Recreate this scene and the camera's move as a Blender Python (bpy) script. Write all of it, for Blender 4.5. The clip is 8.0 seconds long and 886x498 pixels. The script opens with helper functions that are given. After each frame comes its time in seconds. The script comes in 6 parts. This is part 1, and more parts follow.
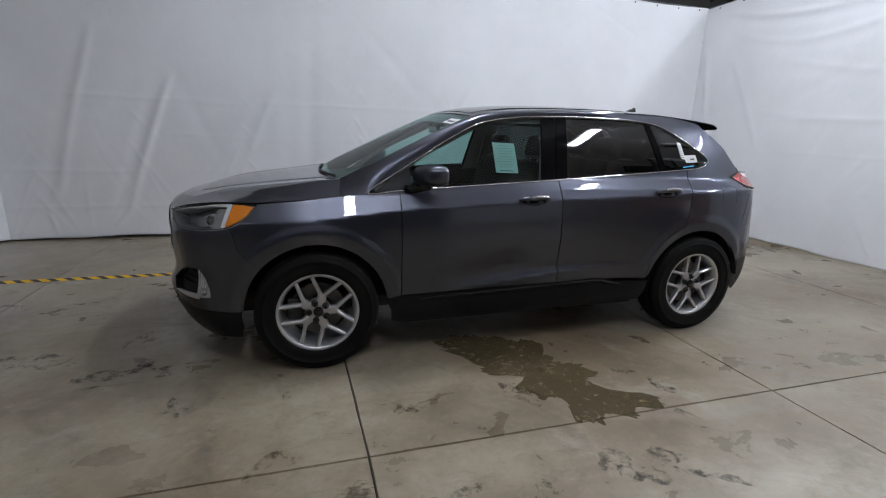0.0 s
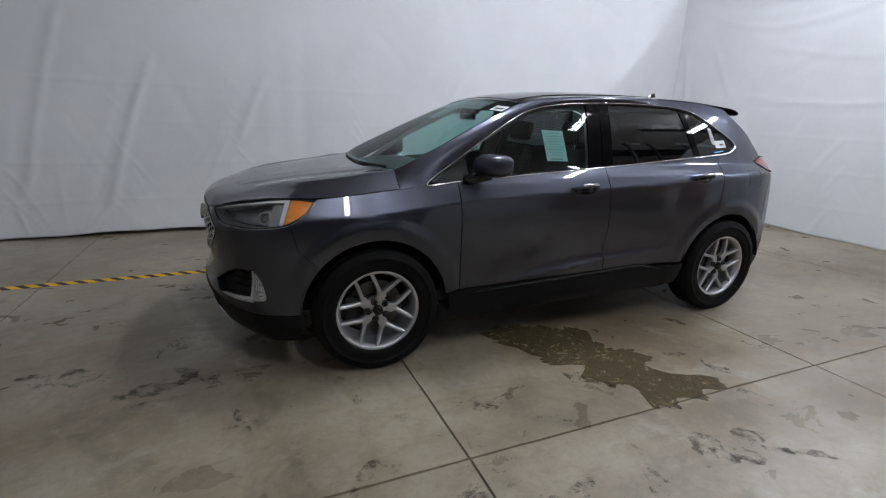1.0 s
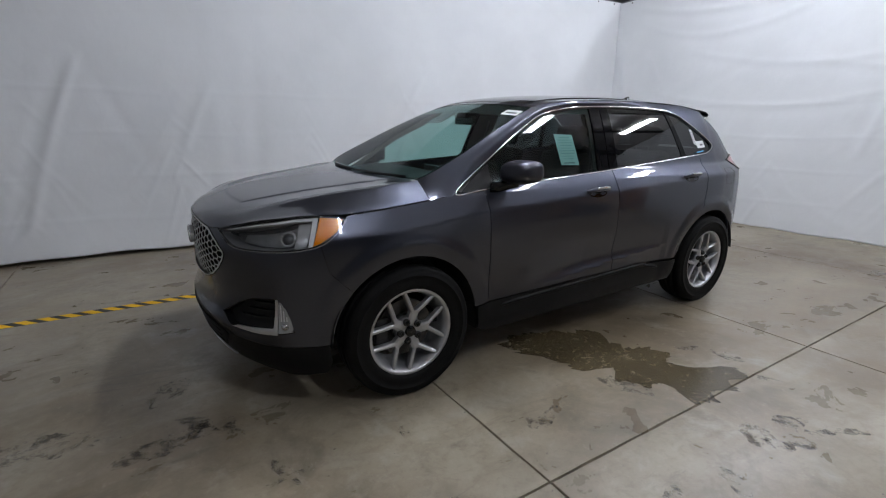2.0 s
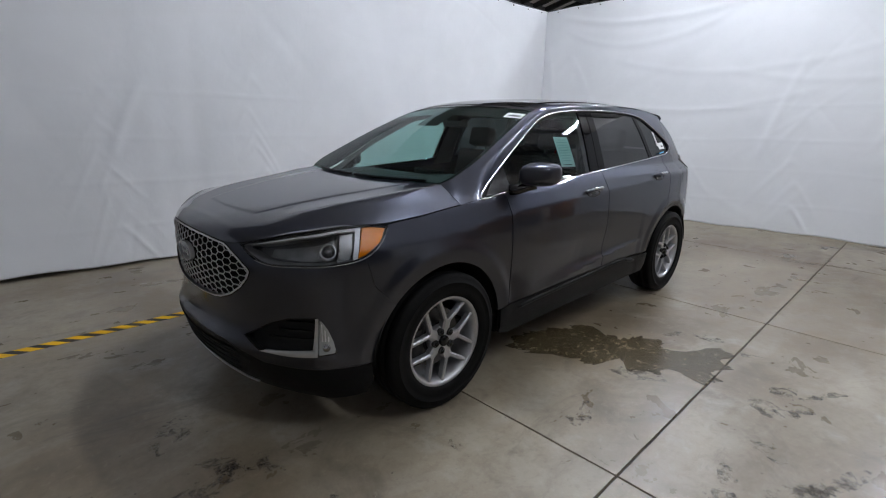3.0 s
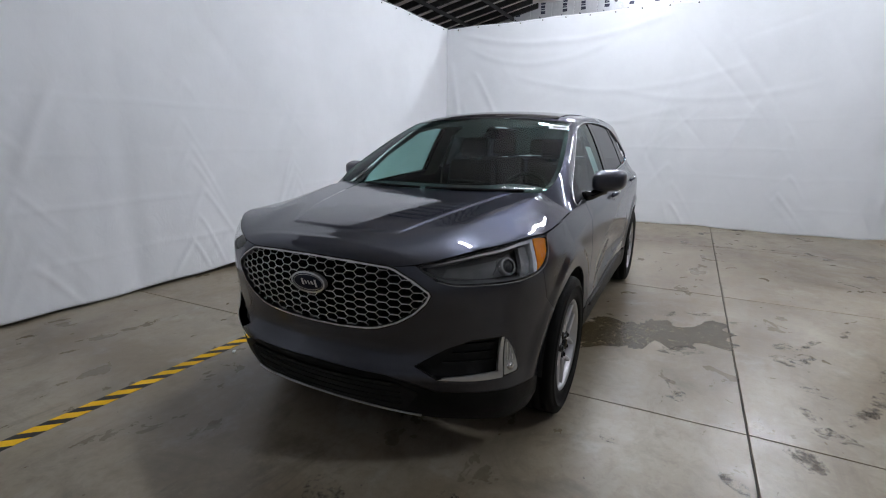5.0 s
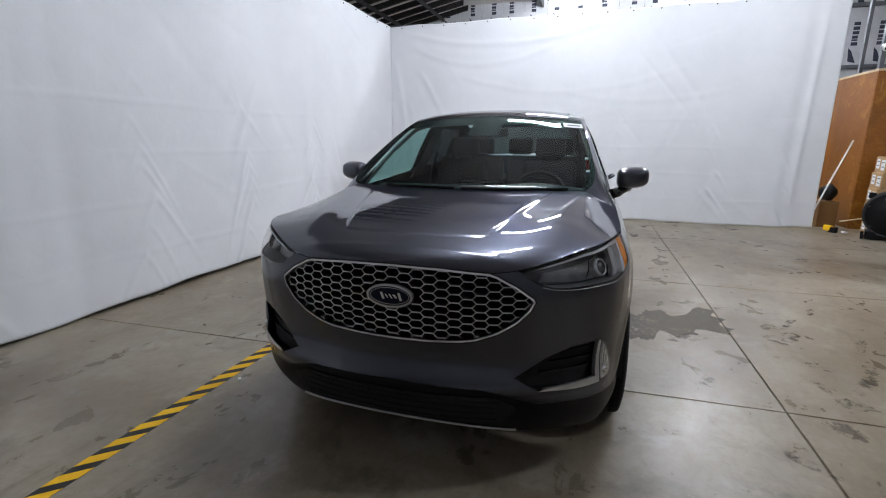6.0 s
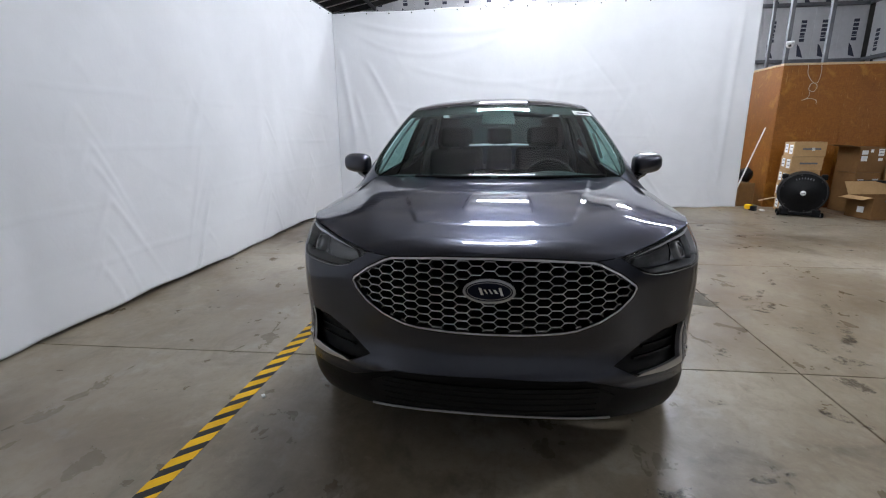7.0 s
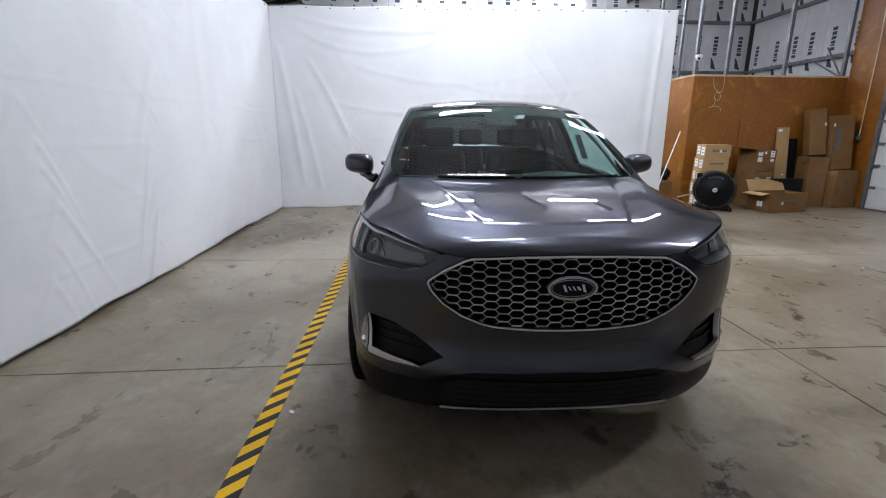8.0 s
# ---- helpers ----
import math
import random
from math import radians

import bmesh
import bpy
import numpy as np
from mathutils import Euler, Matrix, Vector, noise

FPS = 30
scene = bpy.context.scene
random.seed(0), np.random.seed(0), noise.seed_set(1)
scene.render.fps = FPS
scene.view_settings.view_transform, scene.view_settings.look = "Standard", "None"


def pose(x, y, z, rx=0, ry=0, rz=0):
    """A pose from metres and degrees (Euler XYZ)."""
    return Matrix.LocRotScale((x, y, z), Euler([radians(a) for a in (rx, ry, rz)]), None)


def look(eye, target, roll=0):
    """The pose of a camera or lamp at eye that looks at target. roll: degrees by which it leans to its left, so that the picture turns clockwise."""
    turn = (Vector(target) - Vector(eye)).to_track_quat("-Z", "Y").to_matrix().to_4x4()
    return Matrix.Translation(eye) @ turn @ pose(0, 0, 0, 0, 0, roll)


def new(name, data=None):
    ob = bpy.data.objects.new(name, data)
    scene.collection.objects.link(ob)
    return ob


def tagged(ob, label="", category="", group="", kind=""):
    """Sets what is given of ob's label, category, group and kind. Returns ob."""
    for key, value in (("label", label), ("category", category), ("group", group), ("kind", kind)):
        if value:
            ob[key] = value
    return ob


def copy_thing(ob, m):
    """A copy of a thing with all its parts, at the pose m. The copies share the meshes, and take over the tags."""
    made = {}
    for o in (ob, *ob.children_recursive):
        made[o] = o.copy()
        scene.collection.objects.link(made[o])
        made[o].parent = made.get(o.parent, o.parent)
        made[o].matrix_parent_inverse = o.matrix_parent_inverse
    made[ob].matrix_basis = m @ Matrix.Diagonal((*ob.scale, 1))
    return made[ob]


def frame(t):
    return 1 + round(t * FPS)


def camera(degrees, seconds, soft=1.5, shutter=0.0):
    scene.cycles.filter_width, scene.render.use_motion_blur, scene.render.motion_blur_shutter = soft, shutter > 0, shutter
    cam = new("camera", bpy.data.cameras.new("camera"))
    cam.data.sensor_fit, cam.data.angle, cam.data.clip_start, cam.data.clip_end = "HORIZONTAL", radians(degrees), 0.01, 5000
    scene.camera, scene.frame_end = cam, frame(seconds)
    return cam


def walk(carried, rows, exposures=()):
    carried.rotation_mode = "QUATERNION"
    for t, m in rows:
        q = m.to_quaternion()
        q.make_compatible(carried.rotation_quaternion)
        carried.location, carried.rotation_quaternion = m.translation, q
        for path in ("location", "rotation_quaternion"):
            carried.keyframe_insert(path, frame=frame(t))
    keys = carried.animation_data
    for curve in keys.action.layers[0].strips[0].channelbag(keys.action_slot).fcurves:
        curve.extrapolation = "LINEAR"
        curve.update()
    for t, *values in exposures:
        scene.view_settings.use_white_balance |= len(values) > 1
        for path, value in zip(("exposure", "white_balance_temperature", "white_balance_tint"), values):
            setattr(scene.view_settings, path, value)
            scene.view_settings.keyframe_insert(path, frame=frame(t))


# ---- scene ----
cam = camera(87.0, 8.0, soft=1.1)
PATH = [
    (0, (0.043, 0.02, 1.482), (0.605, 1.877, 0.996), 1.8),
    (0.5, (-0.213, 0.205, 1.474), (0.413, 2.033, 0.959), 1.6),
    (1, (-0.534, 0.315, 1.493), (0.202, 2.093, 0.948), 1.5),
    (1.5, (-0.79, 0.513, 1.479), (0.102, 2.218, 0.934), 1.6),
    (2, (-1.01, 0.737, 1.491), (0.016, 2.372, 0.967), 0.7),
    (3.5, (-1.721, 1.435, 1.481), (-0.248, 2.69, 0.977), 1.6),
    (4, (-1.948, 1.717, 1.456), (-0.364, 2.838, 0.97), 1.8),
    (4.5, (-2.159, 1.999, 1.474), (-0.507, 3.025, 1.006), 0.9),
    (6, (-2.471, 3.043, 1.448), (-0.608, 3.616, 0.996), 0.3),
    (6.5, (-2.466, 3.387, 1.441), (-0.564, 3.8, 0.983), -0.5),
    (7, (-2.516, 3.721, 1.423), (-0.59, 3.966, 0.943), -0.4),
    (7.5, (-2.584, 4.038, 1.446), (-0.645, 4.102, 0.959), 0.0),
    (8, (-2.532, 4.359, 1.427), (-0.594, 4.246, 0.946), 0.3),
]
EXPOSURES = [(0.0, -0.09), (2.0, -0.12), (4.5, -0.09), (6.0, 0.06), (8.0, 0.22)]
walk(cam, [(t, look(eye, target, roll)) for t, eye, target, roll in PATH], EXPOSURES)

import functools

# ---- light: rows of strip lights under the roof of a dim hall ----
world = bpy.data.worlds.new("world")
scene.world = world
world.use_nodes = True
world.node_tree.nodes["Background"].inputs["Color"].default_value = (0.5, 0.52, 0.56, 1)
world.node_tree.nodes["Background"].inputs["Strength"].default_value = 0.02
STRIP_POWER = 106.0
STRIP_Z = 4.9
# each strip: x, y and its share of the power, tuned strip by strip
# the last strip is an unseen lamp added as fill
STRIPS = [(1.6, 3.7, 1.1), (4.6, 3.7, 1.1), (7.75, 3.7, 1.0), (10.9, 3.7, 1.0), (0.5, -1.1, 1.15), (4.7, 0.5, 0.65), (7.9, 0.5, 1.35), (10.95, 0.5, 0.9), (-4.3, -5.9, 0.6)]


# ---- materials ----
def node_mat(name, rough=0.5, metal=0.0, colour=(0.5, 0.5, 0.5), coat=0.0, spec=0.5):
    """A Principled material; returns it with its node tree and the shader."""
    m = bpy.data.materials.new(name)
    m.use_nodes = True
    b = m.node_tree.nodes["Principled BSDF"]
    b.inputs["Base Color"].default_value = (*colour, 1)
    b.inputs["Roughness"].default_value = rough
    b.inputs["Metallic"].default_value = metal
    b.inputs["Coat Weight"].default_value = coat
    b.inputs["Coat Roughness"].default_value = 0.03
    b.inputs["Specular IOR Level"].default_value = spec
    return m, m.node_tree, b


def add(tree, kind, **values):
    n = tree.nodes.new(kind)
    for key, value in values.items():
        n.inputs[key].default_value = value
    return n


def noise_at(tree, scale, detail=4.0, rough=0.55, space="Object", stretch=(1, 1, 1), distort=0.0):
    """A noise texture in the object's or the world's metres; returns its value socket."""
    if space == "World":
        co = tree.nodes.new("ShaderNodeNewGeometry").outputs["Position"]
    else:
        co = tree.nodes.new("ShaderNodeTexCoord").outputs["Object"]
    mp = add(tree, "ShaderNodeMapping", Scale=stretch)
    tree.links.new(co, mp.inputs["Vector"])
    n = add(tree, "ShaderNodeTexNoise", Scale=scale, Detail=detail, Roughness=rough, Distortion=distort)
    tree.links.new(mp.outputs["Vector"], n.inputs["Vector"])
    return n.outputs["Fac"]


def ramp(tree, value, stops):
    r = tree.nodes.new("ShaderNodeValToRGB")
    while len(r.color_ramp.elements) < len(stops):
        r.color_ramp.elements.new(0.5)
    for e, (pos, colour) in zip(r.color_ramp.elements, stops):
        e.position = pos
        e.color = (*colour, 1) if len(colour) == 3 else colour
    tree.links.new(value, r.inputs["Fac"])
    return r.outputs["Color"]


def mix(tree, fac, a, b, mode="MIX"):
    n = tree.nodes.new("ShaderNodeMix")
    n.data_type, n.blend_type = "RGBA", mode
    for socket, v in ((n.inputs[0], fac), (n.inputs[6], a), (n.inputs[7], b)):
        if isinstance(v, (int, float)):
            socket.default_value = v
        elif isinstance(v, tuple):
            socket.default_value = (*v, 1)
        else:
            tree.links.new(v, socket)
    return n.outputs[2]


def bump(tree, shader, value, strength, distance=0.01):
    n = add(tree, "ShaderNodeBump", Strength=strength, Distance=distance)
    tree.links.new(value, n.inputs["Height"])
    tree.links.new(n.outputs["Normal"], shader.inputs["Normal"])


def varied(name, a, b, scale, rough=0.5, metal=0.0, bumps=0.0, bump_scale=80.0, coat=0.0, spec=0.5, space="Object", stretch=(1, 1, 1)):
    """Two tones mixed by noise at two scales, with a little relief."""
    m, t, s = node_mat(name, rough, metal, a, coat, spec)
    big = noise_at(t, scale, 5, 0.6, space, stretch)
    small = noise_at(t, scale * 9, 3, 0.6, space, stretch)
    c = mix(t, 0.35, big, small)
    col = ramp(t, c, [(0.35, a), (0.65, b)])
    t.links.new(col, s.inputs["Base Color"])
    if bumps:
        bump(t, s, noise_at(t, bump_scale, 4, 0.6, space, stretch), bumps, 0.004)
    return m


def glass_mat(name, tint, gloss=0.02, slant=0.45, least=0.05):
    """A thin tinted pane: clear straight through, with more sheen at a slant."""
    m = bpy.data.materials.new(name)
    m.use_nodes = True
    t = m.node_tree
    t.nodes.clear()
    out = t.nodes.new("ShaderNodeOutputMaterial")
    clear = add(t, "ShaderNodeBsdfTransparent", Color=(*tint, 1))
    shine = add(t, "ShaderNodeBsdfGlossy", Color=(1, 1, 1, 1), Roughness=gloss)
    face = add(t, "ShaderNodeLayerWeight", Blend=0.5)
    steep = t.nodes.new("ShaderNodeMath")
    steep.operation = "POWER"
    t.links.new(face.outputs["Facing"], steep.inputs[0])
    steep.inputs[1].default_value = 4.5
    sheen = t.nodes.new("ShaderNodeMath")
    sheen.operation = "MULTIPLY_ADD"
    t.links.new(steep.outputs[0], sheen.inputs[0])
    sheen.inputs[1].default_value, sheen.inputs[2].default_value = slant, least
    mx = t.nodes.new("ShaderNodeMixShader")
    t.links.new(sheen.outputs[0], mx.inputs["Fac"])
    t.links.new(clear.outputs[0], mx.inputs[1])
    t.links.new(shine.outputs[0], mx.inputs[2])
    t.links.new(mx.outputs[0], out.inputs["Surface"])
    return m


def paint_mat():
    """Dark grey metallic car paint under clear lacquer, with fine flake."""
    m, t, s = node_mat("grey_metallic_paint", 0.32, 0.88, (0.05, 0.052, 0.06), 1.0)
    s.inputs["Specular Tint"].default_value = (0.22, 0.225, 0.26, 1)
    flake = noise_at(t, 900, 1, 0.5)
    t.links.new(ramp(t, flake, [(0.3, (0.041, 0.0445, 0.058)), (0.7, (0.076, 0.082, 0.106))]), s.inputs["Base Color"])
    dust = noise_at(t, 2.5, 6, 0.6)
    t.links.new(ramp(t, dust, [(0.3, (0.012, 0.012, 0.012)), (0.8, (0.035, 0.035, 0.035))]), s.inputs["Coat Roughness"])
    return m


PAINT = paint_mat()
BLACK_PLASTIC = varied("black_plastic", (0.005, 0.005, 0.0055), (0.009, 0.009, 0.0095), 6, 0.42, bumps=0.2, bump_scale=400, spec=0.14)
GLOSS_BLACK = varied("gloss_black", (0.004, 0.004, 0.0045), (0.006, 0.006, 0.0065), 4, 0.03)
PIANO_BLACK = varied("piano_black", (0.003, 0.003, 0.0035), (0.0045, 0.0045, 0.005), 4, 0.04, spec=0.07)
INNER_BLACK = varied("shadow_black", (0.004, 0.004, 0.004), (0.007, 0.007, 0.007), 5, 0.8)
RUBBER = varied("tyre_rubber", (0.0035, 0.0035, 0.0035), (0.007, 0.0068, 0.0065), 7, 0.65, bumps=0.3, bump_scale=120, spec=0.12)
ALLOY = varied("silver_alloy", (0.47, 0.47, 0.485), (0.55, 0.55, 0.565), 9, 0.38, 0.85, bumps=0.02, coat=0.2)
LAMP_GREY = varied("grey_lamp_housing", (0.40, 0.405, 0.415), (0.50, 0.505, 0.515), 14, 0.25, 0.5)
LAMP_DARK = varied("dim_lamp_bowl", (0.065, 0.067, 0.07), (0.10, 0.103, 0.108), 14, 0.28, 0.3)
LAMP_MID = varied("satin_lamp_reflector", (0.16, 0.163, 0.168), (0.27, 0.274, 0.28), 22, 0.3, 0.35)
DARK_METAL = varied("dark_cast_metal", (0.03, 0.03, 0.032), (0.06, 0.058, 0.055), 12, 0.5, 0.7, bumps=0.15)
STEEL = varied("brake_steel", (0.07, 0.067, 0.063), (0.13, 0.126, 0.12), 14, 0.35, 0.9, bumps=0.08, stretch=(1, 6, 1))
GRILLE_GREY = varied("satin_grille_grey", (0.78, 0.785, 0.795), (0.85, 0.855, 0.865), 10, 0.36, 0.15)
CHROME = varied("bright_chrome", (0.62, 0.63, 0.65), (0.7, 0.71, 0.73), 8, 0.1, 1.0)
SATIN = varied("satin_grey_trim", (0.52, 0.525, 0.535), (0.62, 0.625, 0.635), 10, 0.28, 0.8)
AMBER = varied("amber_reflector", (0.80, 0.19, 0.002), (0.95, 0.33, 0.008), 55, 0.25, coat=0.5, bumps=0.25, bump_scale=160)
RED_LENS = varied("red_tail_lens", (0.24, 0.008, 0.008), (0.34, 0.016, 0.014), 25, 0.2, coat=0.4)
CLEAR_LENS = glass_mat("clear_lens", (0.92, 0.93, 0.94), 0.012, 0.35, 0.05)
TEAL_GLASS = glass_mat("tinted_safety_glass", (0.56, 0.76, 0.73), slant=0.33, least=0.024)
DOOR_GLASS = glass_mat("tinted_door_glass", (0.44, 0.61, 0.585), least=0.035)
REAR_GLASS = glass_mat("dim_rear_glass", (0.05, 0.068, 0.065))
DARK_GLASS = glass_mat("privacy_glass", (0.055, 0.06, 0.063))
INTERIOR = varied("charcoal_cloth", (0.007, 0.007, 0.0075), (0.013, 0.013, 0.013), 30, 0.85, bumps=0.3, bump_scale=500)
DASH = varied("soft_dash_plastic", (0.010, 0.010, 0.011), (0.018, 0.018, 0.019), 20, 0.6, bumps=0.15, bump_scale=300)
LINER = varied("grey_headliner", (0.15, 0.148, 0.143), (0.19, 0.187, 0.18), 12, 0.9, bumps=0.2, bump_scale=600)
PAPER = varied("white_paper", (0.72, 0.74, 0.74), (0.8, 0.81, 0.8), 15, 0.6)
TEAL_PAPER = varied("pale_sheet", (0.78, 0.86, 0.86), (0.84, 0.9, 0.9), 15, 0.6)
FAINT = varied("faint_print", (0.5, 0.6, 0.6), (0.58, 0.68, 0.68), 60, 0.7)
PRINT = varied("dark_print", (0.08, 0.08, 0.09), (0.14, 0.14, 0.15), 60, 0.7)
BLUE = varied("deep_blue_enamel", (0.003, 0.005, 0.016), (0.005, 0.008, 0.024), 15, 0.3, spec=0.2)
BLUE_FILM = varied("blue_film", (0.05, 0.4, 0.75), (0.08, 0.48, 0.8), 15, 0.3)
LAMP_WHITE = varied("pale_light_guide", (0.74, 0.75, 0.77), (0.82, 0.83, 0.85), 14, 0.25, coat=0.5)
SILVER_PAINT = varied("silver_enamel", (0.6, 0.61, 0.63), (0.68, 0.69, 0.7), 12, 0.25, 0.6)


def floor_mat():
    """Worn, partly sealed concrete: broad cloudy tone, soft brown stains, trowel bands, light grit and uneven gloss."""
    m, t, s = node_mat("worn_concrete", 0.45, 0, (0.3, 0.28, 0.25))
    cloud = noise_at(t, 0.55, 8, 0.58, "World", distort=0.5)
    base = ramp(t, cloud, [(0.34, (0.118, 0.084, 0.050)), (0.45, (0.206, 0.165, 0.112)), (0.55, (0.272, 0.230, 0.168)), (0.66, (0.345, 0.304, 0.236))])
    band = noise_at(t, 1.1, 6, 0.55, "World", (0.55, 1.5, 1), 1.4)
    base = mix(t, ramp(t, band, [(0.30, (0.55, 0.55, 0.55)), (0.46, (0, 0, 0))]), base, (0.135, 0.112, 0.080))
    base = mix(t, ramp(t, band, [(0.54, (0, 0, 0)), (0.72, (0.45, 0.45, 0.45))]), base, (0.335, 0.310, 0.262))
    mottle = noise_at(t, 4.2, 7, 0.62, "World", distort=0.6)
    base = mix(t, ramp(t, mottle, [(0.34, (0.42, 0.42, 0.42)), (0.52, (0, 0, 0))]), base, (0.140, 0.112, 0.076))
    blot = noise_at(t, 1.5, 9, 0.66, "World", distort=1.2)
    base = mix(t, ramp(t, blot, [(0.53, (0, 0, 0)), (0.72, (0.70, 0.70, 0.70))]), base, (0.085, 0.065, 0.042))
    scuff = noise_at(t, 2.2, 8, 0.72, "World", (0.45, 1.6, 1), 0.9)
    base = mix(t, ramp(t, scuff, [(0.59, (0, 0, 0)), (0.70, (0.5, 0.5, 0.5))]), base, (0.080, 0.064, 0.046))
    pale = noise_at(t, 2.6, 8, 0.66, "World", distort=0.5)
    base = mix(t, ramp(t, pale, [(0.55, (0, 0, 0)), (0.70, (0.42, 0.42, 0.42))]), base, (0.385, 0.358, 0.305))
    crumbs = noise_at(t, 19, 8, 0.74, "World", distort=0.4)
    base = mix(t, ramp(t, crumbs, [(0.38, (0.24, 0.24, 0.24)), (0.50, (0, 0, 0))]), base, (0.125, 0.094, 0.060))
    base = mix(t, ramp(t, crumbs, [(0.57, (0, 0, 0)), (0.68, (0.22, 0.22, 0.22))]), base, (0.40, 0.360, 0.290))
    specks = noise_at(t, 26, 3, 0.6, "World")
    base = mix(t, ramp(t, specks, [(0.715, (0, 0, 0)), (0.74, (0.7, 0.7, 0.7))]), base, (0.05, 0.042, 0.032))
    t.links.new(base, s.inputs["Base Color"])
    t.links.new(ramp(t, mix(t, 0.5, mottle, band), [(0.36, (0.24, 0.24, 0.24)), (0.62, (0.44, 0.44, 0.44))]), s.inputs["Roughness"])
    bump(t, s, mix(t, 0.5, noise_at(t, 30, 6, 0.7, "World"), noise_at(t, 120, 3, 0.6, "World")), 0.13, 0.004)
    return m


def fabric_mat():
    """White woven backdrop cloth with faint yellowing and a fine weave."""
    m, t, s = node_mat("white_backdrop_cloth", 0.85, 0, (0.78, 0.79, 0.81), spec=0.2)
    big = noise_at(t, 0.8, 5, 0.6, "World")
    t.links.new(ramp(t, big, [(0.3, (0.70, 0.71, 0.73)), (0.7, (0.78, 0.79, 0.81))]), s.inputs["Base Color"])
    bump(t, s, noise_at(t, 7, 6, 0.6, "World", (1, 1, 0.7), 0.6), 0.14, 0.02)
    return m


def osb_mat():
    """Oriented strand board, varnished orange brown: crossed flakes, paler rubbed patches and scratches."""
    m, t, s = node_mat("strand_board", 0.45, 0, (0.4, 0.2, 0.07))
    a = noise_at(t, 13, 4, 0.6, "World", (1, 1, 3.5), 0.8)
    b = noise_at(t, 13, 4, 0.6, "World", (3, 3, 1), 0.8)
    tone = mix(t, 0.5, a, b)
    col = ramp(t, tone, [(0.34, (0.192, 0.062, 0.005)), (0.50, (0.240, 0.083, 0.008)), (0.66, (0.290, 0.109, 0.012))])
    broad = noise_at(t, 0.9, 5, 0.6, "World", distort=0.6)
    col = mix(t, ramp(t, broad, [(0.40, (0.45, 0.45, 0.45)), (0.55, (0, 0, 0))]), col, (0.130, 0.041, 0.003))
    worn = noise_at(t, 2.8, 7, 0.68, "World", distort=0.8)
    col = mix(t, ramp(t, worn, [(0.54, (0, 0, 0)), (0.68, (0.55, 0.55, 0.55))]), col, (0.44, 0.205, 0.035))
    scratch = noise_at(t, 6, 5, 0.6, "World", (5, 5, 0.6), 1.2)
    col = mix(t, ramp(t, scratch, [(0.64, (0, 0, 0)), (0.70, (0.5, 0.5, 0.5))]), col, (0.46, 0.28, 0.11))
    t.links.new(col, s.inputs["Base Color"])
    bump(t, s, tone, 0.12, 0.004)
    return m


FLOOR = floor_mat()
CLOTH = fabric_mat()
OSB = osb_mat()
JOINT = varied("joint_dirt", (0.012, 0.011, 0.009), (0.04, 0.035, 0.028), 18, 0.9, space="World")
STEEL_GREY = varied("galvanised_steel", (0.13, 0.135, 0.15), (0.20, 0.207, 0.222), 4, 0.45, 0.5, space="World")
FOAM = varied("silver_foam_board", (0.5, 0.505, 0.52), (0.60, 0.605, 0.62), 1.5, 0.5, space="World")
ROOF = varied("dim_roof_sheet", (0.74, 0.71, 0.70), (0.84, 0.81, 0.80), 1.2, 0.7, space="World")
# near-black tone stands in for an unlit hall and keeps bounce low
HALL = varied("dark_toned_hall_wall", (0.045, 0.044, 0.043), (0.075, 0.072, 0.069), 0.6, 0.8, space="World")
YELLOW = varied("yellow_tape", (0.78, 0.43, 0.006), (0.90, 0.53, 0.010), 5, 0.55, spec=0.25, space="World")
TAPE_BLACK = varied("black_tape", (0.012, 0.012, 0.012), (0.03, 0.029, 0.026), 5, 0.55, spec=0.25, space="World")
CARD = varied("brown_cardboard", (0.155, 0.074, 0.020), (0.212, 0.106, 0.032), 3, 0.8, bumps=0.1, bump_scale=30)
CARD_PALE = varied("pale_cardboard", (0.36, 0.215, 0.092), (0.46, 0.29, 0.135), 3, 0.8, bumps=0.1, bump_scale=30)
NAVY = varied("navy_print", (0.022, 0.025, 0.045), (0.04, 0.045, 0.075), 20, 0.6)
WHITE_PAINT = varied("white_paint", (0.7, 0.7, 0.7), (0.78, 0.78, 0.77), 6, 0.45)
PALE_WOOD = varied("pale_wood", (0.5, 0.36, 0.22), (0.62, 0.47, 0.3), 20, 0.6, stretch=(1, 1, 0.1))
WIRE = varied("white_cable", (0.5, 0.48, 0.44), (0.6, 0.58, 0.54), 30, 0.5)


@functools.lru_cache(None)
def lens_mat(share):
    """The glow of a strip light's lens."""
    m = bpy.data.materials.new("glowing_lens")
    m.use_nodes = True
    t = m.node_tree
    t.nodes.clear()
    out = t.nodes.new("ShaderNodeOutputMaterial")
    e = add(t, "ShaderNodeEmission", Color=(0.895, 0.955, 1.065, 1), Strength=STRIP_POWER * share)
    t.links.new(e.outputs[0], out.inputs["Surface"])
    return m


# ---- mesh helpers ----
def link_mesh(name, verts, faces, material, parent=None, smooth=False, label=""):
    me = bpy.data.meshes.new(name)
    me.from_pydata([tuple(map(float, v)) for v in verts], [], [tuple(f) for f in faces])
    me.materials.append(material)
    if smooth:
        me.shade_smooth()
    me.update()
    ob = new(name, me)
    if parent:
        ob.parent = parent
    return tagged(ob, label)


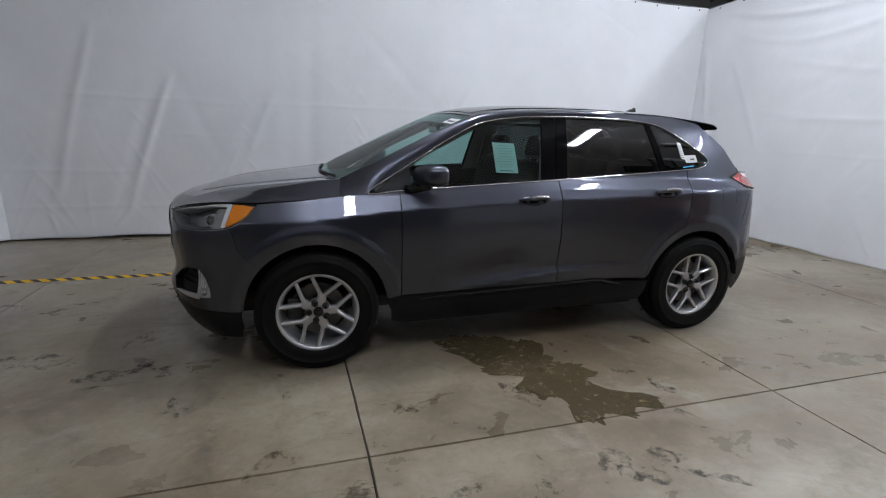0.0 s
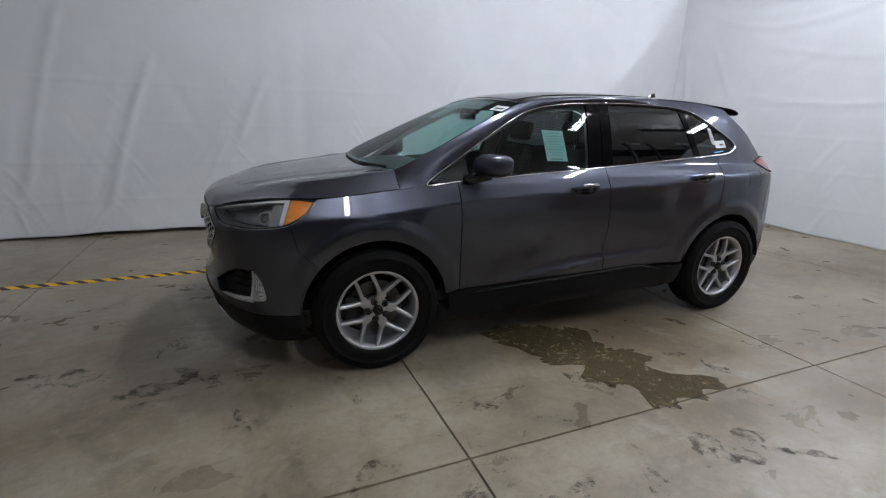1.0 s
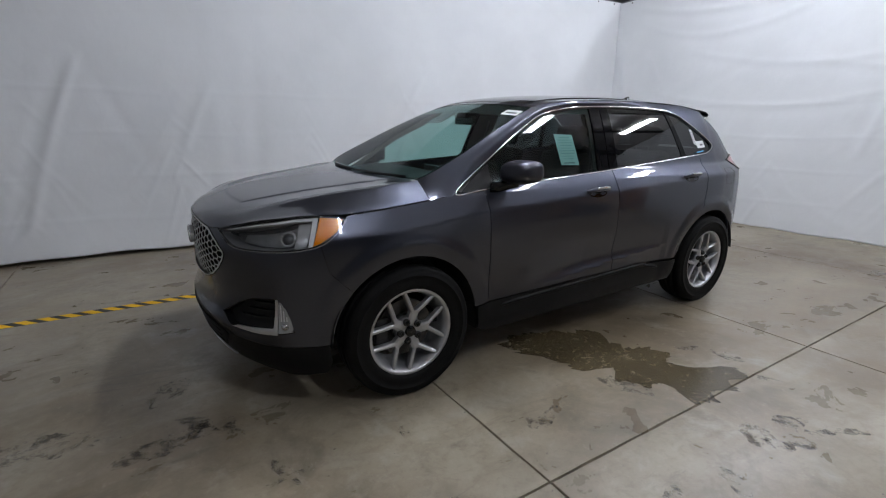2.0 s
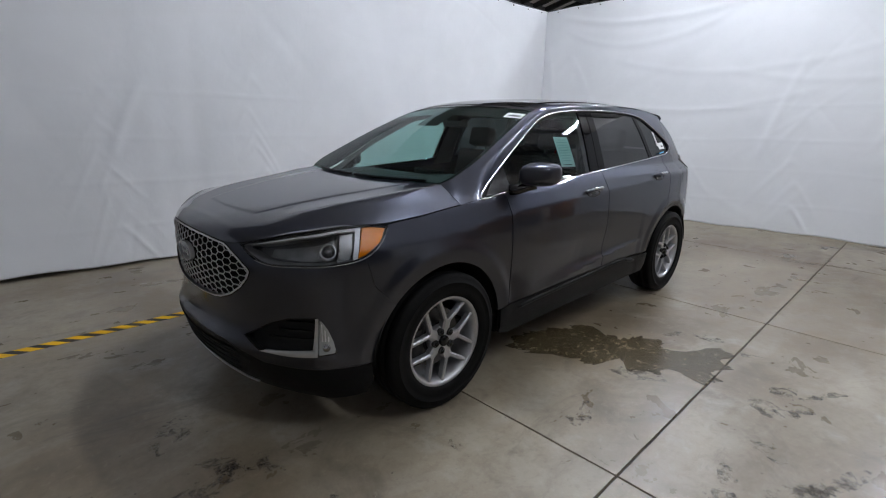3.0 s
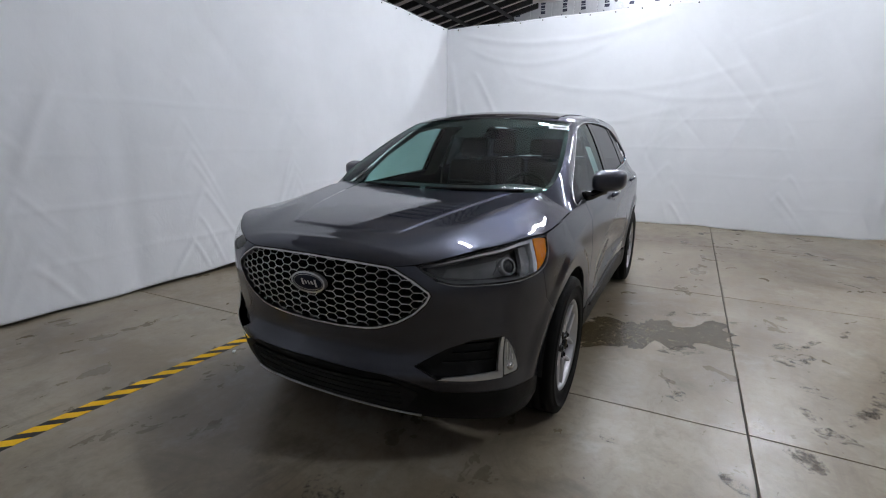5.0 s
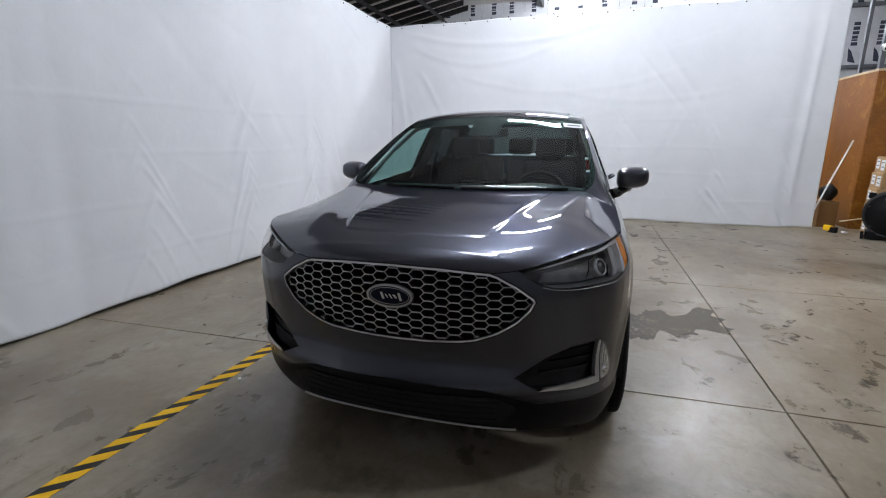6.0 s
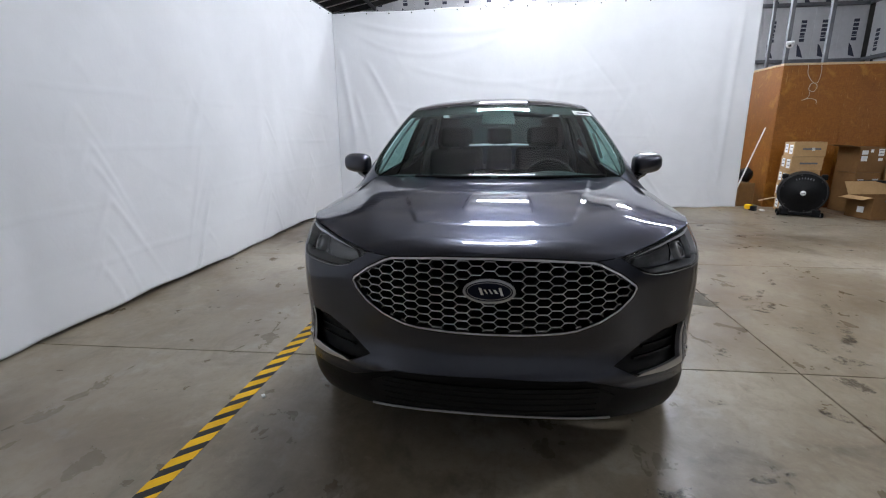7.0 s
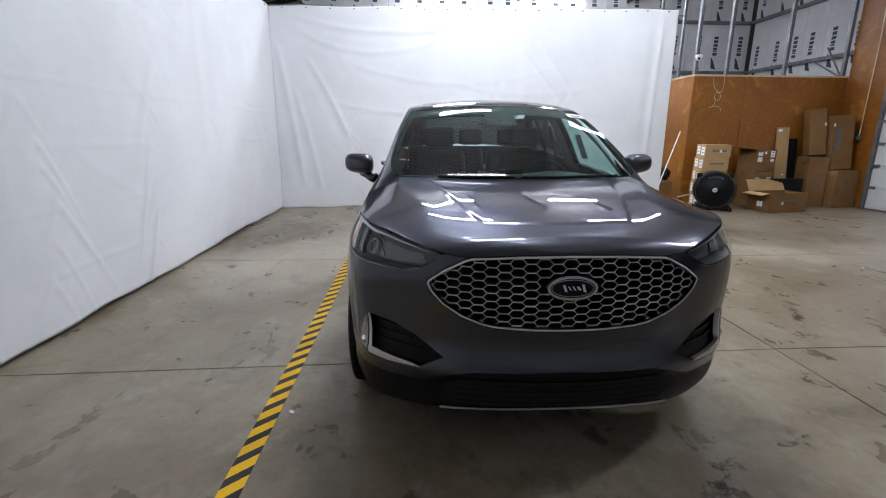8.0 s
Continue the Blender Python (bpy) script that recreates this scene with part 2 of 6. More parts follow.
def part(name, bm, material, parent=None, label="", smooth=False):
    """Links a bmesh as one mesh object under a thing or a part."""
    me = bpy.data.meshes.new(name)
    bmesh.ops.recalc_face_normals(bm, faces=bm.faces)
    bm.to_mesh(me)
    bm.free()
    me.materials.append(material)
    if smooth:
        me.shade_smooth()
    ob = new(name, me)
    if parent:
        ob.parent = parent
    return tagged(ob, label)


def box_bm(lo, hi, bevel=0.0, segments=2, m=None):
    bm = bmesh.new()
    bmesh.ops.create_cube(bm, size=1)
    lo, hi = Vector(lo), Vector(hi)
    for v in bm.verts:
        v.co = Vector([(lo[i] + hi[i]) / 2 + v.co[i] * (hi[i] - lo[i]) for i in range(3)])
    if bevel:
        bmesh.ops.bevel(bm, geom=list(bm.edges), offset=bevel, segments=segments, affect="EDGES", profile=0.6)
    if m is not None:
        bm.transform(m)
    return bm


def add_box(bm, lo, hi, bevel=0.0, m=None):
    other = box_bm(lo, hi, bevel, 2, m)
    me = bpy.data.meshes.new("tmp")
    other.to_mesh(me)
    other.free()
    bm.from_mesh(me)
    bpy.data.meshes.remove(me)


def tube(points, radius, sides=8, closed=False):
    """A round bar along a line of points."""
    pts = [Vector(p) for p in points]
    n = len(pts)
    verts, faces = [], []
    up = Vector((0.13, 0.29, 0.95)).normalized()
    for i, p in enumerate(pts):
        a, b = (pts[(i - 1) % n], pts[(i + 1) % n]) if closed else (pts[max(i - 1, 0)], pts[min(i + 1, n - 1)])
        d = (b - a).normalized()
        u = d.cross(up)
        u = u.normalized() if u.length > 1e-4 else Vector((1, 0, 0))
        w = d.cross(u)
        r = float(radius[i] if isinstance(radius, (list, tuple)) else radius)
        for k in range(sides):
            t = 2 * math.pi * k / sides
            verts.append(p + r * (math.cos(t) * u + math.sin(t) * w))
    for i in range(n if closed else n - 1):
        j = (i + 1) % n
        for k in range(sides):
            l = (k + 1) % sides
            faces.append((i * sides + k, i * sides + l, j * sides + l, j * sides + k))
    if not closed:
        faces.append(tuple(range(sides - 1, -1, -1)))
        faces.append(tuple((n - 1) * sides + k for k in range(sides)))
    bm = bmesh.new()
    vs = [bm.verts.new(v) for v in verts]
    for f in faces:
        bm.faces.new([vs[i] for i in f])
    return bm


def turned(profile, sides=48, axis="Y"):
    """A closed ring turned about an axis from (radius, along) pairs."""
    bm = bmesh.new()
    rings = []
    for k in range(sides):
        a = 2 * math.pi * k / sides
        ring = []
        for r, h in profile:
            c, d = r * math.cos(a), r * math.sin(a)
            ring.append(bm.verts.new((c, h, d) if axis == "Y" else (c, d, h)))
        rings.append(ring)
    n = len(profile)
    for k in range(sides):
        a, b = rings[k], rings[(k + 1) % sides]
        for i in range(n - 1):
            bm.faces.new((a[i], a[i + 1], b[i + 1], b[i]))
    return bm


# ---- the hall ----
X0, X1, Y0, Y1, TOP = -9.6, 12.0, -13.0, 9.6, 5.3
EAVE_Y, PITCH = 6.74, 0.215  # beyond this line the roof falls toward the eaves
JX = [-7.3, -4.78, -2.28, 0.285, 2.76, 5.27, 7.8]
JY = [-10.2, -6.15, -2.1, 1.907, 8.0]


def slab_floor():
    """Concrete slabs, a hair apart, over a dark bed."""
    bed = box_bm((X0, Y0, -0.2), (X1, Y1, -0.012))
    ob = part("floor", bed, JOINT)
    tagged(ob, "grey worn concrete floor with saw-cut joints and damp stains", "floor", kind="structure")
    xs, ys = [X0, *JX, X1], [Y0, *JY, Y1]
    rng = random.Random(4)
    g = 0.0034

    def skew(x, y):
        """The old saw cut by the car's front wheel runs a little askew."""
        return x - 0.027 * (y - 1.9) * math.exp(-((x - 0.285) / 0.4) ** 2) if y > 1.9 else x

    for i in range(len(xs) - 1):
        for j in range(len(ys) - 1):
            nx, ny = max(2, int((xs[i + 1] - xs[i]) / 0.12)), max(2, int((ys[j + 1] - ys[j]) / 0.12))
            lo, hi = (xs[i] + g, ys[j] + g), (xs[i + 1] - g, ys[j + 1] - g)
            verts, faces = [], []
            loop = ([(lo[0] + (hi[0] - lo[0]) * k / nx, lo[1]) for k in range(nx)] + [(hi[0], lo[1] + (hi[1] - lo[1]) * k / ny) for k in range(ny)]
                    + [(hi[0] - (hi[0] - lo[0]) * k / nx, hi[1]) for k in range(nx)] + [(lo[0], hi[1] - (hi[1] - lo[1]) * k / ny) for k in range(ny)])
            cx, cy = (lo[0] + hi[0]) / 2, (lo[1] + hi[1]) / 2
            n = len(loop)
            for x, y in loop:
                w = rng.uniform(-0.0015, 0.0015)
                verts.append((skew(x, y) + w, y + w, -0.012))
            for x, y in loop:
                w = rng.uniform(-0.0018, 0.0018)
                verts.append((skew(x, y) + w + (0.003 if x < cx else -0.003) * (abs(x - cx) > (hi[0] - lo[0]) / 2 - 0.01), y + w + (0.003 if y < cy else -0.003) * (abs(y - cy) > (hi[1] - lo[1]) / 2 - 0.01), 0.0))
            for k in range(n):
                l = (k + 1) % n
                faces.append((k, l, n + l, n + k))
            faces.append(tuple(range(n, 2 * n)))
            slab = link_mesh("slab", verts, faces, FLOOR, ob)
    return ob


slab_floor()


def wall(name, lo, hi, material, label):
    return tagged(part(name, box_bm(lo, hi), material), label, "wall", kind="structure")


wall("wall_east", (X1, Y0, -0.2), (X1 + 0.2, Y1, TOP), HALL, "outer wall added to close the hall, toned dark to bounce little light")
wall("wall_north", (X0, Y1, -0.2), (X1 + 0.2, Y1 + 0.2, TOP), HALL, "outer wall added to close the hall, toned dark to bounce little light")
# out of view; pale boards added here as a reflector for the bumper
wall("wall_west", (X0 - 0.2, Y0, -0.2), (X0, Y1 + 0.2, TOP), FOAM, "unseen outer hall wall, made pale to bounce light onto the car front")
wall("wall_south", (X0 - 0.2, Y0 - 0.2, -0.2), (X1 + 0.2, Y0, TOP), HALL, "outer wall added to close the hall, toned dark to bounce little light")
roof_bm = box_bm((X0 - 0.2, Y0 - 0.2, TOP), (X1 + 0.2, EAVE_Y, TOP + 0.2))
slope_bm = [(x, y, z + dz) for x in (X0 - 0.2, X1 + 0.2) for y, z in ((EAVE_Y, TOP), (Y1 + 0.2, TOP - PITCH * (Y1 + 0.2 - EAVE_Y))) for dz in (0.0, 0.2)]
cv = [roof_bm.verts.new(q) for q in slope_bm]
for q in ((0, 4, 6, 2), (1, 3, 7, 5), (0, 2, 3, 1), (4, 5, 7, 6), (2, 6, 7, 3), (0, 1, 5, 4)):
    roof_bm.faces.new([cv[i] for i in q])
bmesh.ops.recalc_face_normals(roof_bm, faces=roof_bm.faces)
tagged(part("ceiling", roof_bm, ROOF), "pale brownish sheet roof of a metal hall, falling toward the eaves", "ceiling", kind="structure")


def curtain(name, start, end, top, seed, label, rise=0.0, gathers=(), drapes=(), swags=(), slack=1.0):
    """A hanging cloth from start to end (x, y), facing left of the way. Its old packing folds run level; under each
    gather it sags in nested chevrons; drapes are long slack folds (u0, z0, u1, z1, depth);
    swags hang in shallow arcs under the hem (u0, u1, start below the top, drop, depth)."""
    a, b = Vector((*start, 0)), Vector((*end, 0))
    d = (b - a)
    length = d.length
    d.normalize()
    n = Vector((-d.y, d.x, 0))
    nu, nv = int(length / 0.022), int(top / 0.022)
    rng = random.Random(seed)
    us, vs = np.linspace(0, length, nu + 1), np.linspace(0.0, top, nv + 1)
    U, V = np.meshgrid(us, vs)
    D = np.zeros_like(U)
    fall = np.clip(1 - V / top, 0, 1)
    for k in range(int(length * 0.9)):
        c, w = rng.uniform(0, length), rng.uniform(0.10, 0.35)
        D += rng.uniform(-0.014, 0.014) * np.exp(-((U - c - 0.12 * (top - V) * rng.uniform(-0.3, 0.3)) / w) ** 2) * (0.2 + 0.8 * fall)
    # nested chevrons under the gathers, deepest near the floor
    for c, weight in gathers:
        z, lean = 0.12, rng.uniform(-0.06, 0.06)
        while z < 1.75:
            off = U - c - lean * V - rng.uniform(-0.10, 0.10)
            side = np.abs(off)
            arm = rng.uniform(0.20, 0.42) * (1.15 - 0.35 * z)
            steep = rng.uniform(1.3, 2.3)
            skew = rng.uniform(-0.35, 0.35) * np.sign(off)
            peak = V - (z + 0.30) + steep * (1 + skew) * np.sqrt(side ** 2 + 0.0012)
            one_arm = 1.0 / (1.0 + np.exp(-off * rng.choice((-1, 1)) * rng.uniform(2.0, 22.0)))
            deep = 1.7 * weight * one_arm * rng.uniform(0.004, 0.013) * (1.25 - 0.55 * z)
            D += deep * np.exp(-(peak / rng.uniform(0.030, 0.055)) ** 2) * np.exp(-(side / arm) ** 2)
            z += rng.uniform(0.15, 0.38)
        D += 0.012 * weight * np.exp(-((U - c) / 0.25) ** 2) * np.exp(-((V - 0.5) / 0.7) ** 2)
    # level packing folds
    for h in (0.40, 0.86, 1.31, 1.77):
        at = rng.uniform(0.2, 0.8)
        while at < length:
            l = rng.uniform(0.5, 1.2)
            tilt = rng.uniform(-0.03, 0.03)
            D += rng.uniform(0.002, 0.0055) * np.exp(-np.abs((U - at) / l) ** 4) * np.exp(-np.abs(V - h - tilt * (U - at)) / 0.014)
            at += l * rng.uniform(1.4, 3.0)
    # slack drapes and short slanting creases
    for u0, z0, u1, z1, deep in drapes:
        s = np.clip((z0 - V) / (z0 - z1), -0.2, 1.2)
        line = u0 + (u1 - u0) * (s + 0.25 * s * (1 - s))
        D += deep * np.exp(-((U - line) / 0.05) ** 2) * np.clip(1.15 - np.abs(2 * s - 1) ** 4, 0, 1)
        D -= 0.6 * deep * np.exp(-((U - line - 0.13) / 0.08) ** 2) * np.clip(1.15 - np.abs(2 * s - 1) ** 4, 0, 1)
    for k in range(int(length * 2.2)):
        c, h, l, slope = rng.uniform(0, length), rng.uniform(0.15, 1.7), rng.uniform(0.15, 0.5), rng.uniform(-0.9, 0.9)
        D += rng.uniform(-0.005, 0.007) * np.exp(-((V - h) / l) ** 2 * 2.2) * np.exp(-np.abs(U - c - slope * (V - h)) / rng.uniform(0.018, 0.04)) * (0.3 + fall)
    for u0, u1, start_z, drop, deep in swags:
        s = np.clip((U - u0) / (u1 - u0), 0, 1)
        line = top - start_z - drop * 4 * s * (1 - s)
        ends = np.clip(np.minimum(U - u0, u1 - U) / 0.35, 0, 1)
        D += deep * ends * (np.exp(-((V - line) / 0.045) ** 2) - 0.55 * np.exp(-((V - line + 0.10) / 0.07) ** 2))
    # broad crumple of cloth that was folded for long
    for k in range(int(length * 5)):
        c, h, turn, l, w = rng.uniform(0, length), rng.uniform(0.1, top - 0.3), rng.uniform(-1.2, 1.2), rng.uniform(0.2, 0.7), rng.uniform(0.03, 0.09)
        a1, b1 = (U - c) * math.cos(turn) + (V - h) * math.sin(turn), -(U - c) * math.sin(turn) + (V - h) * math.cos(turn)
        D += rng.uniform(-0.0045, 0.0045) * np.exp(-(a1 / l) ** 2 - (b1 / w) ** 2)
    D *= slack
    D += 0.022 * np.sin(U * 0.9 + seed) * fall
    hem = 0.032 + 0.012 * np.sin(us * 2.1 + seed) + 0.006 * np.sin(us * 7.3)
    sag = 0.018 * np.abs(np.sin(us * 2.0 + seed))
    Z = hem[None] + (top + rise * (1 - us / length) - sag - hem)[None] * (vs / top)[:, None]
    P = np.stack([a.x + d.x * U + n.x * D, a.y + d.y * U + n.y * D, Z], -1).reshape(-1, 3)
    I = np.arange((nu + 1) * (nv + 1)).reshape(nv + 1, nu + 1)
    F = np.stack([I[:-1, :-1], I[:-1, 1:], I[1:, 1:], I[1:, :-1]], -1).reshape(-1, 4)
    ob = link_mesh(name, P.tolist(), F.tolist(), CLOTH, smooth=True)
    sol = ob.modifiers.new("thick", "SOLIDIFY")
    sol.thickness, sol.offset = 0.003, 0
    # grommets along the top hem
    pin = bmesh.new()
    bmesh.ops.create_uvsphere(pin, u_segments=8, v_segments=6, radius=0.012)
    me = bpy.data.meshes.new("grommet")
    pin.to_mesh(me)
    pin.free()
    me.materials.append(DARK_METAL)
    for k in range(int(length / 0.42)):
        i = int((k + 0.5) * 0.42 / length * nu)
        q = P.reshape(nv + 1, nu + 1, 3)[nv - 1, i]
        g = new("grommet", me)
        g.parent = ob
        g.location = (q[0] + n.x * 0.004, q[1] + n.y * 0.004, q[2] - 0.012)
    return tagged(ob, label, "curtain")


curtain("backdrop_curtain", (6.62, 6.93), (-3.6, 6.93), 3.60, 3, "long white cloth backdrop hanging in loose creases along the hall", 0.0,
        ((1.4, 0.6), (2.92, 1.0), (4.42, 1.0), (5.77, 1.0), (7.22, 0.5), (8.65, 0.35), (9.75, 0.3)), ((8.1, 2.1, 8.75, 0.25, 0.012), (8.9, 2.6, 9.5, 0.5, 0.010), (4.05, 2.2, 4.6, 1.2, 0.006), (6.9, 1.9, 7.25, 1.1, 0.008)), (), 1.1)
curtain("backdrop_curtain", (6.86, -0.64), (6.60, 6.93), 3.60, 8, "shorter white cloth backdrop closing the end of the hall", 0.13,
        ((0.6, 0.7), (1.63, 0.9), (3.2, 0.9), (4.7, 0.6), (6.1, 0.5)), ((0.28, 3.5, 0.40, 0.2, 0.018), (7.46, 2.95, 7.12, 0.40, 0.016), (6.95, 2.75, 6.25, 1.3, 0.010), (7.2, 2.2, 6.8, 0.3, 0.010), (3.33, 2.45, 3.75, 1.05, 0.010), (2.0, 2.2, 2.5, 1.2, 0.007)),
        ((3.4, 7.3, 0.12, 0.30, 0.008), (4.2, 7.2, 0.35, 0.42, 0.005), (2.2, 6.2, 0.95, 0.35, 0.004), (1.2, 4.4, 1.25, 0.25, 0.004), (3.0, 6.8, 1.55, 0.30, 0.004)), 1.1)
curtain("backdrop_curtain", (-3.44, 6.96), (-3.62, 6.52), 3.60, 5, "short return of the white cloth backdrop")
# added out of view so the bumper reflects an unbroken white
curtain("backdrop_curtain", (-3.60, 6.50), (-8.8, 6.42), 3.60, 11, "unseen white cloth added beyond the backdrop for bumper reflections")


def strip_light(x, y, share):
    """A strip light: sheet-metal tray over a flat glowing lens, hung on wires."""
    ob = new("strip_light")
    ob.location = (x, y, STRIP_Z)
    tagged(ob, "white sheet-metal strip light with a glowing lens hung under the roof", "ceiling lamp", "strip lights under the roof")
    tray = bmesh.new()
    add_box(tray, (-0.10, -0.63, 0.031), (0.10, 0.63, 0.09), 0.006)
    part("tray", tray, WHITE_PAINT, ob)
    part("lens", box_bm((-0.085, -0.61, -0.05), (0.085, 0.61, 0.029), 0.02), lens_mat(share), ob, "glowing white lens")
    for sy in (-0.5, 0.5):
        part("hanger", tube([(0, sy, 0.09), (0, sy, TOP - STRIP_Z)], 0.004, 5), STEEL_GREY, ob)


for x, y, share in STRIPS:
    strip_light(x, y, share)


# ---- the car ----
car = new("car")
car.location = (0.10, 3.76, 0)
tagged(car, "dark grey metallic five-door crossover parked on the concrete floor", "car")
# ---- shape of the car body: front centre is s = 0, s runs round the plan to the rear centre ----
def spline(pts, n):
    """Catmull-Rom through the points, n samples to a span."""
    p = np.array(pts, float)
    p = np.vstack([2 * p[0] - p[1], p, 2 * p[-1] - p[-2]])
    out = []
    for i in range(1, len(p) - 2):
        a, b, c, d = p[i - 1], p[i], p[i + 1], p[i + 2]
        for u in np.linspace(0, 1, n, endpoint=False):
            out.append(0.5 * (2 * b + (c - a) * u + (2 * a - 5 * b + 4 * c - d) * u * u + (3 * b - a - 3 * c + d) * u ** 3))
    out.append(p[-2])
    return np.array(out)


def table(pairs):
    """A smooth function through (x, value) pairs."""
    q = spline(pairs, 12)
    return lambda x: np.interp(x, q[:, 0], q[:, 1])


PLAN = spline([(-0.94, -0.2), (-0.95, 0.0), (-0.94, 0.2), (-0.907, 0.4), (-0.85, 0.56), (-0.748, 0.735), (-0.63, 0.855), (-0.45, 0.922), (-0.25, 0.946),
               (0, 0.955), (0.5, 0.949), (1.2, 0.948), (2.0, 0.951), (2.80, 0.955), (3.05, 0.942), (3.28, 0.903), (3.48, 0.825),
               (3.62, 0.70), (3.73, 0.45), (3.77, 0.0), (3.73, -0.45)], 24)
_first = int(np.argmin(np.abs(PLAN[:60, 1])))
_last = len(PLAN) - 1 - 24
PLAN = PLAN[_first:_last + 1]
PLAN_S = np.concatenate([[0], np.cumsum(np.hypot(*np.diff(PLAN, axis=0).T))])
_t = np.gradient(PLAN, PLAN_S, axis=0)
PLAN_N = np.stack([-_t[:, 1], _t[:, 0]], 1)
PLAN_N /= np.linalg.norm(PLAN_N, axis=1)[:, None]
PLAN_N[0], PLAN_N[-1] = (-1, 0), (1, 0)
SIDE = table([(0.1, 0.06), (0.17, 0.07), (0.24, 0.045), (0.32, 0.020), (0.42, 0.015), (0.5, 0.012), (0.6, 0.008), (0.75, 0.0), (0.88, 0.002), (0.95, 0.005), (1.0, 0.0095), (1.022, 0.0125), (1.031, 0.0148), (1.041, 0.0195), (1.065, 0.032), (1.10, 0.050), (1.15, 0.075),
              (1.19, 0.097), (1.25, 0.122), (1.35, 0.163), (1.45, 0.208), (1.55, 0.26), (1.62, 0.305), (1.68, 0.35), (1.75, 0.42)])
FRONT = table([(0.1, 0.2), (0.2, 0.12), (0.26, 0.06), (0.33, 0.025), (0.42, 0.002), (0.475, -0.020), (0.525, 0.002), (0.60, 0.020), (0.70, 0.012), (0.85, 0.002), (0.95, 0.02), (1.0, 0.04), (1.06, 0.075), (1.12, 0.12), (1.2, 0.2)])
REAR = table([(0.1, 0.2), (0.25, 0.1), (0.4, 0.01), (0.6, 0.0), (0.8, 0.03), (1.0, 0.07), (1.2, 0.13), (1.3, 0.22), (1.4, 0.36), (1.6, 0.68), (1.7, 0.8)])


def body(s, z):
    """The body's half skin: place (x, y, z) with y >= 0, from s along the plan and the height."""
    s, z = np.asarray(s, float), np.asarray(z, float)
    x, y = np.interp(s, PLAN_S, PLAN[:, 0]), np.interp(s, PLAN_S, PLAN[:, 1])
    nx, ny = np.interp(s, PLAN_S, PLAN_N[:, 0]), np.interp(s, PLAN_S, PLAN_N[:, 1])
    front = np.where(nx < 0, nx * nx, 0)
    rear = np.where(nx > 0, nx * nx, 0)
    fade = np.clip((z - 0.8) / 0.15, 0, 1) * np.clip((1.2 - z) / 0.08, 0, 1)
    zs = z - fade * 0.0386 * (np.clip(x, 0, 3.2) - 1.2) + fade * 0.035 * np.clip((0.6 - x) / 0.6, 0, 1)
    d = SIDE(zs) * (1 - front - rear) + FRONT(z) * front + REAR(z) * rear
    r0, r1 = np.hypot(x, z - 0.37), np.hypot(x - 2.849, z - 0.37)
    for r in (r0, r1):
        swell = np.clip((0.575 - r) / 0.07, 0, 1)
        rolled = np.clip((0.507 - r) / 0.075, 0, 1)
        d = d - (0.011 * swell * swell * (3 - 2 * swell) - 0.012 * rolled ** 1.3) * np.clip(ny * 2 - 1, 0, 1) * np.clip((z - 0.30) / 0.25, 0, 1)
    h = z - (0.455 + 0.092 * (x - 0.72))
    wide = 0.012 + 0.07 * np.clip((2.25 - x) / 1.0, 0, 1)
    mask = np.clip((x - 0.75) / 0.6, 0, 1) * np.clip((2.27 - x) / 0.06, 0, 1)
    ledge = np.clip(h / wide, 0, 1)
    d = d + mask * np.where(h > 0, 0.42 * wide * ledge * (2 - ledge) * np.exp(-(np.maximum(h - wide, 0) / 0.15) ** 2), 0.006 * (1 - np.exp(h / 0.02)))
    rise = np.clip((z - 1.09) / 0.12, 0, 1)
    d = d + 0.045 * np.clip((1.55 - x) / 1.15, 0, 1) ** 1.3 * np.clip((x + 0.2) / 0.5, 0, 1) * rise * rise * (3 - 2 * rise)
    return np.stack([x - nx * d, y - ny * d, z + 0 * s], -1)


def skin(s, z, out=0.0):
    """The skin on both sides: s < 0 is the car's left. Returns places and outward normals."""
    s, z = np.asarray(s, float), np.asarray(z, float)
    sg, a, e = np.where(s < 0, -1.0, 1.0), np.abs(s), 0.004
    p = body(a, z)
    du = body(a + e, z) - body(np.maximum(a - e, 0), z)
    dv = body(a, z + e) - body(a, z - e)
    n = np.cross(du, dv)
    n /= np.linalg.norm(n, axis=-1)[..., None] + 1e-12
    guide = np.stack([np.interp(a, PLAN_S, PLAN_N[:, 0]), np.interp(a, PLAN_S, PLAN_N[:, 1])], -1)
    n *= np.where((n[..., :2] * guide).sum(-1) < 0, -1.0, 1.0)[..., None]
    p = p + n * out
    p[..., 1] *= sg
    n[..., 1] *= sg
    return p, n


def inside(poly, pts):
    """Which points lie in the polygon."""
    x, y = pts[:, 0], pts[:, 1]
    r = np.zeros(len(pts), bool)
    for (ax, ay), (bx, by) in zip(poly, np.roll(poly, -1, axis=0)):
        c = (ay > y) != (by > y)
        r ^= c & (x < (bx - ax) * (y - ay) / (by - ay + 1e-15) + ax)
    return r


def resample(poly, step):
    out = []
    p = np.array(poly, float)
    for a, b in zip(p, np.roll(p, -1, axis=0)):
        n = max(1, int(np.ceil(np.linalg.norm(b - a) / step)))
        out += [a + (b - a) * k / n for k in range(n)]
    return np.array(out)


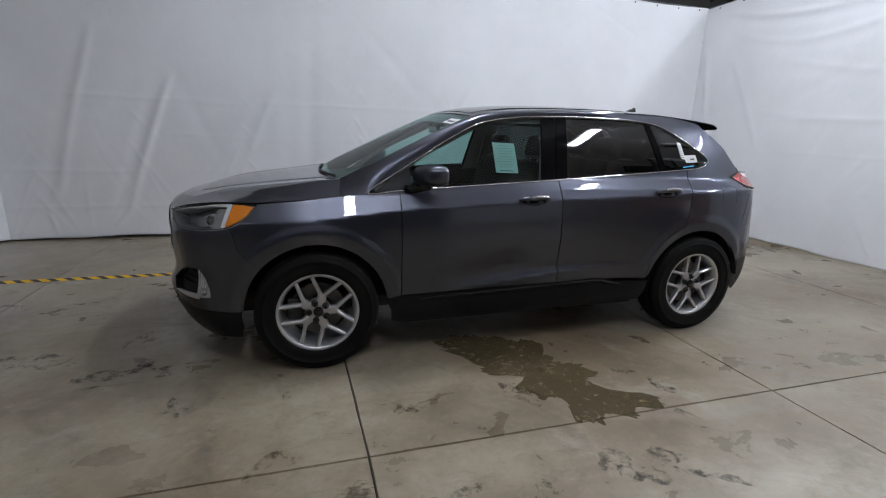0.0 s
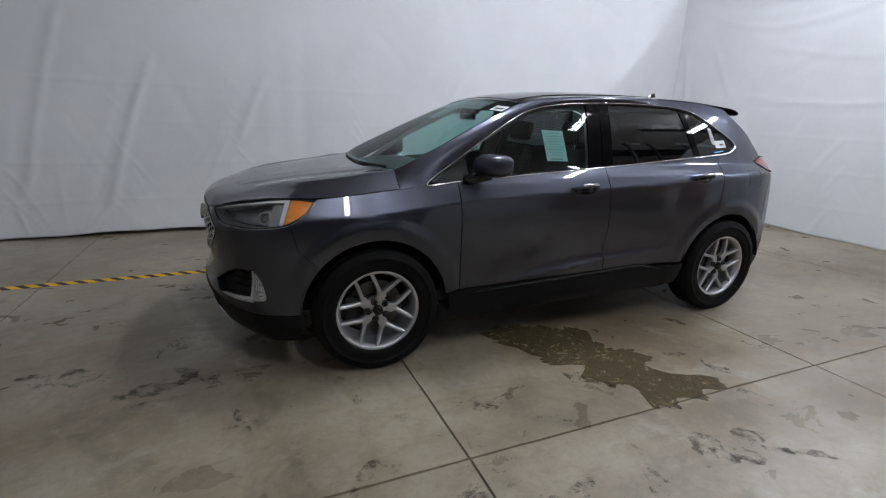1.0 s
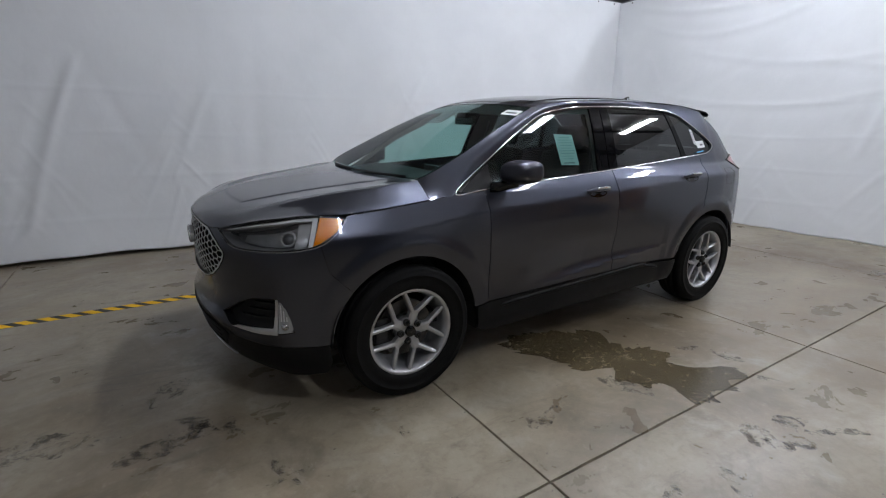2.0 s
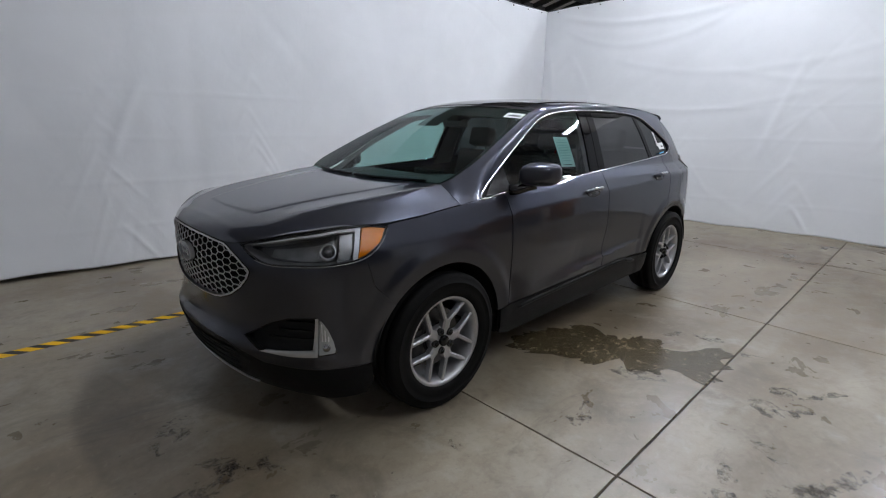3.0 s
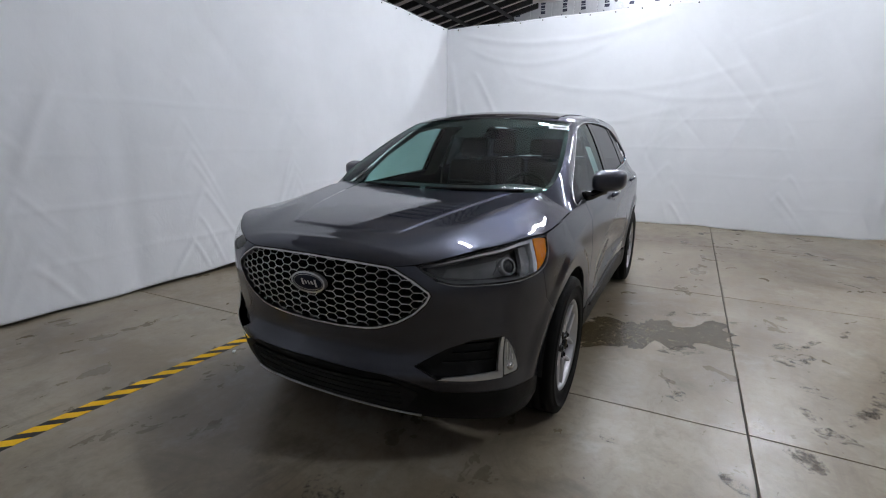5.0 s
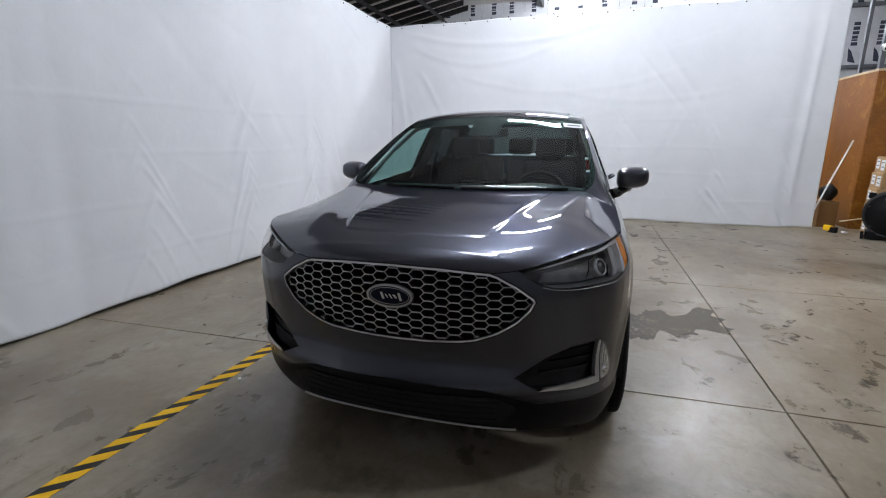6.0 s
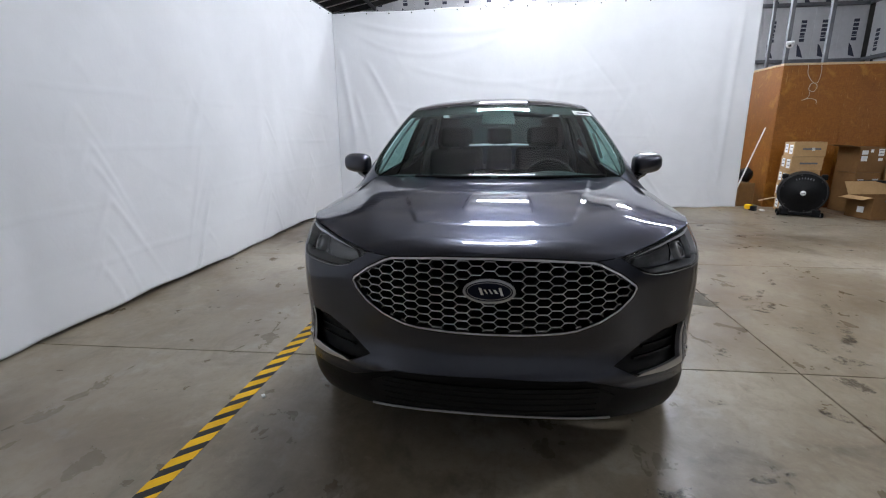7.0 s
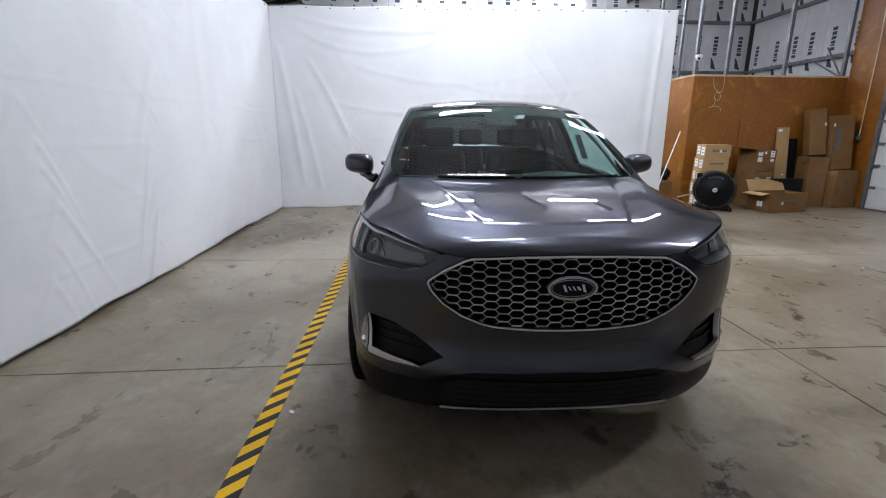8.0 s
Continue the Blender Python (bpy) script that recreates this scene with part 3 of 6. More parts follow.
def shrink(poly, by):
    """The polygon drawn in by a small distance."""
    p = np.array(poly, float)
    area = 0.5 * np.sum(p[:, 0] * np.roll(p[:, 1], -1) - np.roll(p[:, 0], -1) * p[:, 1])
    e = np.roll(p, -1, axis=0) - p
    e /= np.linalg.norm(e, axis=1)[:, None] + 1e-12
    nrm = np.stack([-e[:, 1], e[:, 0]], 1) * np.sign(area)
    m = nrm + np.roll(nrm, 1, axis=0)
    m /= np.maximum(np.sum(m * m, axis=1), 0.35)[:, None] / 2
    return p + m * by


def smooth_poly(poly, n=5, closed=True):
    """Rounds a polygon by a closed spline through its corners."""
    p = np.array(poly, float)
    m = len(p)
    out = []
    for i in range(m):
        a, b, c, d = p[(i - 1) % m], p[i], p[(i + 1) % m], p[(i + 2) % m]
        for u in np.linspace(0, 1, n, endpoint=False):
            out.append(0.5 * (2 * b + (c - a) * u + (2 * a - 5 * b + 4 * c - d) * u * u + (3 * b - a - 3 * c + d) * u ** 3))
    return np.array(out)


from mathutils.geometry import delaunay_2d_cdt


def fill(poly, step, holes=()):
    """Fills a polygon with even triangles: points, triangles, boundary loops."""
    loops = [resample(poly, step)] + [resample(h, step) for h in holes]
    pts = np.vstack(loops)
    lo, hi = pts.min(0), pts.max(0)
    gx, gy = np.meshgrid(np.arange(lo[0] + step / 2, hi[0], step), np.arange(lo[1] + step / 2, hi[1], step))
    gx[1::2] += step / 2
    grid = np.stack([gx.ravel(), gy.ravel()], 1)
    keep = inside(loops[0], grid)
    for h in loops[1:]:
        keep &= ~inside(h, grid)
    grid = grid[keep]
    if len(grid):
        near = np.min(np.linalg.norm(grid[:, None] - pts[None], axis=2), axis=1)
        grid = grid[near > 0.45 * step]
    allp = np.vstack([pts, grid]) if len(grid) else pts
    edges, at = [], 0
    for l in loops:
        n = len(l)
        edges += [(at + k, at + (k + 1) % n) for k in range(n)]
        at += n
    co, _, tris, _, _, _ = delaunay_2d_cdt([Vector(p) for p in allp], edges, [], 0, 1e-6)
    co = np.array([tuple(c) for c in co])
    tris = np.array(tris)
    mid = co[tris].mean(1)
    ok = inside(loops[0], mid)
    for h in loops[1:]:
        ok &= ~inside(h, mid)
    return co, tris[ok], loops


def panel(name, poly, material, parent, step=0.04, holes=(), out=0.0, gap=0.0014, flange=0.014, label="", place=None):
    """A pressed panel on the skin: filled outline, smooth normals, and a turned-in edge."""
    place = place or skin
    poly = shrink(poly, gap) if gap else np.array(poly, float)
    co, tris, loops = fill(poly, step, [shrink(h, -gap) if gap else np.array(h, float) for h in holes])
    P, N = place(co[:, 0], co[:, 1], out)
    a, b, c = P[tris[:, 0]], P[tris[:, 1]], P[tris[:, 2]]
    flip = np.sum(np.cross(b - a, c - a) * N[tris[:, 0]], axis=1) < 0
    tris = np.where(flip[:, None], tris[:, ::-1], tris)
    verts, faces, norms = list(P), [tuple(t) for t in tris], list(N)
    if flange:
        for l in loops:
            p, n = place(l[:, 0], l[:, 1], out)
            mid = p.mean(0)
            base, k = len(verts), len(l)
            side = np.roll(p, -1, axis=0) - np.roll(p, 1, axis=0)
            o = np.cross(side, n)
            o /= np.linalg.norm(o, axis=1)[:, None] + 1e-9
            if (o * (p - mid)).sum() < 0:
                o = -o
            verts += list(p) + list(p - n * flange)
            norms += list(o) * 2
            for i in range(k):
                j = (i + 1) % k
                faces.append((base + i, base + j, base + k + j, base + k + i))
    ob = link_mesh(name, verts, faces, material, parent, True, label)
    ob.data.normals_split_custom_set_from_vertices([tuple(map(float, n)) for n in norms])
    return ob


def S(x):
    """s along the plan at a place x of the flank."""
    return float(np.interp(x, PLAN[:, 0], PLAN_S))


def arch(cx, r, a0, a1, n=18):
    """An arc of a wheel arch in (s, z), from angle a0 to a1 in degrees (0 is rearward)."""
    return [(S(cx + r * math.cos(radians(a))), 0.375 + r * math.sin(radians(a))) for a in np.linspace(a0, a1, n)]


def mirrored(poly, side):
    return [(side * s, z) for s, z in poly]


WB = 2.849
HL = smooth_poly([(0.512, 0.963), (0.66, 0.996), (0.80, 1.024), (1.0, 1.05), (1.14, 1.052), (1.262, 1.035), (1.215, 0.98), (1.12, 0.92), (1.0, 0.898), (0.82, 0.890), (0.68, 0.888), (0.605, 0.905)], 3)
GRILLE = [(-0.39, 0.951), (-0.2, 0.963), (0, 0.967), (0.2, 0.963), (0.39, 0.951), (0.42, 0.942), (0.5, 0.9), (0.565, 0.853), (0.572, 0.838), (0.555, 0.803), (0.505, 0.752), (0.43, 0.704), (0.34, 0.670), (0.28, 0.660), (0.15, 0.652), (0, 0.650),
          (-0.15, 0.652), (-0.28, 0.660), (-0.34, 0.670), (-0.43, 0.704), (-0.505, 0.752), (-0.555, 0.803), (-0.572, 0.838), (-0.565, 0.853), (-0.5, 0.9), (-0.42, 0.942)]
GRILLE = [(s, z + 0.004 + 0.010 * (0.967 - z) / 0.317) for s, z in GRILLE]
FOG = [(0.50, 0.53), (0.64, 0.606), (0.75, 0.646), (0.884, 0.656), (0.975, 0.484), (0.87, 0.474), (0.60, 0.478)]
HOOD_SIDE = [(1.266, 1.045), (1.5, 1.062), (1.746, 1.085)]
BELT = [(1.911, 1.104), (S(0.52), 1.117), (S(1.0), 1.147), (S(1.678), 1.188), (S(2.3), 1.229), (S(2.756), 1.262)]
DLO_TOP = [(1.911, 1.104), (S(0.5), 1.215), (S(0.713), 1.345), (S(0.9), 1.452), (S(1.1), 1.545), (S(1.35), 1.592), (S(1.646), 1.610), (S(1.95), 1.616), (S(2.25), 1.610), (S(2.46), 1.592), (S(2.60), 1.555),
           (S(2.80), 1.445), (S(2.955), 1.345), (S(2.94), 1.305), (S(2.85), 1.272), (S(2.756), 1.262)]


LOW = [(0, 0.497), (0.38, 0.488), (0.46, 0.468), (0.60, 0.412), (0.8, 0.404), (1.135, 0.402)]
hl_under = [(0.512, 0.960), (0.56, 0.928), (0.605, 0.901), (0.68, 0.884), (0.82, 0.886), (1.0, 0.894), (1.12, 0.915)]
fascia_half = [(0.39, 0.955), (0.505, 0.966)] + hl_under[1:] + [(1.155, 0.78)] + [(s, z) for s, z in arch(0, 0.435, 138, 176, 8)] + [(1.135, 0.402)] + LOW[::-1][1:]
fascia = fascia_half + [(-s, z) for s, z in fascia_half[::-1][1:]]
front = panel("front_bumper", fascia, PAINT, car, 0.03, [shrink(GRILLE, 0.006), FOG, [(-s, z) for s, z in FOG[::-1]]], gap=0.0004, label="body-coloured front bumper skin")
low_half = LOW + [(1.15, 0.30), (1.12, 0.225), (0.9, 0.222), (0.55, 0.262), (0.3, 0.302), (0, 0.312)]
lower = low_half + [(-s, z) for s, z in low_half[::-1][1:-1]]
panel("lower_bumper", lower, BLACK_PLASTIC, car, 0.035, label="black lower bumper with intake")


for side in (-1, 1):
    fender = HOOD_SIDE + [(1.911, 1.104), (S(0.517), 1.116), (S(0.520), 0.452), (S(0.47), 0.44)] + arch(0, 0.435, 8, 138, 24) + [(1.155, 0.78), (1.12, 0.917), (1.215, 0.975)]
    panel("fender", mirrored(fender, side), PAINT, car, 0.018)
    door = [(S(0.520), 1.116)] + BELT[2:3] + [(S(1.631), 1.185), (S(1.645), 0.47), (S(0.72), 0.455), (S(0.523), 0.452)]
    panel("front_door", mirrored(door, side), PAINT, car, 0.017)
    rdoor = [(S(1.634), 1.185)] + BELT[4:5] + [(S(2.735), 1.258), (S(2.70), 0.93)] + arch(WB, 0.5, 110, 150, 8) + [(S(2.40), 0.46), (S(2.1), 0.47), (S(1.648), 0.47)]
    panel("rear_door", mirrored(rdoor, side), PAINT, car, 0.017)
    quarter = [(S(2.74), 1.258), (S(2.85), 1.270), (S(2.945), 1.303), (S(2.96), 1.345), (S(2.80), 1.447), (S(2.60), 1.557), (S(2.46), 1.594), (S(2.25), 1.613), (S(2.25), 1.655), (S(2.7), 1.645), (S(2.95), 1.60),
               (S(3.2), 1.42), (S(3.34), 1.25), (S(3.24), 1.205), (S(3.36), 1.12), (S(3.30), 0.9)] + arch(WB, 0.435, 20, 152, 26)[::1] + [(S(2.41), 0.47)] + arch(WB, 0.5, 150, 110, 8) + [(S(2.704), 0.93)]
    panel("quarter_panel", mirrored(quarter, side), PAINT, car, 0.02)
    bump_r = [(S(3.305), 0.9), (S(3.36), 1.115), (S(3.6), 1.08), (PLAN_S[-1] * 0.985, 1.02), (PLAN_S[-1] * 0.985, 0.56), (S(3.6), 0.56), (S(3.285), 0.545)] + arch(WB, 0.435, 22, 23, 2)
    panel("rear_bumper", mirrored(bump_r, side), PAINT, car, 0.05)
    skirt = [(S(3.284), 0.540), (S(3.6), 0.555), (PLAN_S[-1] * 0.985, 0.555), (PLAN_S[-1] * 0.985, 0.33), (S(3.6), 0.27), (S(3.40), 0.27), (S(3.29), 0.33)] + arch(WB, 0.435, 2, 20, 6)
    panel("rear_skirt", mirrored(skirt, side), BLACK_PLASTIC, car, 0.05, label="black lower rear bumper")
    tail = [(S(3.185), 1.208), (S(3.34), 1.245), (S(3.55), 1.235), (PLAN_S[-1] * 0.93, 1.16), (PLAN_S[-1] * 0.93, 1.09), (S(3.45), 1.11), (S(3.33), 1.132)]
    panel("tail_light", mirrored(tail, side), RED_LENS, car, 0.04, out=0.004, label="red tail light lens")
    panel("tail_strip", mirrored([(S(3.36), 1.236), (S(3.55), 1.226), (PLAN_S[-1] * 0.93, 1.155), (PLAN_S[-1] * 0.93, 1.135), (S(3.52), 1.195), (S(3.40), 1.205)], side), LAMP_WHITE, car, 0.04, out=0.006, gap=0, flange=0.002, label="pale upper strip of the tail light")
    panel("tail_rim", mirrored(tail, side), INNER_BLACK, car, 0.03, [mirrored(shrink(tail, 0.010), side)], out=0.0055, gap=0, flange=0.01)
    rocker = [(S(0.45), 0.435), (S(0.52), 0.448), (S(0.72), 0.45), (S(1.0), 0.452), (S(1.95), 0.482), (S(2.02), 0.475), (S(2.12), 0.448), (S(2.42), 0.44), (S(2.40), 0.36), (S(2.36), 0.29), (S(1.5), 0.265), (S(0.55), 0.25), (S(0.46), 0.28)]
    panel("rocker_cladding", mirrored(rocker, side), BLACK_PLASTIC, car, 0.04, out=0.004)
    ledge = spline([(S(0.62), 0.405), (S(0.75), 0.418), (S(1.4), 0.438), (S(1.95), 0.458), (S(2.06), 0.440), (S(2.2), 0.415)], 6)
    lp, _ = skin(side * ledge[:, 0], ledge[:, 1], 0.001)
    part("sill_ledge", tube(lp, [0.004, 0.008] + [0.014] * (len(lp) - 4) + [0.008, 0.004], 10), BLACK_PLASTIC, car, "black sill ledge under the doors", True)


# edges of the glasshouse: foot of the screen pillar, roof rail, tail of the roof
W_EDGE = spline([(0.165, 0.705, 1.178), (0.205, 0.737, 1.200), (0.29, 0.752, 1.242), (0.45, 0.745, 1.318), (0.75, 0.695, 1.462), (1.06, 0.634, 1.592), (1.3, 0.623, 1.636), (1.65, 0.622, 1.656), (2.1, 0.622, 1.664), (2.6, 0.61, 1.655), (2.95, 0.59, 1.63), (3.12, 0.575, 1.61)], 8)


def grid_mesh(name, rows, material, parent, label="", smooth=True):
    """A sheet over rows of places."""
    n = len(rows[0])
    verts = [p for r in rows for p in r]
    faces = [(j * n + i, j * n + i + 1, (j + 1) * n + i + 1, (j + 1) * n + i) for j in range(len(rows) - 1) for i in range(n - 1)]
    return link_mesh(name, verts, faces, material, parent, smooth, label)


def face_up(ob, way):
    """Turns a sheet's faces toward a side."""
    me = ob.data
    tot = sum((Vector(p.normal) * p.area for p in me.polygons), Vector())
    if tot.dot(Vector(way)) < 0:
        me.flip_normals()
    return ob


def rail(side):
    """Pillar and roof rail between the glass and the screen or roof."""
    low = [(1.746, 1.085), (1.82, 1.095), (1.905, 1.106), (S(0.5), 1.219), (S(0.713), 1.349), (S(0.9), 1.456), (S(1.1), 1.549), (S(1.35), 1.596), (S(1.646), 1.614), (S(1.95), 1.620), (S(2.25), 1.614)]
    q = spline(low, 6)
    lowp = body(q[:, 0], q[:, 1])
    up = W_EDGE[W_EDGE[:, 0] < 2.25]
    def along(p, n):
        d = np.concatenate([[0], np.cumsum(np.linalg.norm(np.diff(p, axis=0), axis=1))])
        t = np.linspace(0, d[-1], n)
        return np.stack([np.interp(t, d, p[:, k]) for k in range(3)], 1)
    a, b = along(lowp, 60), along(np.vstack([up, [[2.25, 0.623, 1.663]]]), 60)
    rows = []
    for u in np.linspace(0, 1, 13):
        p = a * (1 - u) + b * u
        p[:, 1] += 0.014 * math.sin(math.pi * u) * np.clip(np.minimum(np.arange(60), 59 - np.arange(60)) / 9, 0, 1)
        p[:, 2] += 0.007 * math.sin(math.pi * u) * np.clip(np.minimum(np.arange(60), 59 - np.arange(60)) / 9, 0, 1)
        p[:, 1] *= side
        rows.append(p)
    return face_up(grid_mesh("roof_rail", rows, PAINT, car), (0, side, 0.3))


rail(-1)
rail(1)


def across(edge, n, bow, crown, power=2.0, span=1.0):
    """Rows from the right edge to the left: bow pushes the middle forward, crown lifts it."""
    rows = []
    for k, (x, y, z) in enumerate(edge):
        u = k / (len(edge) - 1)
        b, c = (bow(u), crown(u))
        v = np.linspace(-span, span, n)
        g = 1 - np.abs(v) ** power
        rows.append(np.stack([x - b * g, y * v, z + c * g], 1))
    return rows


WS = W_EDGE[W_EDGE[:, 0] < 1.08]
ws_rows = across(WS, 29, lambda u: 0.10 - 0.03 * u, lambda u: -0.01 + 0.045 * u)
screen = face_up(grid_mesh("windshield", ws_rows, TEAL_GLASS, car, "faintly green windshield"), (-1, 0, 1))
RF = W_EDGE[(W_EDGE[:, 0] > 1.03)]
roof = face_up(grid_mesh("roof", across(RF, 25, lambda u: 0.07 * (1 - u), lambda u: 0.035 + 0.01 * math.sin(math.pi * u), 2.4), PAINT, car), (0, 0, 1))
RG = [p for p in RF if 1.06 < p[0] < 2.4]
face_up(grid_mesh("roof_glass", [r + np.array([0, 0, 0.004]) for r in across(RG, 21, lambda u: 0.06 * (1 - u), lambda u: 0.037 + 0.009 * math.sin(math.pi * u), 2.4, 0.86)], GLOSS_BLACK, car, "black glass roof panel"), (0, 0, 1))

# hood: heights along the middle and along the edge
hood_edge = [(0.0, 0.972), (0.2, 0.970), (0.39, 0.960), (0.505, 0.970), (0.66, 1.002), (0.80, 1.031), (1.0, 1.053), (1.14, 1.056), (1.266, 1.053), (1.5, 1.066), (1.742, 1.087)]
_he = spline(hood_edge, 10)
HE = body(_he[:, 0], _he[:, 1])
HE = np.vstack([HE, [[0.165, 0.705, 1.178]]])
HOOD_MID = table([(-0.935, 0.973), (-0.915, 0.992), (-0.87, 1.018), (-0.75, 1.056), (-0.5, 1.102), (-0.25, 1.135), (0.0, 1.160), (0.2, 1.174), (0.3, 1.178)])


def hood_place(x, v):
    """A place on the hood from x and the share v of the half width."""
    a = np.abs(v)
    Y, E = np.interp(x, HE[:-1, 0], HE[:-1, 1]), np.interp(x, HE[:-1, 0], HE[:-1, 2])
    power = 3.2 + 1.0 * np.clip((x + 0.92) / 0.6, 0, 1)
    M = np.maximum(HOOD_MID(x), E)
    z = E + (M - E) * (1 - a ** power)
    y = Y * v
    z = z + 0.012 * np.clip((x + 0.65) / 0.75, 0, 1) * np.exp(-((a * Y - 0.68) / 0.24) ** 2) * (1 - a ** 9)
    return np.stack([x + 0 * v, y, z], -1)


def hood_lift(x, y):
    """The raised centre of the hood, bounded by two fine creases and a bowed front line."""
    edge = 0.315 + 0.20 * np.clip((x + 0.72) / 0.72, 0, 1.2) ** 0.8
    lift = np.clip((edge - np.abs(y)) / 0.016, 0, 1) * np.clip((x + 0.735 - 0.02 * (y / 0.3) ** 2) / 0.022, 0, 1)
    return 0.0040 * lift * lift * (3 - 2 * lift)


rows = []
for x in np.concatenate([HE[0, 0] + 0.11 * np.linspace(0.0, 1, 14) ** 2, np.arange(-0.80, 0.17, 0.014)]):
    v = np.sin(np.linspace(-math.pi / 2, math.pi / 2, 121) * 0.999)
    v = 0.5 * v + 0.5 * np.linspace(-1, 1, 121)
    p = hood_place(np.full(121, x), v)
    rows.append(p)
# ease the sheet, keep its outline, bend its rear edge to the screen and the pillars, then press the raised centre
H = np.array(rows)
keep = H.copy()
for _ in range(160):
    inner = (H[2:, 1:-1, 2] + H[:-2, 1:-1, 2] + H[1:-1, 2:, 2] + H[1:-1, :-2, 2]) / 4
    H[1:-1, 1:-1, 2] = inner
    H[-1, 1:-1, 2] += 0.5 * (2 * H[-2, 1:-1, 2] - H[-3, 1:-1, 2] - H[-1, 1:-1, 2])
    H[:12, :, 2] = keep[:12, :, 2]
corner = body(np.array(1.742), np.array(1.087))
back_y = np.abs(H[-1, :, 1])
back_x = np.interp(back_y, [0, 0.3, 0.6, 0.705, corner[1]], [0.130, 0.138, 0.156, 0.163, corner[0]])
back_z = np.interp(back_y, [0, 0.3, 0.6, 0.705, corner[1]], [1.172, 1.173, 1.176, 1.177, corner[2]])
share = np.clip((H[:, :1, 0] + 0.55) / 0.715, 0, 1)
shift_z = (back_z - H[-1, :, 2])[None] * share ** 2
H[:, :, 0] += (back_x - H[-1, :, 0])[None] * share
H[:, :, 2] += shift_z
for axis in (0, 1):  # twice as fine before the creases go in
    H = np.moveaxis(H, axis, 0)
    k = np.arange(len(H))
    mid = np.array([[np.interp(i + 0.5, k, H[:, j, c]) for c in range(3)] for i in k[:-1] for j in range(H.shape[1])]).reshape(len(H) - 1, H.shape[1], 3)
    mid[1:-1] += (H[1:-2] + H[2:-1] - H[:-3] - H[3:]) / 16
    fine = np.empty((2 * len(H) - 1, H.shape[1], 3))
    fine[::2], fine[1::2] = H, mid
    H = np.moveaxis(fine, 0, axis)
H[:, :, 2] += hood_lift(H[:, :, 0], H[:, :, 1])
# a soft shoulder on each side, from the lamps back to the pillars
ridge_at = 0.52 + 0.19 * np.clip((H[:, :, 0] + 0.75) / 0.85, 0, 1)
ridge_in = np.clip((H[:, :, 0] + 0.78) / 0.25, 0, 1) * np.clip((0.15 - H[:, :, 0]) / 0.12, 0, 1)
H[:, :, 2] += 0.010 * ridge_in * np.exp(-((np.abs(H[:, :, 1]) - ridge_at) / 0.085) ** 2)
rows = list(H)
hood = face_up(grid_mesh("hood", rows, PAINT, car, "long hood with raised centre"), (0, 0, 1))
part("cowl", box_bm((0.02, -0.64, 1.06), (0.32, 0.64, 1.13), 0.02), BLACK_PLASTIC, car)


def glass_side(side):
    """Side windows, pillar covers and bright trim of one flank."""
    f = [(S(0.36), 1.112), (S(0.52), 1.216), (S(0.713), 1.338), (S(0.9), 1.444), (S(1.1), 1.537), (S(1.35), 1.584), (S(1.565), 1.600), (S(1.50), 1.178), (S(1.0), 1.15)]
    panel("door_window", mirrored(f, side), DOOR_GLASS, car, 0.05, out=-0.010, gap=0, flange=0)
    for b in ([(S(1.565), 1.602), (S(1.672), 1.607), (S(1.612), 1.186), (S(1.50), 1.178)], [(S(1.676), 1.607), (S(1.765), 1.610), (S(1.708), 1.192), (S(1.616), 1.186)]):
        panel("pillar_cover", mirrored(b, side), PIANO_BLACK, car, 0.05, out=-0.004, gap=0.002, label="gloss black door pillar cover")
    r = [(S(1.765), 1.609), (S(1.95), 1.612), (S(2.25), 1.606), (S(2.42), 1.592), (S(2.50), 1.25), (S(2.45), 1.24), (S(1.708), 1.192)]
    panel("rear_window", mirrored(r, side), DARK_GLASS, car, 0.05, out=-0.010, gap=0, flange=0)
    c = [(S(2.42), 1.594), (S(2.47), 1.588), (S(2.56), 1.252), (S(2.50), 1.246)]
    panel("window_divider", mirrored(c, side), PIANO_BLACK, car, 0.05, out=-0.006)
    q = [(S(2.47), 1.586), (S(2.60), 1.547), (S(2.80), 1.437), (S(2.94), 1.342), (S(2.925), 1.308), (S(2.84), 1.28), (S(2.756), 1.270), (S(2.56), 1.254)]
    panel("quarter_window", mirrored(q, side), DARK_GLASS, car, 0.05, out=-0.010, gap=0, flange=0)
    line = smooth_poly(DLO_TOP[:-1] + BELT[:0:-1], 5)
    p, _ = skin(side * line[:, 0], line[:, 1], 0.001)
    part("window_trim", tube(p, 0.0043, 8, True), CHROME, car, "bright chrome window trim", True)


glass_side(-1)
glass_side(1)

# a dark inner shell closes the gaps and the view under the car
part("underbody", box_bm((-0.62, -0.55, 0.26), (3.55, 0.55, 0.42), 0.05), INNER_BLACK, car)
# wide unseen box added to keep light off the floor below
part("underfloor_block", box_bm((0.50, -0.86, 0.235), (2.36, 0.86, 0.40), 0.03), INNER_BLACK, car)
part("engine_bay", box_bm((-0.84, -0.50, 0.34), (-0.05, 0.50, 0.95), 0.05), INNER_BLACK, car)


def wheel_well(cx, side):
    ys = (0.52, 0.93)
    rows = []
    for y in ys:
        rows.append([(cx + 0.445 * math.cos(a), side * y, 0.375 + 0.445 * math.sin(a)) for a in np.linspace(0.12, math.pi - 0.02, 22)])
    grid_mesh("wheel_well", rows, INNER_BLACK, car)


for cx in (0, WB):
    for side in (-1, 1):
        wheel_well(cx, side)


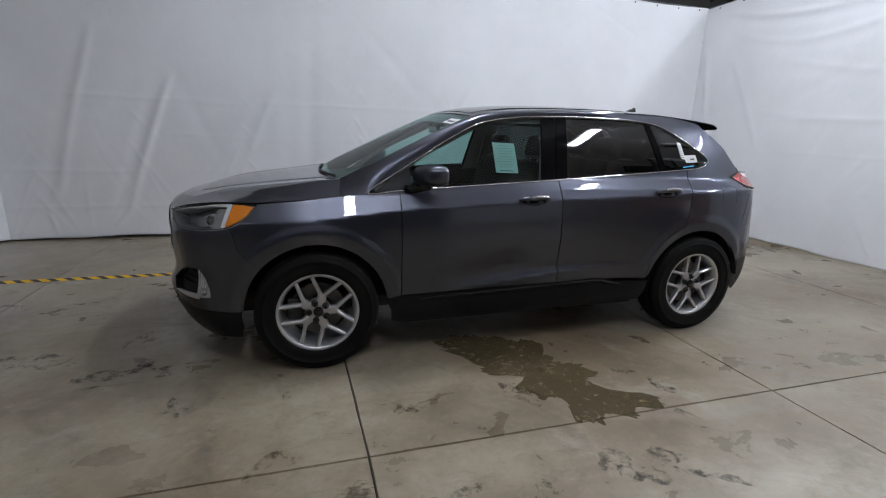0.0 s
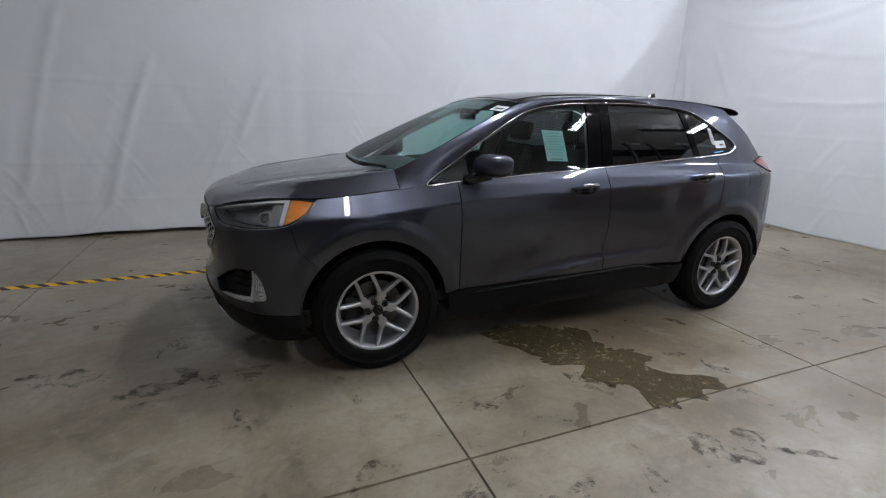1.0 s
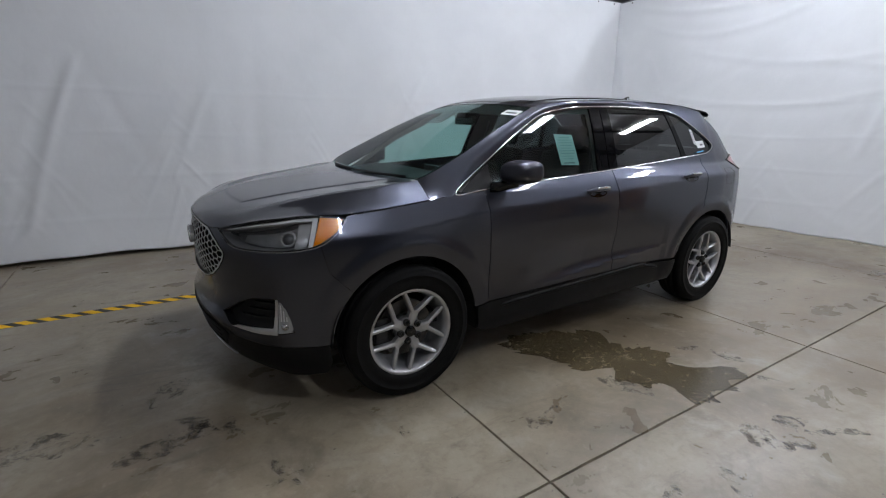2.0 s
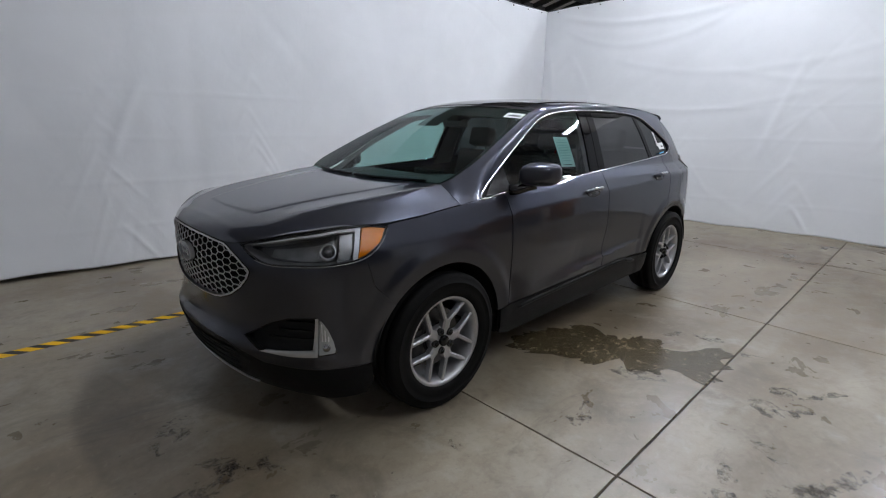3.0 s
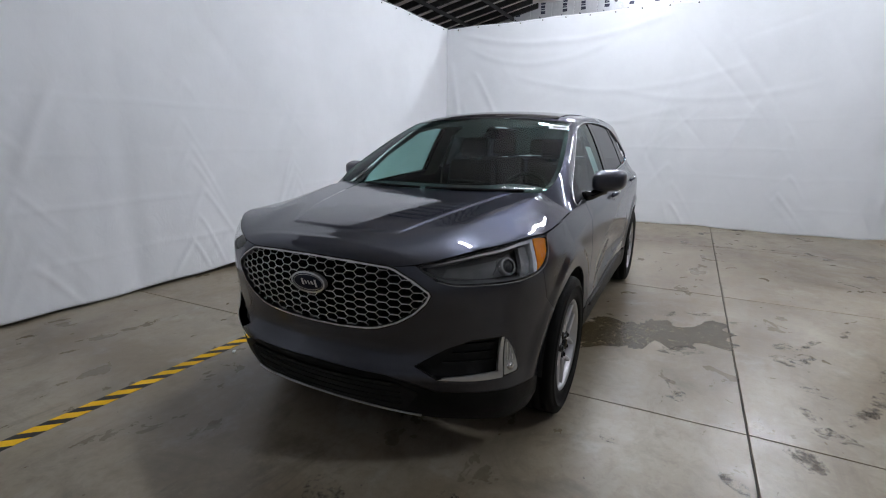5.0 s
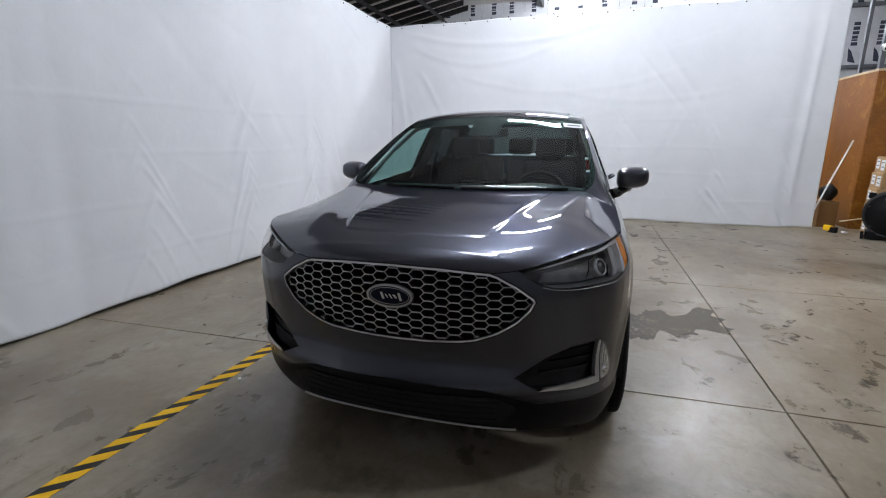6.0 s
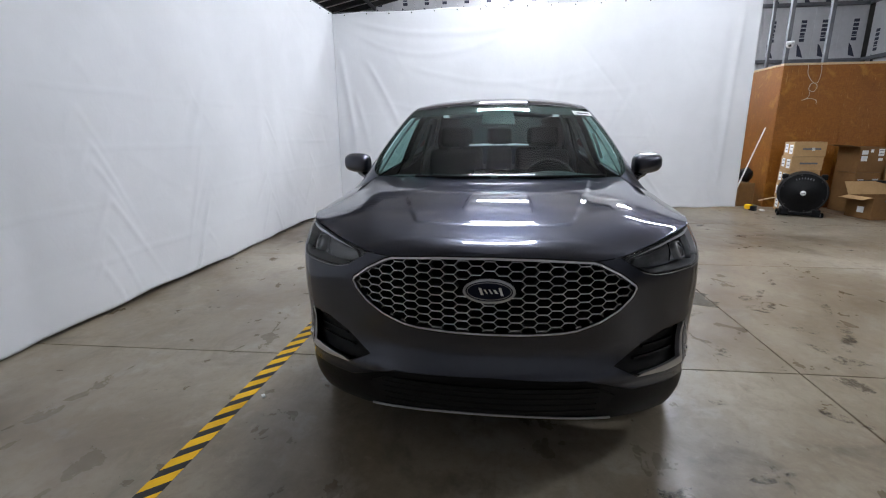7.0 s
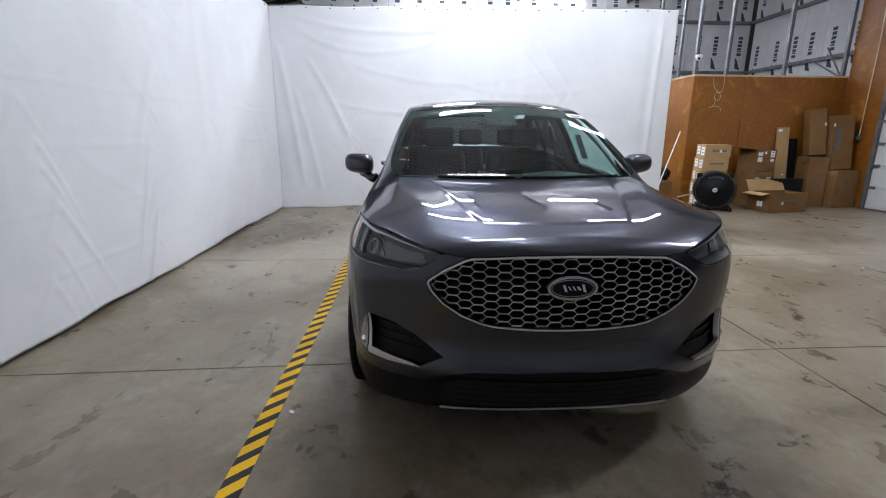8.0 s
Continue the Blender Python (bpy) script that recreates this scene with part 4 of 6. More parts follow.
def build_wheel():
    """One wheel, its outer face toward -Y, centred on the axle."""
    w = new("wheel", None)
    w.parent = car
    r0, hw = 0.378, 0.122
    prof = [(0.247, -0.100), (0.256, -0.112), (0.270, -0.116), (0.295, -0.119), (0.325, -0.118), (0.326, -0.1195), (0.330, -0.1195), (0.331, -0.117), (0.353, -0.1135), (0.367, -0.107), (0.374, -0.095), (0.3765, -0.064), (0.370, -0.058), (0.370, -0.050), (r0, -0.048), (r0, -0.004),
            (0.371, -0.003), (0.371, 0.004), (r0, 0.005), (r0, 0.05), (0.371, 0.052), (0.371, 0.06), (0.376, 0.062), (0.366, 0.095), (0.34, 0.115), (0.29, 0.124), (0.256, 0.112), (0.247, 0.1)]
    part("tyre", turned(prof, 72), RUBBER, w, "black tyre", True)
    barrel = [(0.250, -0.104), (0.258, -0.112), (0.2585, -0.100), (0.247, -0.090), (0.237, -0.077), (0.229, -0.05), (0.225, 0.0), (0.225, 0.1), (0.215, 0.1), (0.215, -0.05), (0.222, -0.075), (0.232, -0.096), (0.242, -0.107), (0.250, -0.104)]
    rim = part("rim", turned(barrel, 72), ALLOY, w, "silver alloy rim with five split spokes", True)

    def spoke(p, q, w0, w1, d0, d1):
        """A tapered bar from p to q in the wheel plane, ridged along its crest."""
        a, b = Vector((p[0], 0, p[1])), Vector((q[0], 0, q[1]))
        d = (b - a).normalized()
        n = Vector((-d.z, 0, d.x))
        verts = []
        for c, wd, dep in ((a, w0, d0), ((a + b) / 2, (w0 + w1) / 2, (d0 + d1) / 2 - 0.002), (b, w1, d1)):
            for off, back in ((-0.5, 0.035), (-0.5, 0.006), (-0.22, 0.0), (0.22, 0.0), (0.5, 0.006), (0.5, 0.035)):
                verts.append(c + n * wd * off + Vector((0, dep + back, 0)))
        bm = bmesh.new()
        vs = [bm.verts.new(v) for v in verts]
        for r in range(2):
            for k in range(5):
                bm.faces.new((vs[r * 6 + k], vs[r * 6 + k + 1], vs[r * 6 + 7 + k], vs[r * 6 + 6 + k]))
            bm.faces.new((vs[r * 6 + 5], vs[r * 6], vs[r * 6 + 6], vs[r * 6 + 11]))
        bm.faces.new(vs[0:6])
        bm.faces.new(vs[12:18])
        return bm

    for k in range(5):
        a = radians(75 + 72 * k)
        at = lambda r, off: (r * math.cos(a + radians(off)), r * math.sin(a + radians(off)))
        bm = spoke(at(0.03, 0), at(0.118, 0), 0.060, 0.052, -0.078, -0.086)
        for o in (-24, 24):
            other = spoke(at(0.100, o * 0.10), at(0.243, o), 0.024, 0.021, -0.085, -0.093)
            me = bpy.data.meshes.new("tmp")
            other.to_mesh(me)
            other.free()
            bm.from_mesh(me)
            bpy.data.meshes.remove(me)
        part("spoke", bm, ALLOY, rim)
        b = radians(39 + 72 * k)
        c = (0.057 * math.cos(b), 0.057 * math.sin(b))
        nut = turned([(0.001, -0.099), (0.008, -0.099), (0.0115, -0.095), (0.0125, -0.07), (0.0125, -0.062)], 6)
        bmesh.ops.translate(nut, verts=nut.verts, vec=(c[0], 0, c[1]))
        part("lug_nut", nut, GLOSS_BLACK, rim)
        # raised dark ring stands in for the shade of a lug pocket
        recess_ring = turned([(0.0125, -0.090), (0.0185, -0.0895), (0.0205, -0.086), (0.0205, -0.07)], 16)
        bmesh.ops.translate(recess_ring, verts=recess_ring.verts, vec=(c[0], 0, c[1]))
        part("lug_recess_shade", recess_ring, DARK_METAL, rim, "", True)
    part("hub", turned([(0.001, -0.074), (0.072, -0.074), (0.078, -0.066), (0.078, -0.03), (0.001, -0.03)], 40), ALLOY, rim, "", True)
    part("cap", turned([(0.001, -0.100), (0.024, -0.099), (0.029, -0.094), (0.03, -0.072)], 28), GLOSS_BLACK, rim, "black centre cap", True)
    part("brake_disc", turned([(0.06, -0.012), (0.165, -0.012), (0.165, 0.012), (0.06, 0.012)], 48), STEEL, w)
    part("brake_hat", turned([(0.001, -0.03), (0.085, -0.03), (0.09, -0.01), (0.09, 0.03)], 32), DARK_METAL, w)
    part("caliper", box_bm((-0.185, -0.04, -0.07), (-0.10, 0.05, 0.08), 0.02), DARK_METAL, w)
    return w


TYRE_Y = 0.842
w = build_wheel()
w.matrix_basis = pose(0, -TYRE_Y, 0.377)
copy_thing(w, pose(WB, -TYRE_Y, 0.377, 0, 20, 0))
copy_thing(w, pose(0, TYRE_Y, 0.377, 0, 10, 180))
copy_thing(w, pose(WB, TYRE_Y, 0.377, 0, 30, 180))


# ---- car: front end ----
panel("grille_frame", GRILLE, GRILLE_GREY, car, 0.03, [shrink(GRILLE, 0.0075)], out=0.004, gap=0, flange=0.03, label="satin grey grille surround")
# black outline drawn for the shadow gap round the grille
panel("grille_shadow_gap", shrink(GRILLE, -0.006), INNER_BLACK, car, 0.03, [shrink(GRILLE, 0.002)], out=0.0015, gap=0, flange=0.02)
panel("grille_backing", shrink(GRILLE, 0.004), RUBBER, car, 0.05, out=-0.055, gap=0, flange=0)


def clip_segment(poly, a, b, n=16):
    """The stretch of a segment that lies in the polygon, or None."""
    ts = np.linspace(0, 1, n)
    pts = np.array(a)[None] * (1 - ts[:, None]) + np.array(b)[None] * ts[:, None]
    ok = np.where(inside(poly, pts))[0]
    return (pts[ok[0]], pts[ok[-1]]) if len(ok) > 2 else None


def grille_mesh():
    """Flattened honeycomb: bright front lip on deep black walls."""
    px, pz, half, flat = 0.0518, 0.0345, 0.0343, 0.0175
    field = shrink(GRILLE, 0.008)
    edges = set()
    for i in range(-13, 14):
        for j in range(-8, 9):
            cx, cz = i * px, 0.802 + j * pz + (pz / 2 if i % 2 else 0)
            ring = [(cx - half, cz), (cx - flat, cz + pz / 2), (cx + flat, cz + pz / 2), (cx + half, cz), (cx + flat, cz - pz / 2), (cx - flat, cz - pz / 2)]
            for a, b in zip(ring, ring[1:] + ring[:1]):
                key = tuple(sorted([(round(a[0], 4), round(a[1], 4)), (round(b[0], 4), round(b[1], 4))]))
                edges.add(key)
    lv, lf, wv, wf = [], [], [], []
    for a, b in sorted(edges):
        if (((a[0] + b[0]) / 2) / 0.112) ** 2 + (((a[1] + b[1]) / 2 - 0.85) / 0.055) ** 2 < 1:
            continue
        seg = clip_segment(field, a, b)
        if seg is None:
            continue
        p, q = seg
        d = (q - p) / (np.linalg.norm(q - p) + 1e-9)
        n = np.array([-d[1], d[0]])
        for verts, faces, w, o0, o1 in ((lv, lf, 0.0015 if abs(d[1]) < 0.2 else 0.0009, -0.006, -0.012), (wv, wf, 0.0018, -0.0105, -0.05)):
            base = len(verts)
            for c in (p - d * w * 0.5, q + d * w * 0.5):
                for off, o in ((-w * 1.3, o1), (-w, o0), (w, o0), (w * 1.3, o1)):
                    r = c + n * off
                    verts.append(skin(r[0], r[1], o)[0])
            faces += [(base, base + 1, base + 5, base + 4), (base + 1, base + 2, base + 6, base + 5), (base + 2, base + 3, base + 7, base + 6)]
    g = link_mesh("grille_mesh", lv, lf, GRILLE_GREY, car, label="honeycomb grille with satin grey edges")
    link_mesh("cell_wall", wv, wf, DARK_METAL, g)


grille_mesh()


def ellipse(a, b, n=40, cs=0.0, cz=0.0):
    return [(cs + a * math.cos(2 * math.pi * k / n), cz + b * math.sin(2 * math.pi * k / n)) for k in range(n)]


badge = panel("badge", ellipse(0.098, 0.047, 48, 0, 0.850), SILVER_PAINT, car, 0.03, [ellipse(0.088, 0.038, 48, 0, 0.850)], out=0.014, gap=0, flange=0.022, label="bright oval badge with dark blue field")
panel("field", ellipse(0.0885, 0.0385, 48, 0, 0.850), BLUE, badge, 0.03, out=0.010, gap=0, flange=0)
panel("inner_ring", ellipse(0.083, 0.0335, 48, 0, 0.850), SILVER_PAINT, badge, 0.03, [ellipse(0.0805, 0.031, 48, 0, 0.850)], out=0.0112, gap=0, flange=0.002)
for a, b, h in ((-0.050, -0.040, 0.015), (-0.030, -0.020, 0.007), (-0.010, -0.003, 0.008), (0.008, 0.014, 0.007), (0.024, 0.034, 0.013)):
    panel("emblem_bar", [(a - 0.004, 0.850 - h), (b - 0.004, 0.850 - h), (b + 0.006, 0.850 + h), (a + 0.006, 0.850 + h)], PAPER, badge, 0.02, out=0.0116, gap=0, flange=0.002)

HL_AMBER = [(1.125, 1.045), (1.19, 1.043), (1.245, 1.031), (1.205, 0.980), (1.12, 0.930), (1.085, 0.918)]
HL_BLADE = [(1.092, 1.046), (1.118, 1.046), (1.082, 0.914), (1.060, 0.910)]
HL_FACET = [(1.02, 1.024), (1.084, 1.026), (1.052, 0.912), (0.99, 0.905)]
HL_DRL = [(0.56, 0.964), (0.66, 0.989), (0.80, 1.016), (1.0, 1.042), (1.092, 1.046), (1.088, 1.032), (1.0, 1.031), (0.80, 1.008), (0.66, 0.983)]
for side in (-1, 1):
    lamp = new("headlight")
    lamp.parent = car
    tagged(lamp, "swept headlight with dark housing and amber corner")
    panel("housing", mirrored(HL, side), LAMP_DARK, lamp, 0.04, out=-0.095, gap=0, flange=0)
    panel("wall", mirrored(HL, side), BLACK_PLASTIC, lamp, 0.04, [mirrored(shrink(HL, 0.007), side)], out=-0.002, gap=0, flange=0.010)
    panel("bowl_side", mirrored(shrink(HL, 0.003), side), LAMP_MID, lamp, 0.04, [mirrored(shrink(HL, 0.0075), side)], out=-0.0125, gap=0, flange=0.082, label="grey inner side of the lamp bowl")
    panel("reflector", mirrored([(0.62, 0.915), (0.80, 0.905), (0.985, 0.91), (1.01, 1.015), (0.80, 0.99), (0.64, 0.96)], side), LAMP_MID, lamp, 0.03, out=-0.085, gap=0, flange=0.01)
    panel("reflector_cup", mirrored([(0.86, 0.915), (0.985, 0.912), (1.012, 1.020), (0.90, 1.002)], side), LAMP_GREY, lamp, 0.03, out=-0.080, gap=0, flange=0.01)
    panel("daylight_strip", mirrored(HL_DRL, side), LAMP_WHITE, lamp, 0.03, out=-0.007, gap=0, flange=0.02, label="pale daylight strip")
    panel("facet", mirrored(HL_FACET, side), LAMP_GREY, lamp, 0.03, out=-0.030, gap=0, flange=0.02)
    panel("blade", mirrored(HL_BLADE, side), LAMP_WHITE, lamp, 0.03, out=-0.008, gap=0, flange=0.03)
    panel("amber_corner", mirrored(HL_AMBER, side), AMBER, lamp, 0.025, out=-0.007, gap=0, flange=0.02, label="amber corner reflector")
    for s0, r in ((0.950, 0.036),):
        p, n = skin(side * s0, 0.966, -0.068)
        m = Matrix.Translation(p) @ Vector(n).to_track_quat("-Y", "Z").to_matrix().to_4x4()
        ringm = turned([(r * 0.82, -0.012), (r, -0.014), (r * 1.15, 0.0), (r * 1.1, 0.02)], 28)
        ringm.transform(m)
        part("bezel", ringm, SILVER_PAINT, lamp, "bright projector ring", True)
        ball = bmesh.new()
        bmesh.ops.create_uvsphere(ball, u_segments=20, v_segments=12, radius=r * 0.84)
        ball.transform(m @ Matrix.Translation((0, 0.012, 0)))
        part("projector", ball, LAMP_DARK, lamp, "", True)
    low_rim = spline([(0.60, 0.903), (0.68, 0.8875), (0.82, 0.889), (1.0, 0.897), (1.12, 0.918), (1.212, 0.978), (1.255, 1.030)], 6)
    rp, _ = skin(side * low_rim[:, 0], low_rim[:, 1], -0.001)
    part("lower_rim", tube(rp, 0.0019, 6), LAMP_GREY, lamp, "", True)
    panel("cover", mirrored(HL, side), CLEAR_LENS, lamp, 0.03, out=0.001, gap=0.001, flange=0)
    # lower corner: recess, bright strip and fog lamp
    panel("intake_back", mirrored(FOG, side), INNER_BLACK, car, 0.04, out=-0.045, gap=0, flange=0)
    panel("intake_wall", mirrored(FOG, side), BLACK_PLASTIC, car, 0.03, [mirrored(shrink(FOG, 0.004), side)], out=-0.002, gap=0, flange=0.046)
    for k in range(3):
        z = 0.535 + 0.036 * k
        panel("intake_slat", mirrored([(0.62 + 0.05 * k, z), (0.86, z + 0.004), (0.86, z + 0.012), (0.62 + 0.05 * k, z + 0.008)], side), INNER_BLACK, car, 0.04, out=-0.028, gap=0, flange=0.012)
    panel("intake_strip", mirrored([(0.60, 0.477), (0.64, 0.487), (0.864, 0.502), (0.880, 0.652), (0.894, 0.652), (0.886, 0.472), (0.77, 0.469)], side), SATIN, car, 0.02, out=0.001, gap=0, flange=0.02, label="satin bright corner strip")
    fog = panel("fog_lamp", mirrored([(0.899, 0.642), (0.908, 0.640), (0.935, 0.600), (0.957, 0.545), (0.966, 0.505), (0.960, 0.488), (0.892, 0.482)], side), SILVER_PAINT, car, 0.02, out=0.003, gap=0, flange=0.02, label="upright fog lamp")
    panel("lens", mirrored([(0.897, 0.645), (0.911, 0.643), (0.939, 0.602), (0.961, 0.546), (0.970, 0.504), (0.963, 0.485), (0.890, 0.480)], side), CLEAR_LENS, fog, 0.02, out=0.010, gap=0, flange=0)
    for k in range(3):
        u = 0.906 + 0.014 * k
        panel("rib", mirrored([(u, 0.63 - 0.03 * k), (u + 0.005, 0.625 - 0.03 * k), (u + 0.005, 0.545), (u, 0.545)], side), SATIN, fog, 0.03, out=0.006, gap=0, flange=0.006)
    pr, nr = skin(side * 0.926, 0.515, 0.004)
    bulb = turned([(0.001, -0.008), (0.013, -0.006), (0.018, 0.0), (0.019, 0.012)], 20)
    bulb.transform(Matrix.Translation(pr) @ Vector(nr).to_track_quat("-Y", "Z").to_matrix().to_4x4())
    part("bulb", bulb, CHROME, fog, "", True)

lip = [(s, 0.310 - 0.06 * (abs(s) / 0.55) ** 2 * 0.6) for s in np.linspace(-0.53, 0.53, 31)]
p, _ = skin(np.array([a for a, b in lip]), np.array([b for a, b in lip]), 0.004)
part("lip_strip", tube(p, 0.005, 6), SATIN, car, "thin silver strip under the bumper", True)
panel("lower_intake", [(-0.42, 0.455), (0.42, 0.455), (0.52, 0.40), (0.46, 0.315), (-0.46, 0.315), (-0.52, 0.40)], INNER_BLACK, car, 0.04, out=0.003, gap=0, flange=0.004)
for k in range(4):
    z = 0.335 + 0.03 * k
    panel("lower_slat", [(-0.44, z), (0.44, z), (0.44, z + 0.008), (-0.44, z + 0.008)], INNER_BLACK, car, 0.05, out=0.009, gap=0, flange=0.006)

# ---- car: flanks ----
for side in (-1, 1):
    for x0, z0 in ((1.425, 1.052), (2.50, 1.098)):
        # flat black ellipse in place of the shaded hollow behind the handle
        panel("handle_recess_shade", mirrored([(S(x0) + a, b) for a, b in ellipse(0.085, 0.026, 24, 0.0, z0 - 0.008)], side), GLOSS_BLACK, car, 0.03, out=0.0012, gap=0, flange=0.002)
        pts, wid = [], []
        for u in np.linspace(-1, 1, 15):
            q, n = skin(side * (S(x0) + 0.105 * u), z0 + 0.006 + 0.004 * u, 0.006 + 0.030 * (1 - u ** 4))
            pts.append(q)
            wid.append(0.012 + 0.004 * (1 - u * u))
        h = part("door_handle", tube(pts, wid, 10), PAINT, car, "body-coloured handle with bright cap", True)
        q = [Vector(v) + Vector((0, side * 0.006, 0.008)) for v in pts[4:]]
        part("handle_cap", tube(q, 0.010, 8), CHROME, h, "", True)
    # mirror: rounded shell on a dark foot
    bm = bmesh.new()
    bmesh.ops.create_uvsphere(bm, u_segments=36, v_segments=24, radius=1.0)
    for v in bm.verts:
        c = v.co.copy()
        sx, sy, sz = (math.copysign(abs(k) ** 0.62, k) for k in c)
        front_taper = 1.0 - 0.22 * max(0.0, -sx)
        v.co = Vector((0.685 + 0.085 * sx + 0.03 * sy, side * (0.992 + 0.100 * sy * (0.97 if sx < 0 else 1.0)), 1.222 + (0.069 * sz * front_taper * (1 - 0.06 * sy)) + 0.006 * sy))
        if sx > 0.75:
            v.co.x = 0.685 + 0.085 * 0.75 + 0.03 * sy
    mirror = part("side_mirror", bm, PAINT, car, "body-coloured mirror shell on a black foot", True)
    face = box_bm((0.747, 0.912, 1.176), (0.752, 1.066, 1.270), 0.002)
    for v in face.verts:
        v.co.x += 0.03 * (v.co.y - 0.992) / 0.1
        v.co.y *= side
    part("mirror_glass", face, CHROME, mirror)
    part("foot", tube([(0.56, side * 0.868, 1.128), (0.60, side * 0.90, 1.132), (0.655, side * 0.935, 1.15), (0.68, side * 0.97, 1.165)], [0.032, 0.03, 0.028, 0.03], 10), GLOSS_BLACK, mirror, "gloss black mirror foot", True)
    panel("sail_cover", mirrored([(S(0.36), 1.113), (S(0.53), 1.220), (S(0.60), 1.262), (S(0.60), 1.126)], side), BLACK_PLASTIC, car, 0.03, out=-0.004, gap=0, flange=0.004)

# fuel flap line and papers on the glass, on the side toward the hall
flap = smooth_poly([(S(3.03), 1.142), (S(3.16), 1.142), (S(3.172), 1.13), (S(3.172), 1.035), (S(3.16), 1.02), (S(3.03), 1.02), (S(3.018), 1.035), (S(3.018), 1.13)], 5)
pp, _ = skin(-flap[:, 0], flap[:, 1], 0.0005)
part("fuel_flap_seam", tube(pp, 0.0010, 5, True), INNER_BLACK, car)
sheet = panel("window_sheet", mirrored([(S(1.185), 1.235), (S(1.345), 1.230), (S(1.335), 1.425), (S(1.175), 1.430)], -1), TEAL_PAPER, car, 0.04, out=-0.013, gap=0, flange=0, label="pale printed sheet inside the door glass")
for k in range(9):
    w = 0.045 + 0.02 * ((k * 7) % 4) / 3
    z = 1.41 - 0.017 * k
    panel("print_line", mirrored([(S(1.26) - w, z), (S(1.26) + w, z - 0.001), (S(1.26) + w, z - 0.005), (S(1.26) - w, z - 0.004)], -1), FAINT, sheet, 0.04, out=-0.0115, gap=0, flange=0)
panel("print_line", mirrored([(S(1.21), 1.249), (S(1.31), 1.247), (S(1.31), 1.242), (S(1.21), 1.244)], -1), PRINT, sheet, 0.04, out=-0.0115, gap=0, flange=0)
tag1 = panel("window_label", mirrored([(S(2.705), 1.345), (S(2.745), 1.335), (S(2.722), 1.458), (S(2.688), 1.462)], -1), PAPER, car, 0.04, out=-0.007, gap=0, flange=0, label="white paper label on the quarter glass")
for k in range(7):
    panel("print_line", mirrored([(S(2.702 - 0.002 * k), 1.352 + 0.014 * k), (S(2.732 - 0.002 * k), 1.348 + 0.014 * k), (S(2.732 - 0.002 * k), 1.353 + 0.014 * k), (S(2.702 - 0.002 * k), 1.357 + 0.014 * k)], -1), PRINT, tag1, 0.03, out=-0.006, gap=0, flange=0)
tag2 = panel("window_label", mirrored([(S(2.745), 1.312), (S(2.858), 1.318), (S(2.845), 1.372), (S(2.735), 1.366)], -1), PAPER, car, 0.04, out=-0.006, gap=0, flange=0, label="white paper label on the quarter glass")
panel("print_line", mirrored([(S(2.79), 1.332), (S(2.83), 1.334), (S(2.827), 1.346), (S(2.787), 1.344)], -1), PRINT, tag2, 0.03, out=-0.005, gap=0, flange=0)
panel("film_strip", mirrored([(S(2.70), 1.272), (S(2.80), 1.283), (S(2.80), 1.292), (S(2.70), 1.281)], -1), BLUE_FILM, car, 0.03, out=0.006, gap=0, flange=0.002, label="scrap of blue protective film")

# ---- car: glass, roof and cabin ----
def ws_point(u, v, lift=0.0):
    """A place on the windshield: u from foot to top, v from -1 (left) to 1."""
    k = u * (len(ws_rows) - 1)
    i = min(int(k), len(ws_rows) - 2)
    f = k - i
    j = (v + 1) / 2 * (len(ws_rows[0]) - 1)
    a = min(int(j), len(ws_rows[0]) - 2)
    g = j - a
    r0 = ws_rows[i][a] * (1 - g) + ws_rows[i][a + 1] * g
    r1 = ws_rows[i + 1][a] * (1 - g) + ws_rows[i + 1][a + 1] * g
    p = r0 * (1 - f) + r1 * f
    return p + np.array([-0.42, 0, 0.9]) * lift


def ws_patch(name, u0, u1, v0, v1, lift, material, parent, nu=6, nv=12, label=""):
    rows = [[ws_point(u, v, lift) for v in np.linspace(v0, v1, nv)] for u in np.linspace(u0, u1, nu)]
    return face_up(grid_mesh(name, rows, material, parent, label), (-1, 0, 1))


ws_patch("frit", 0.90, 1.0, -1, 1, -0.004, GLOSS_BLACK, screen, 4, 30)
ws_patch("frit", 0.0, 0.075, -1, 1, -0.004, GLOSS_BLACK, screen, 4, 30)
ws_patch("frit", 0.075, 0.90, -1.0, -0.962, -0.004, GLOSS_BLACK, screen, 16, 3)
ws_patch("frit", 0.075, 0.90, 0.962, 1.0, -0.004, GLOSS_BLACK, screen, 16, 3)
ws_patch("frit", 0.80, 0.90, -0.16, 0.16, -0.004, GLOSS_BLACK, screen, 4, 8)
slip = ws_patch("screen_label", 0.900, 0.945, -0.995, -0.80, 0.003, PAPER, car, 3, 5, "white paper label at the top of the windshield")
ws_patch("print_line", 0.912, 0.924, -0.97, -0.84, 0.005, PRINT, slip, 2, 4)
for v0, v1, u0, u1 in ((-0.02, -0.86, 0.012, 0.045), (0.66, 0.04, 0.012, 0.035)):
    n = 14
    pts = [ws_point(u0 + (u1 - u0) * k / n, v0 + (v1 - v0) * k / n, 0.011) for k in range(n + 1)]
    arm = part("wiper", tube(pts, [0.009 - 0.0045 * k / n for k in range(n + 1)], 6), BLACK_PLASTIC, car, "black wiper at rest")
    part("blade", tube([q + np.array([-0.003, 0, -0.007]) for q in pts[4:]], 0.004, 5), RUBBER, arm)
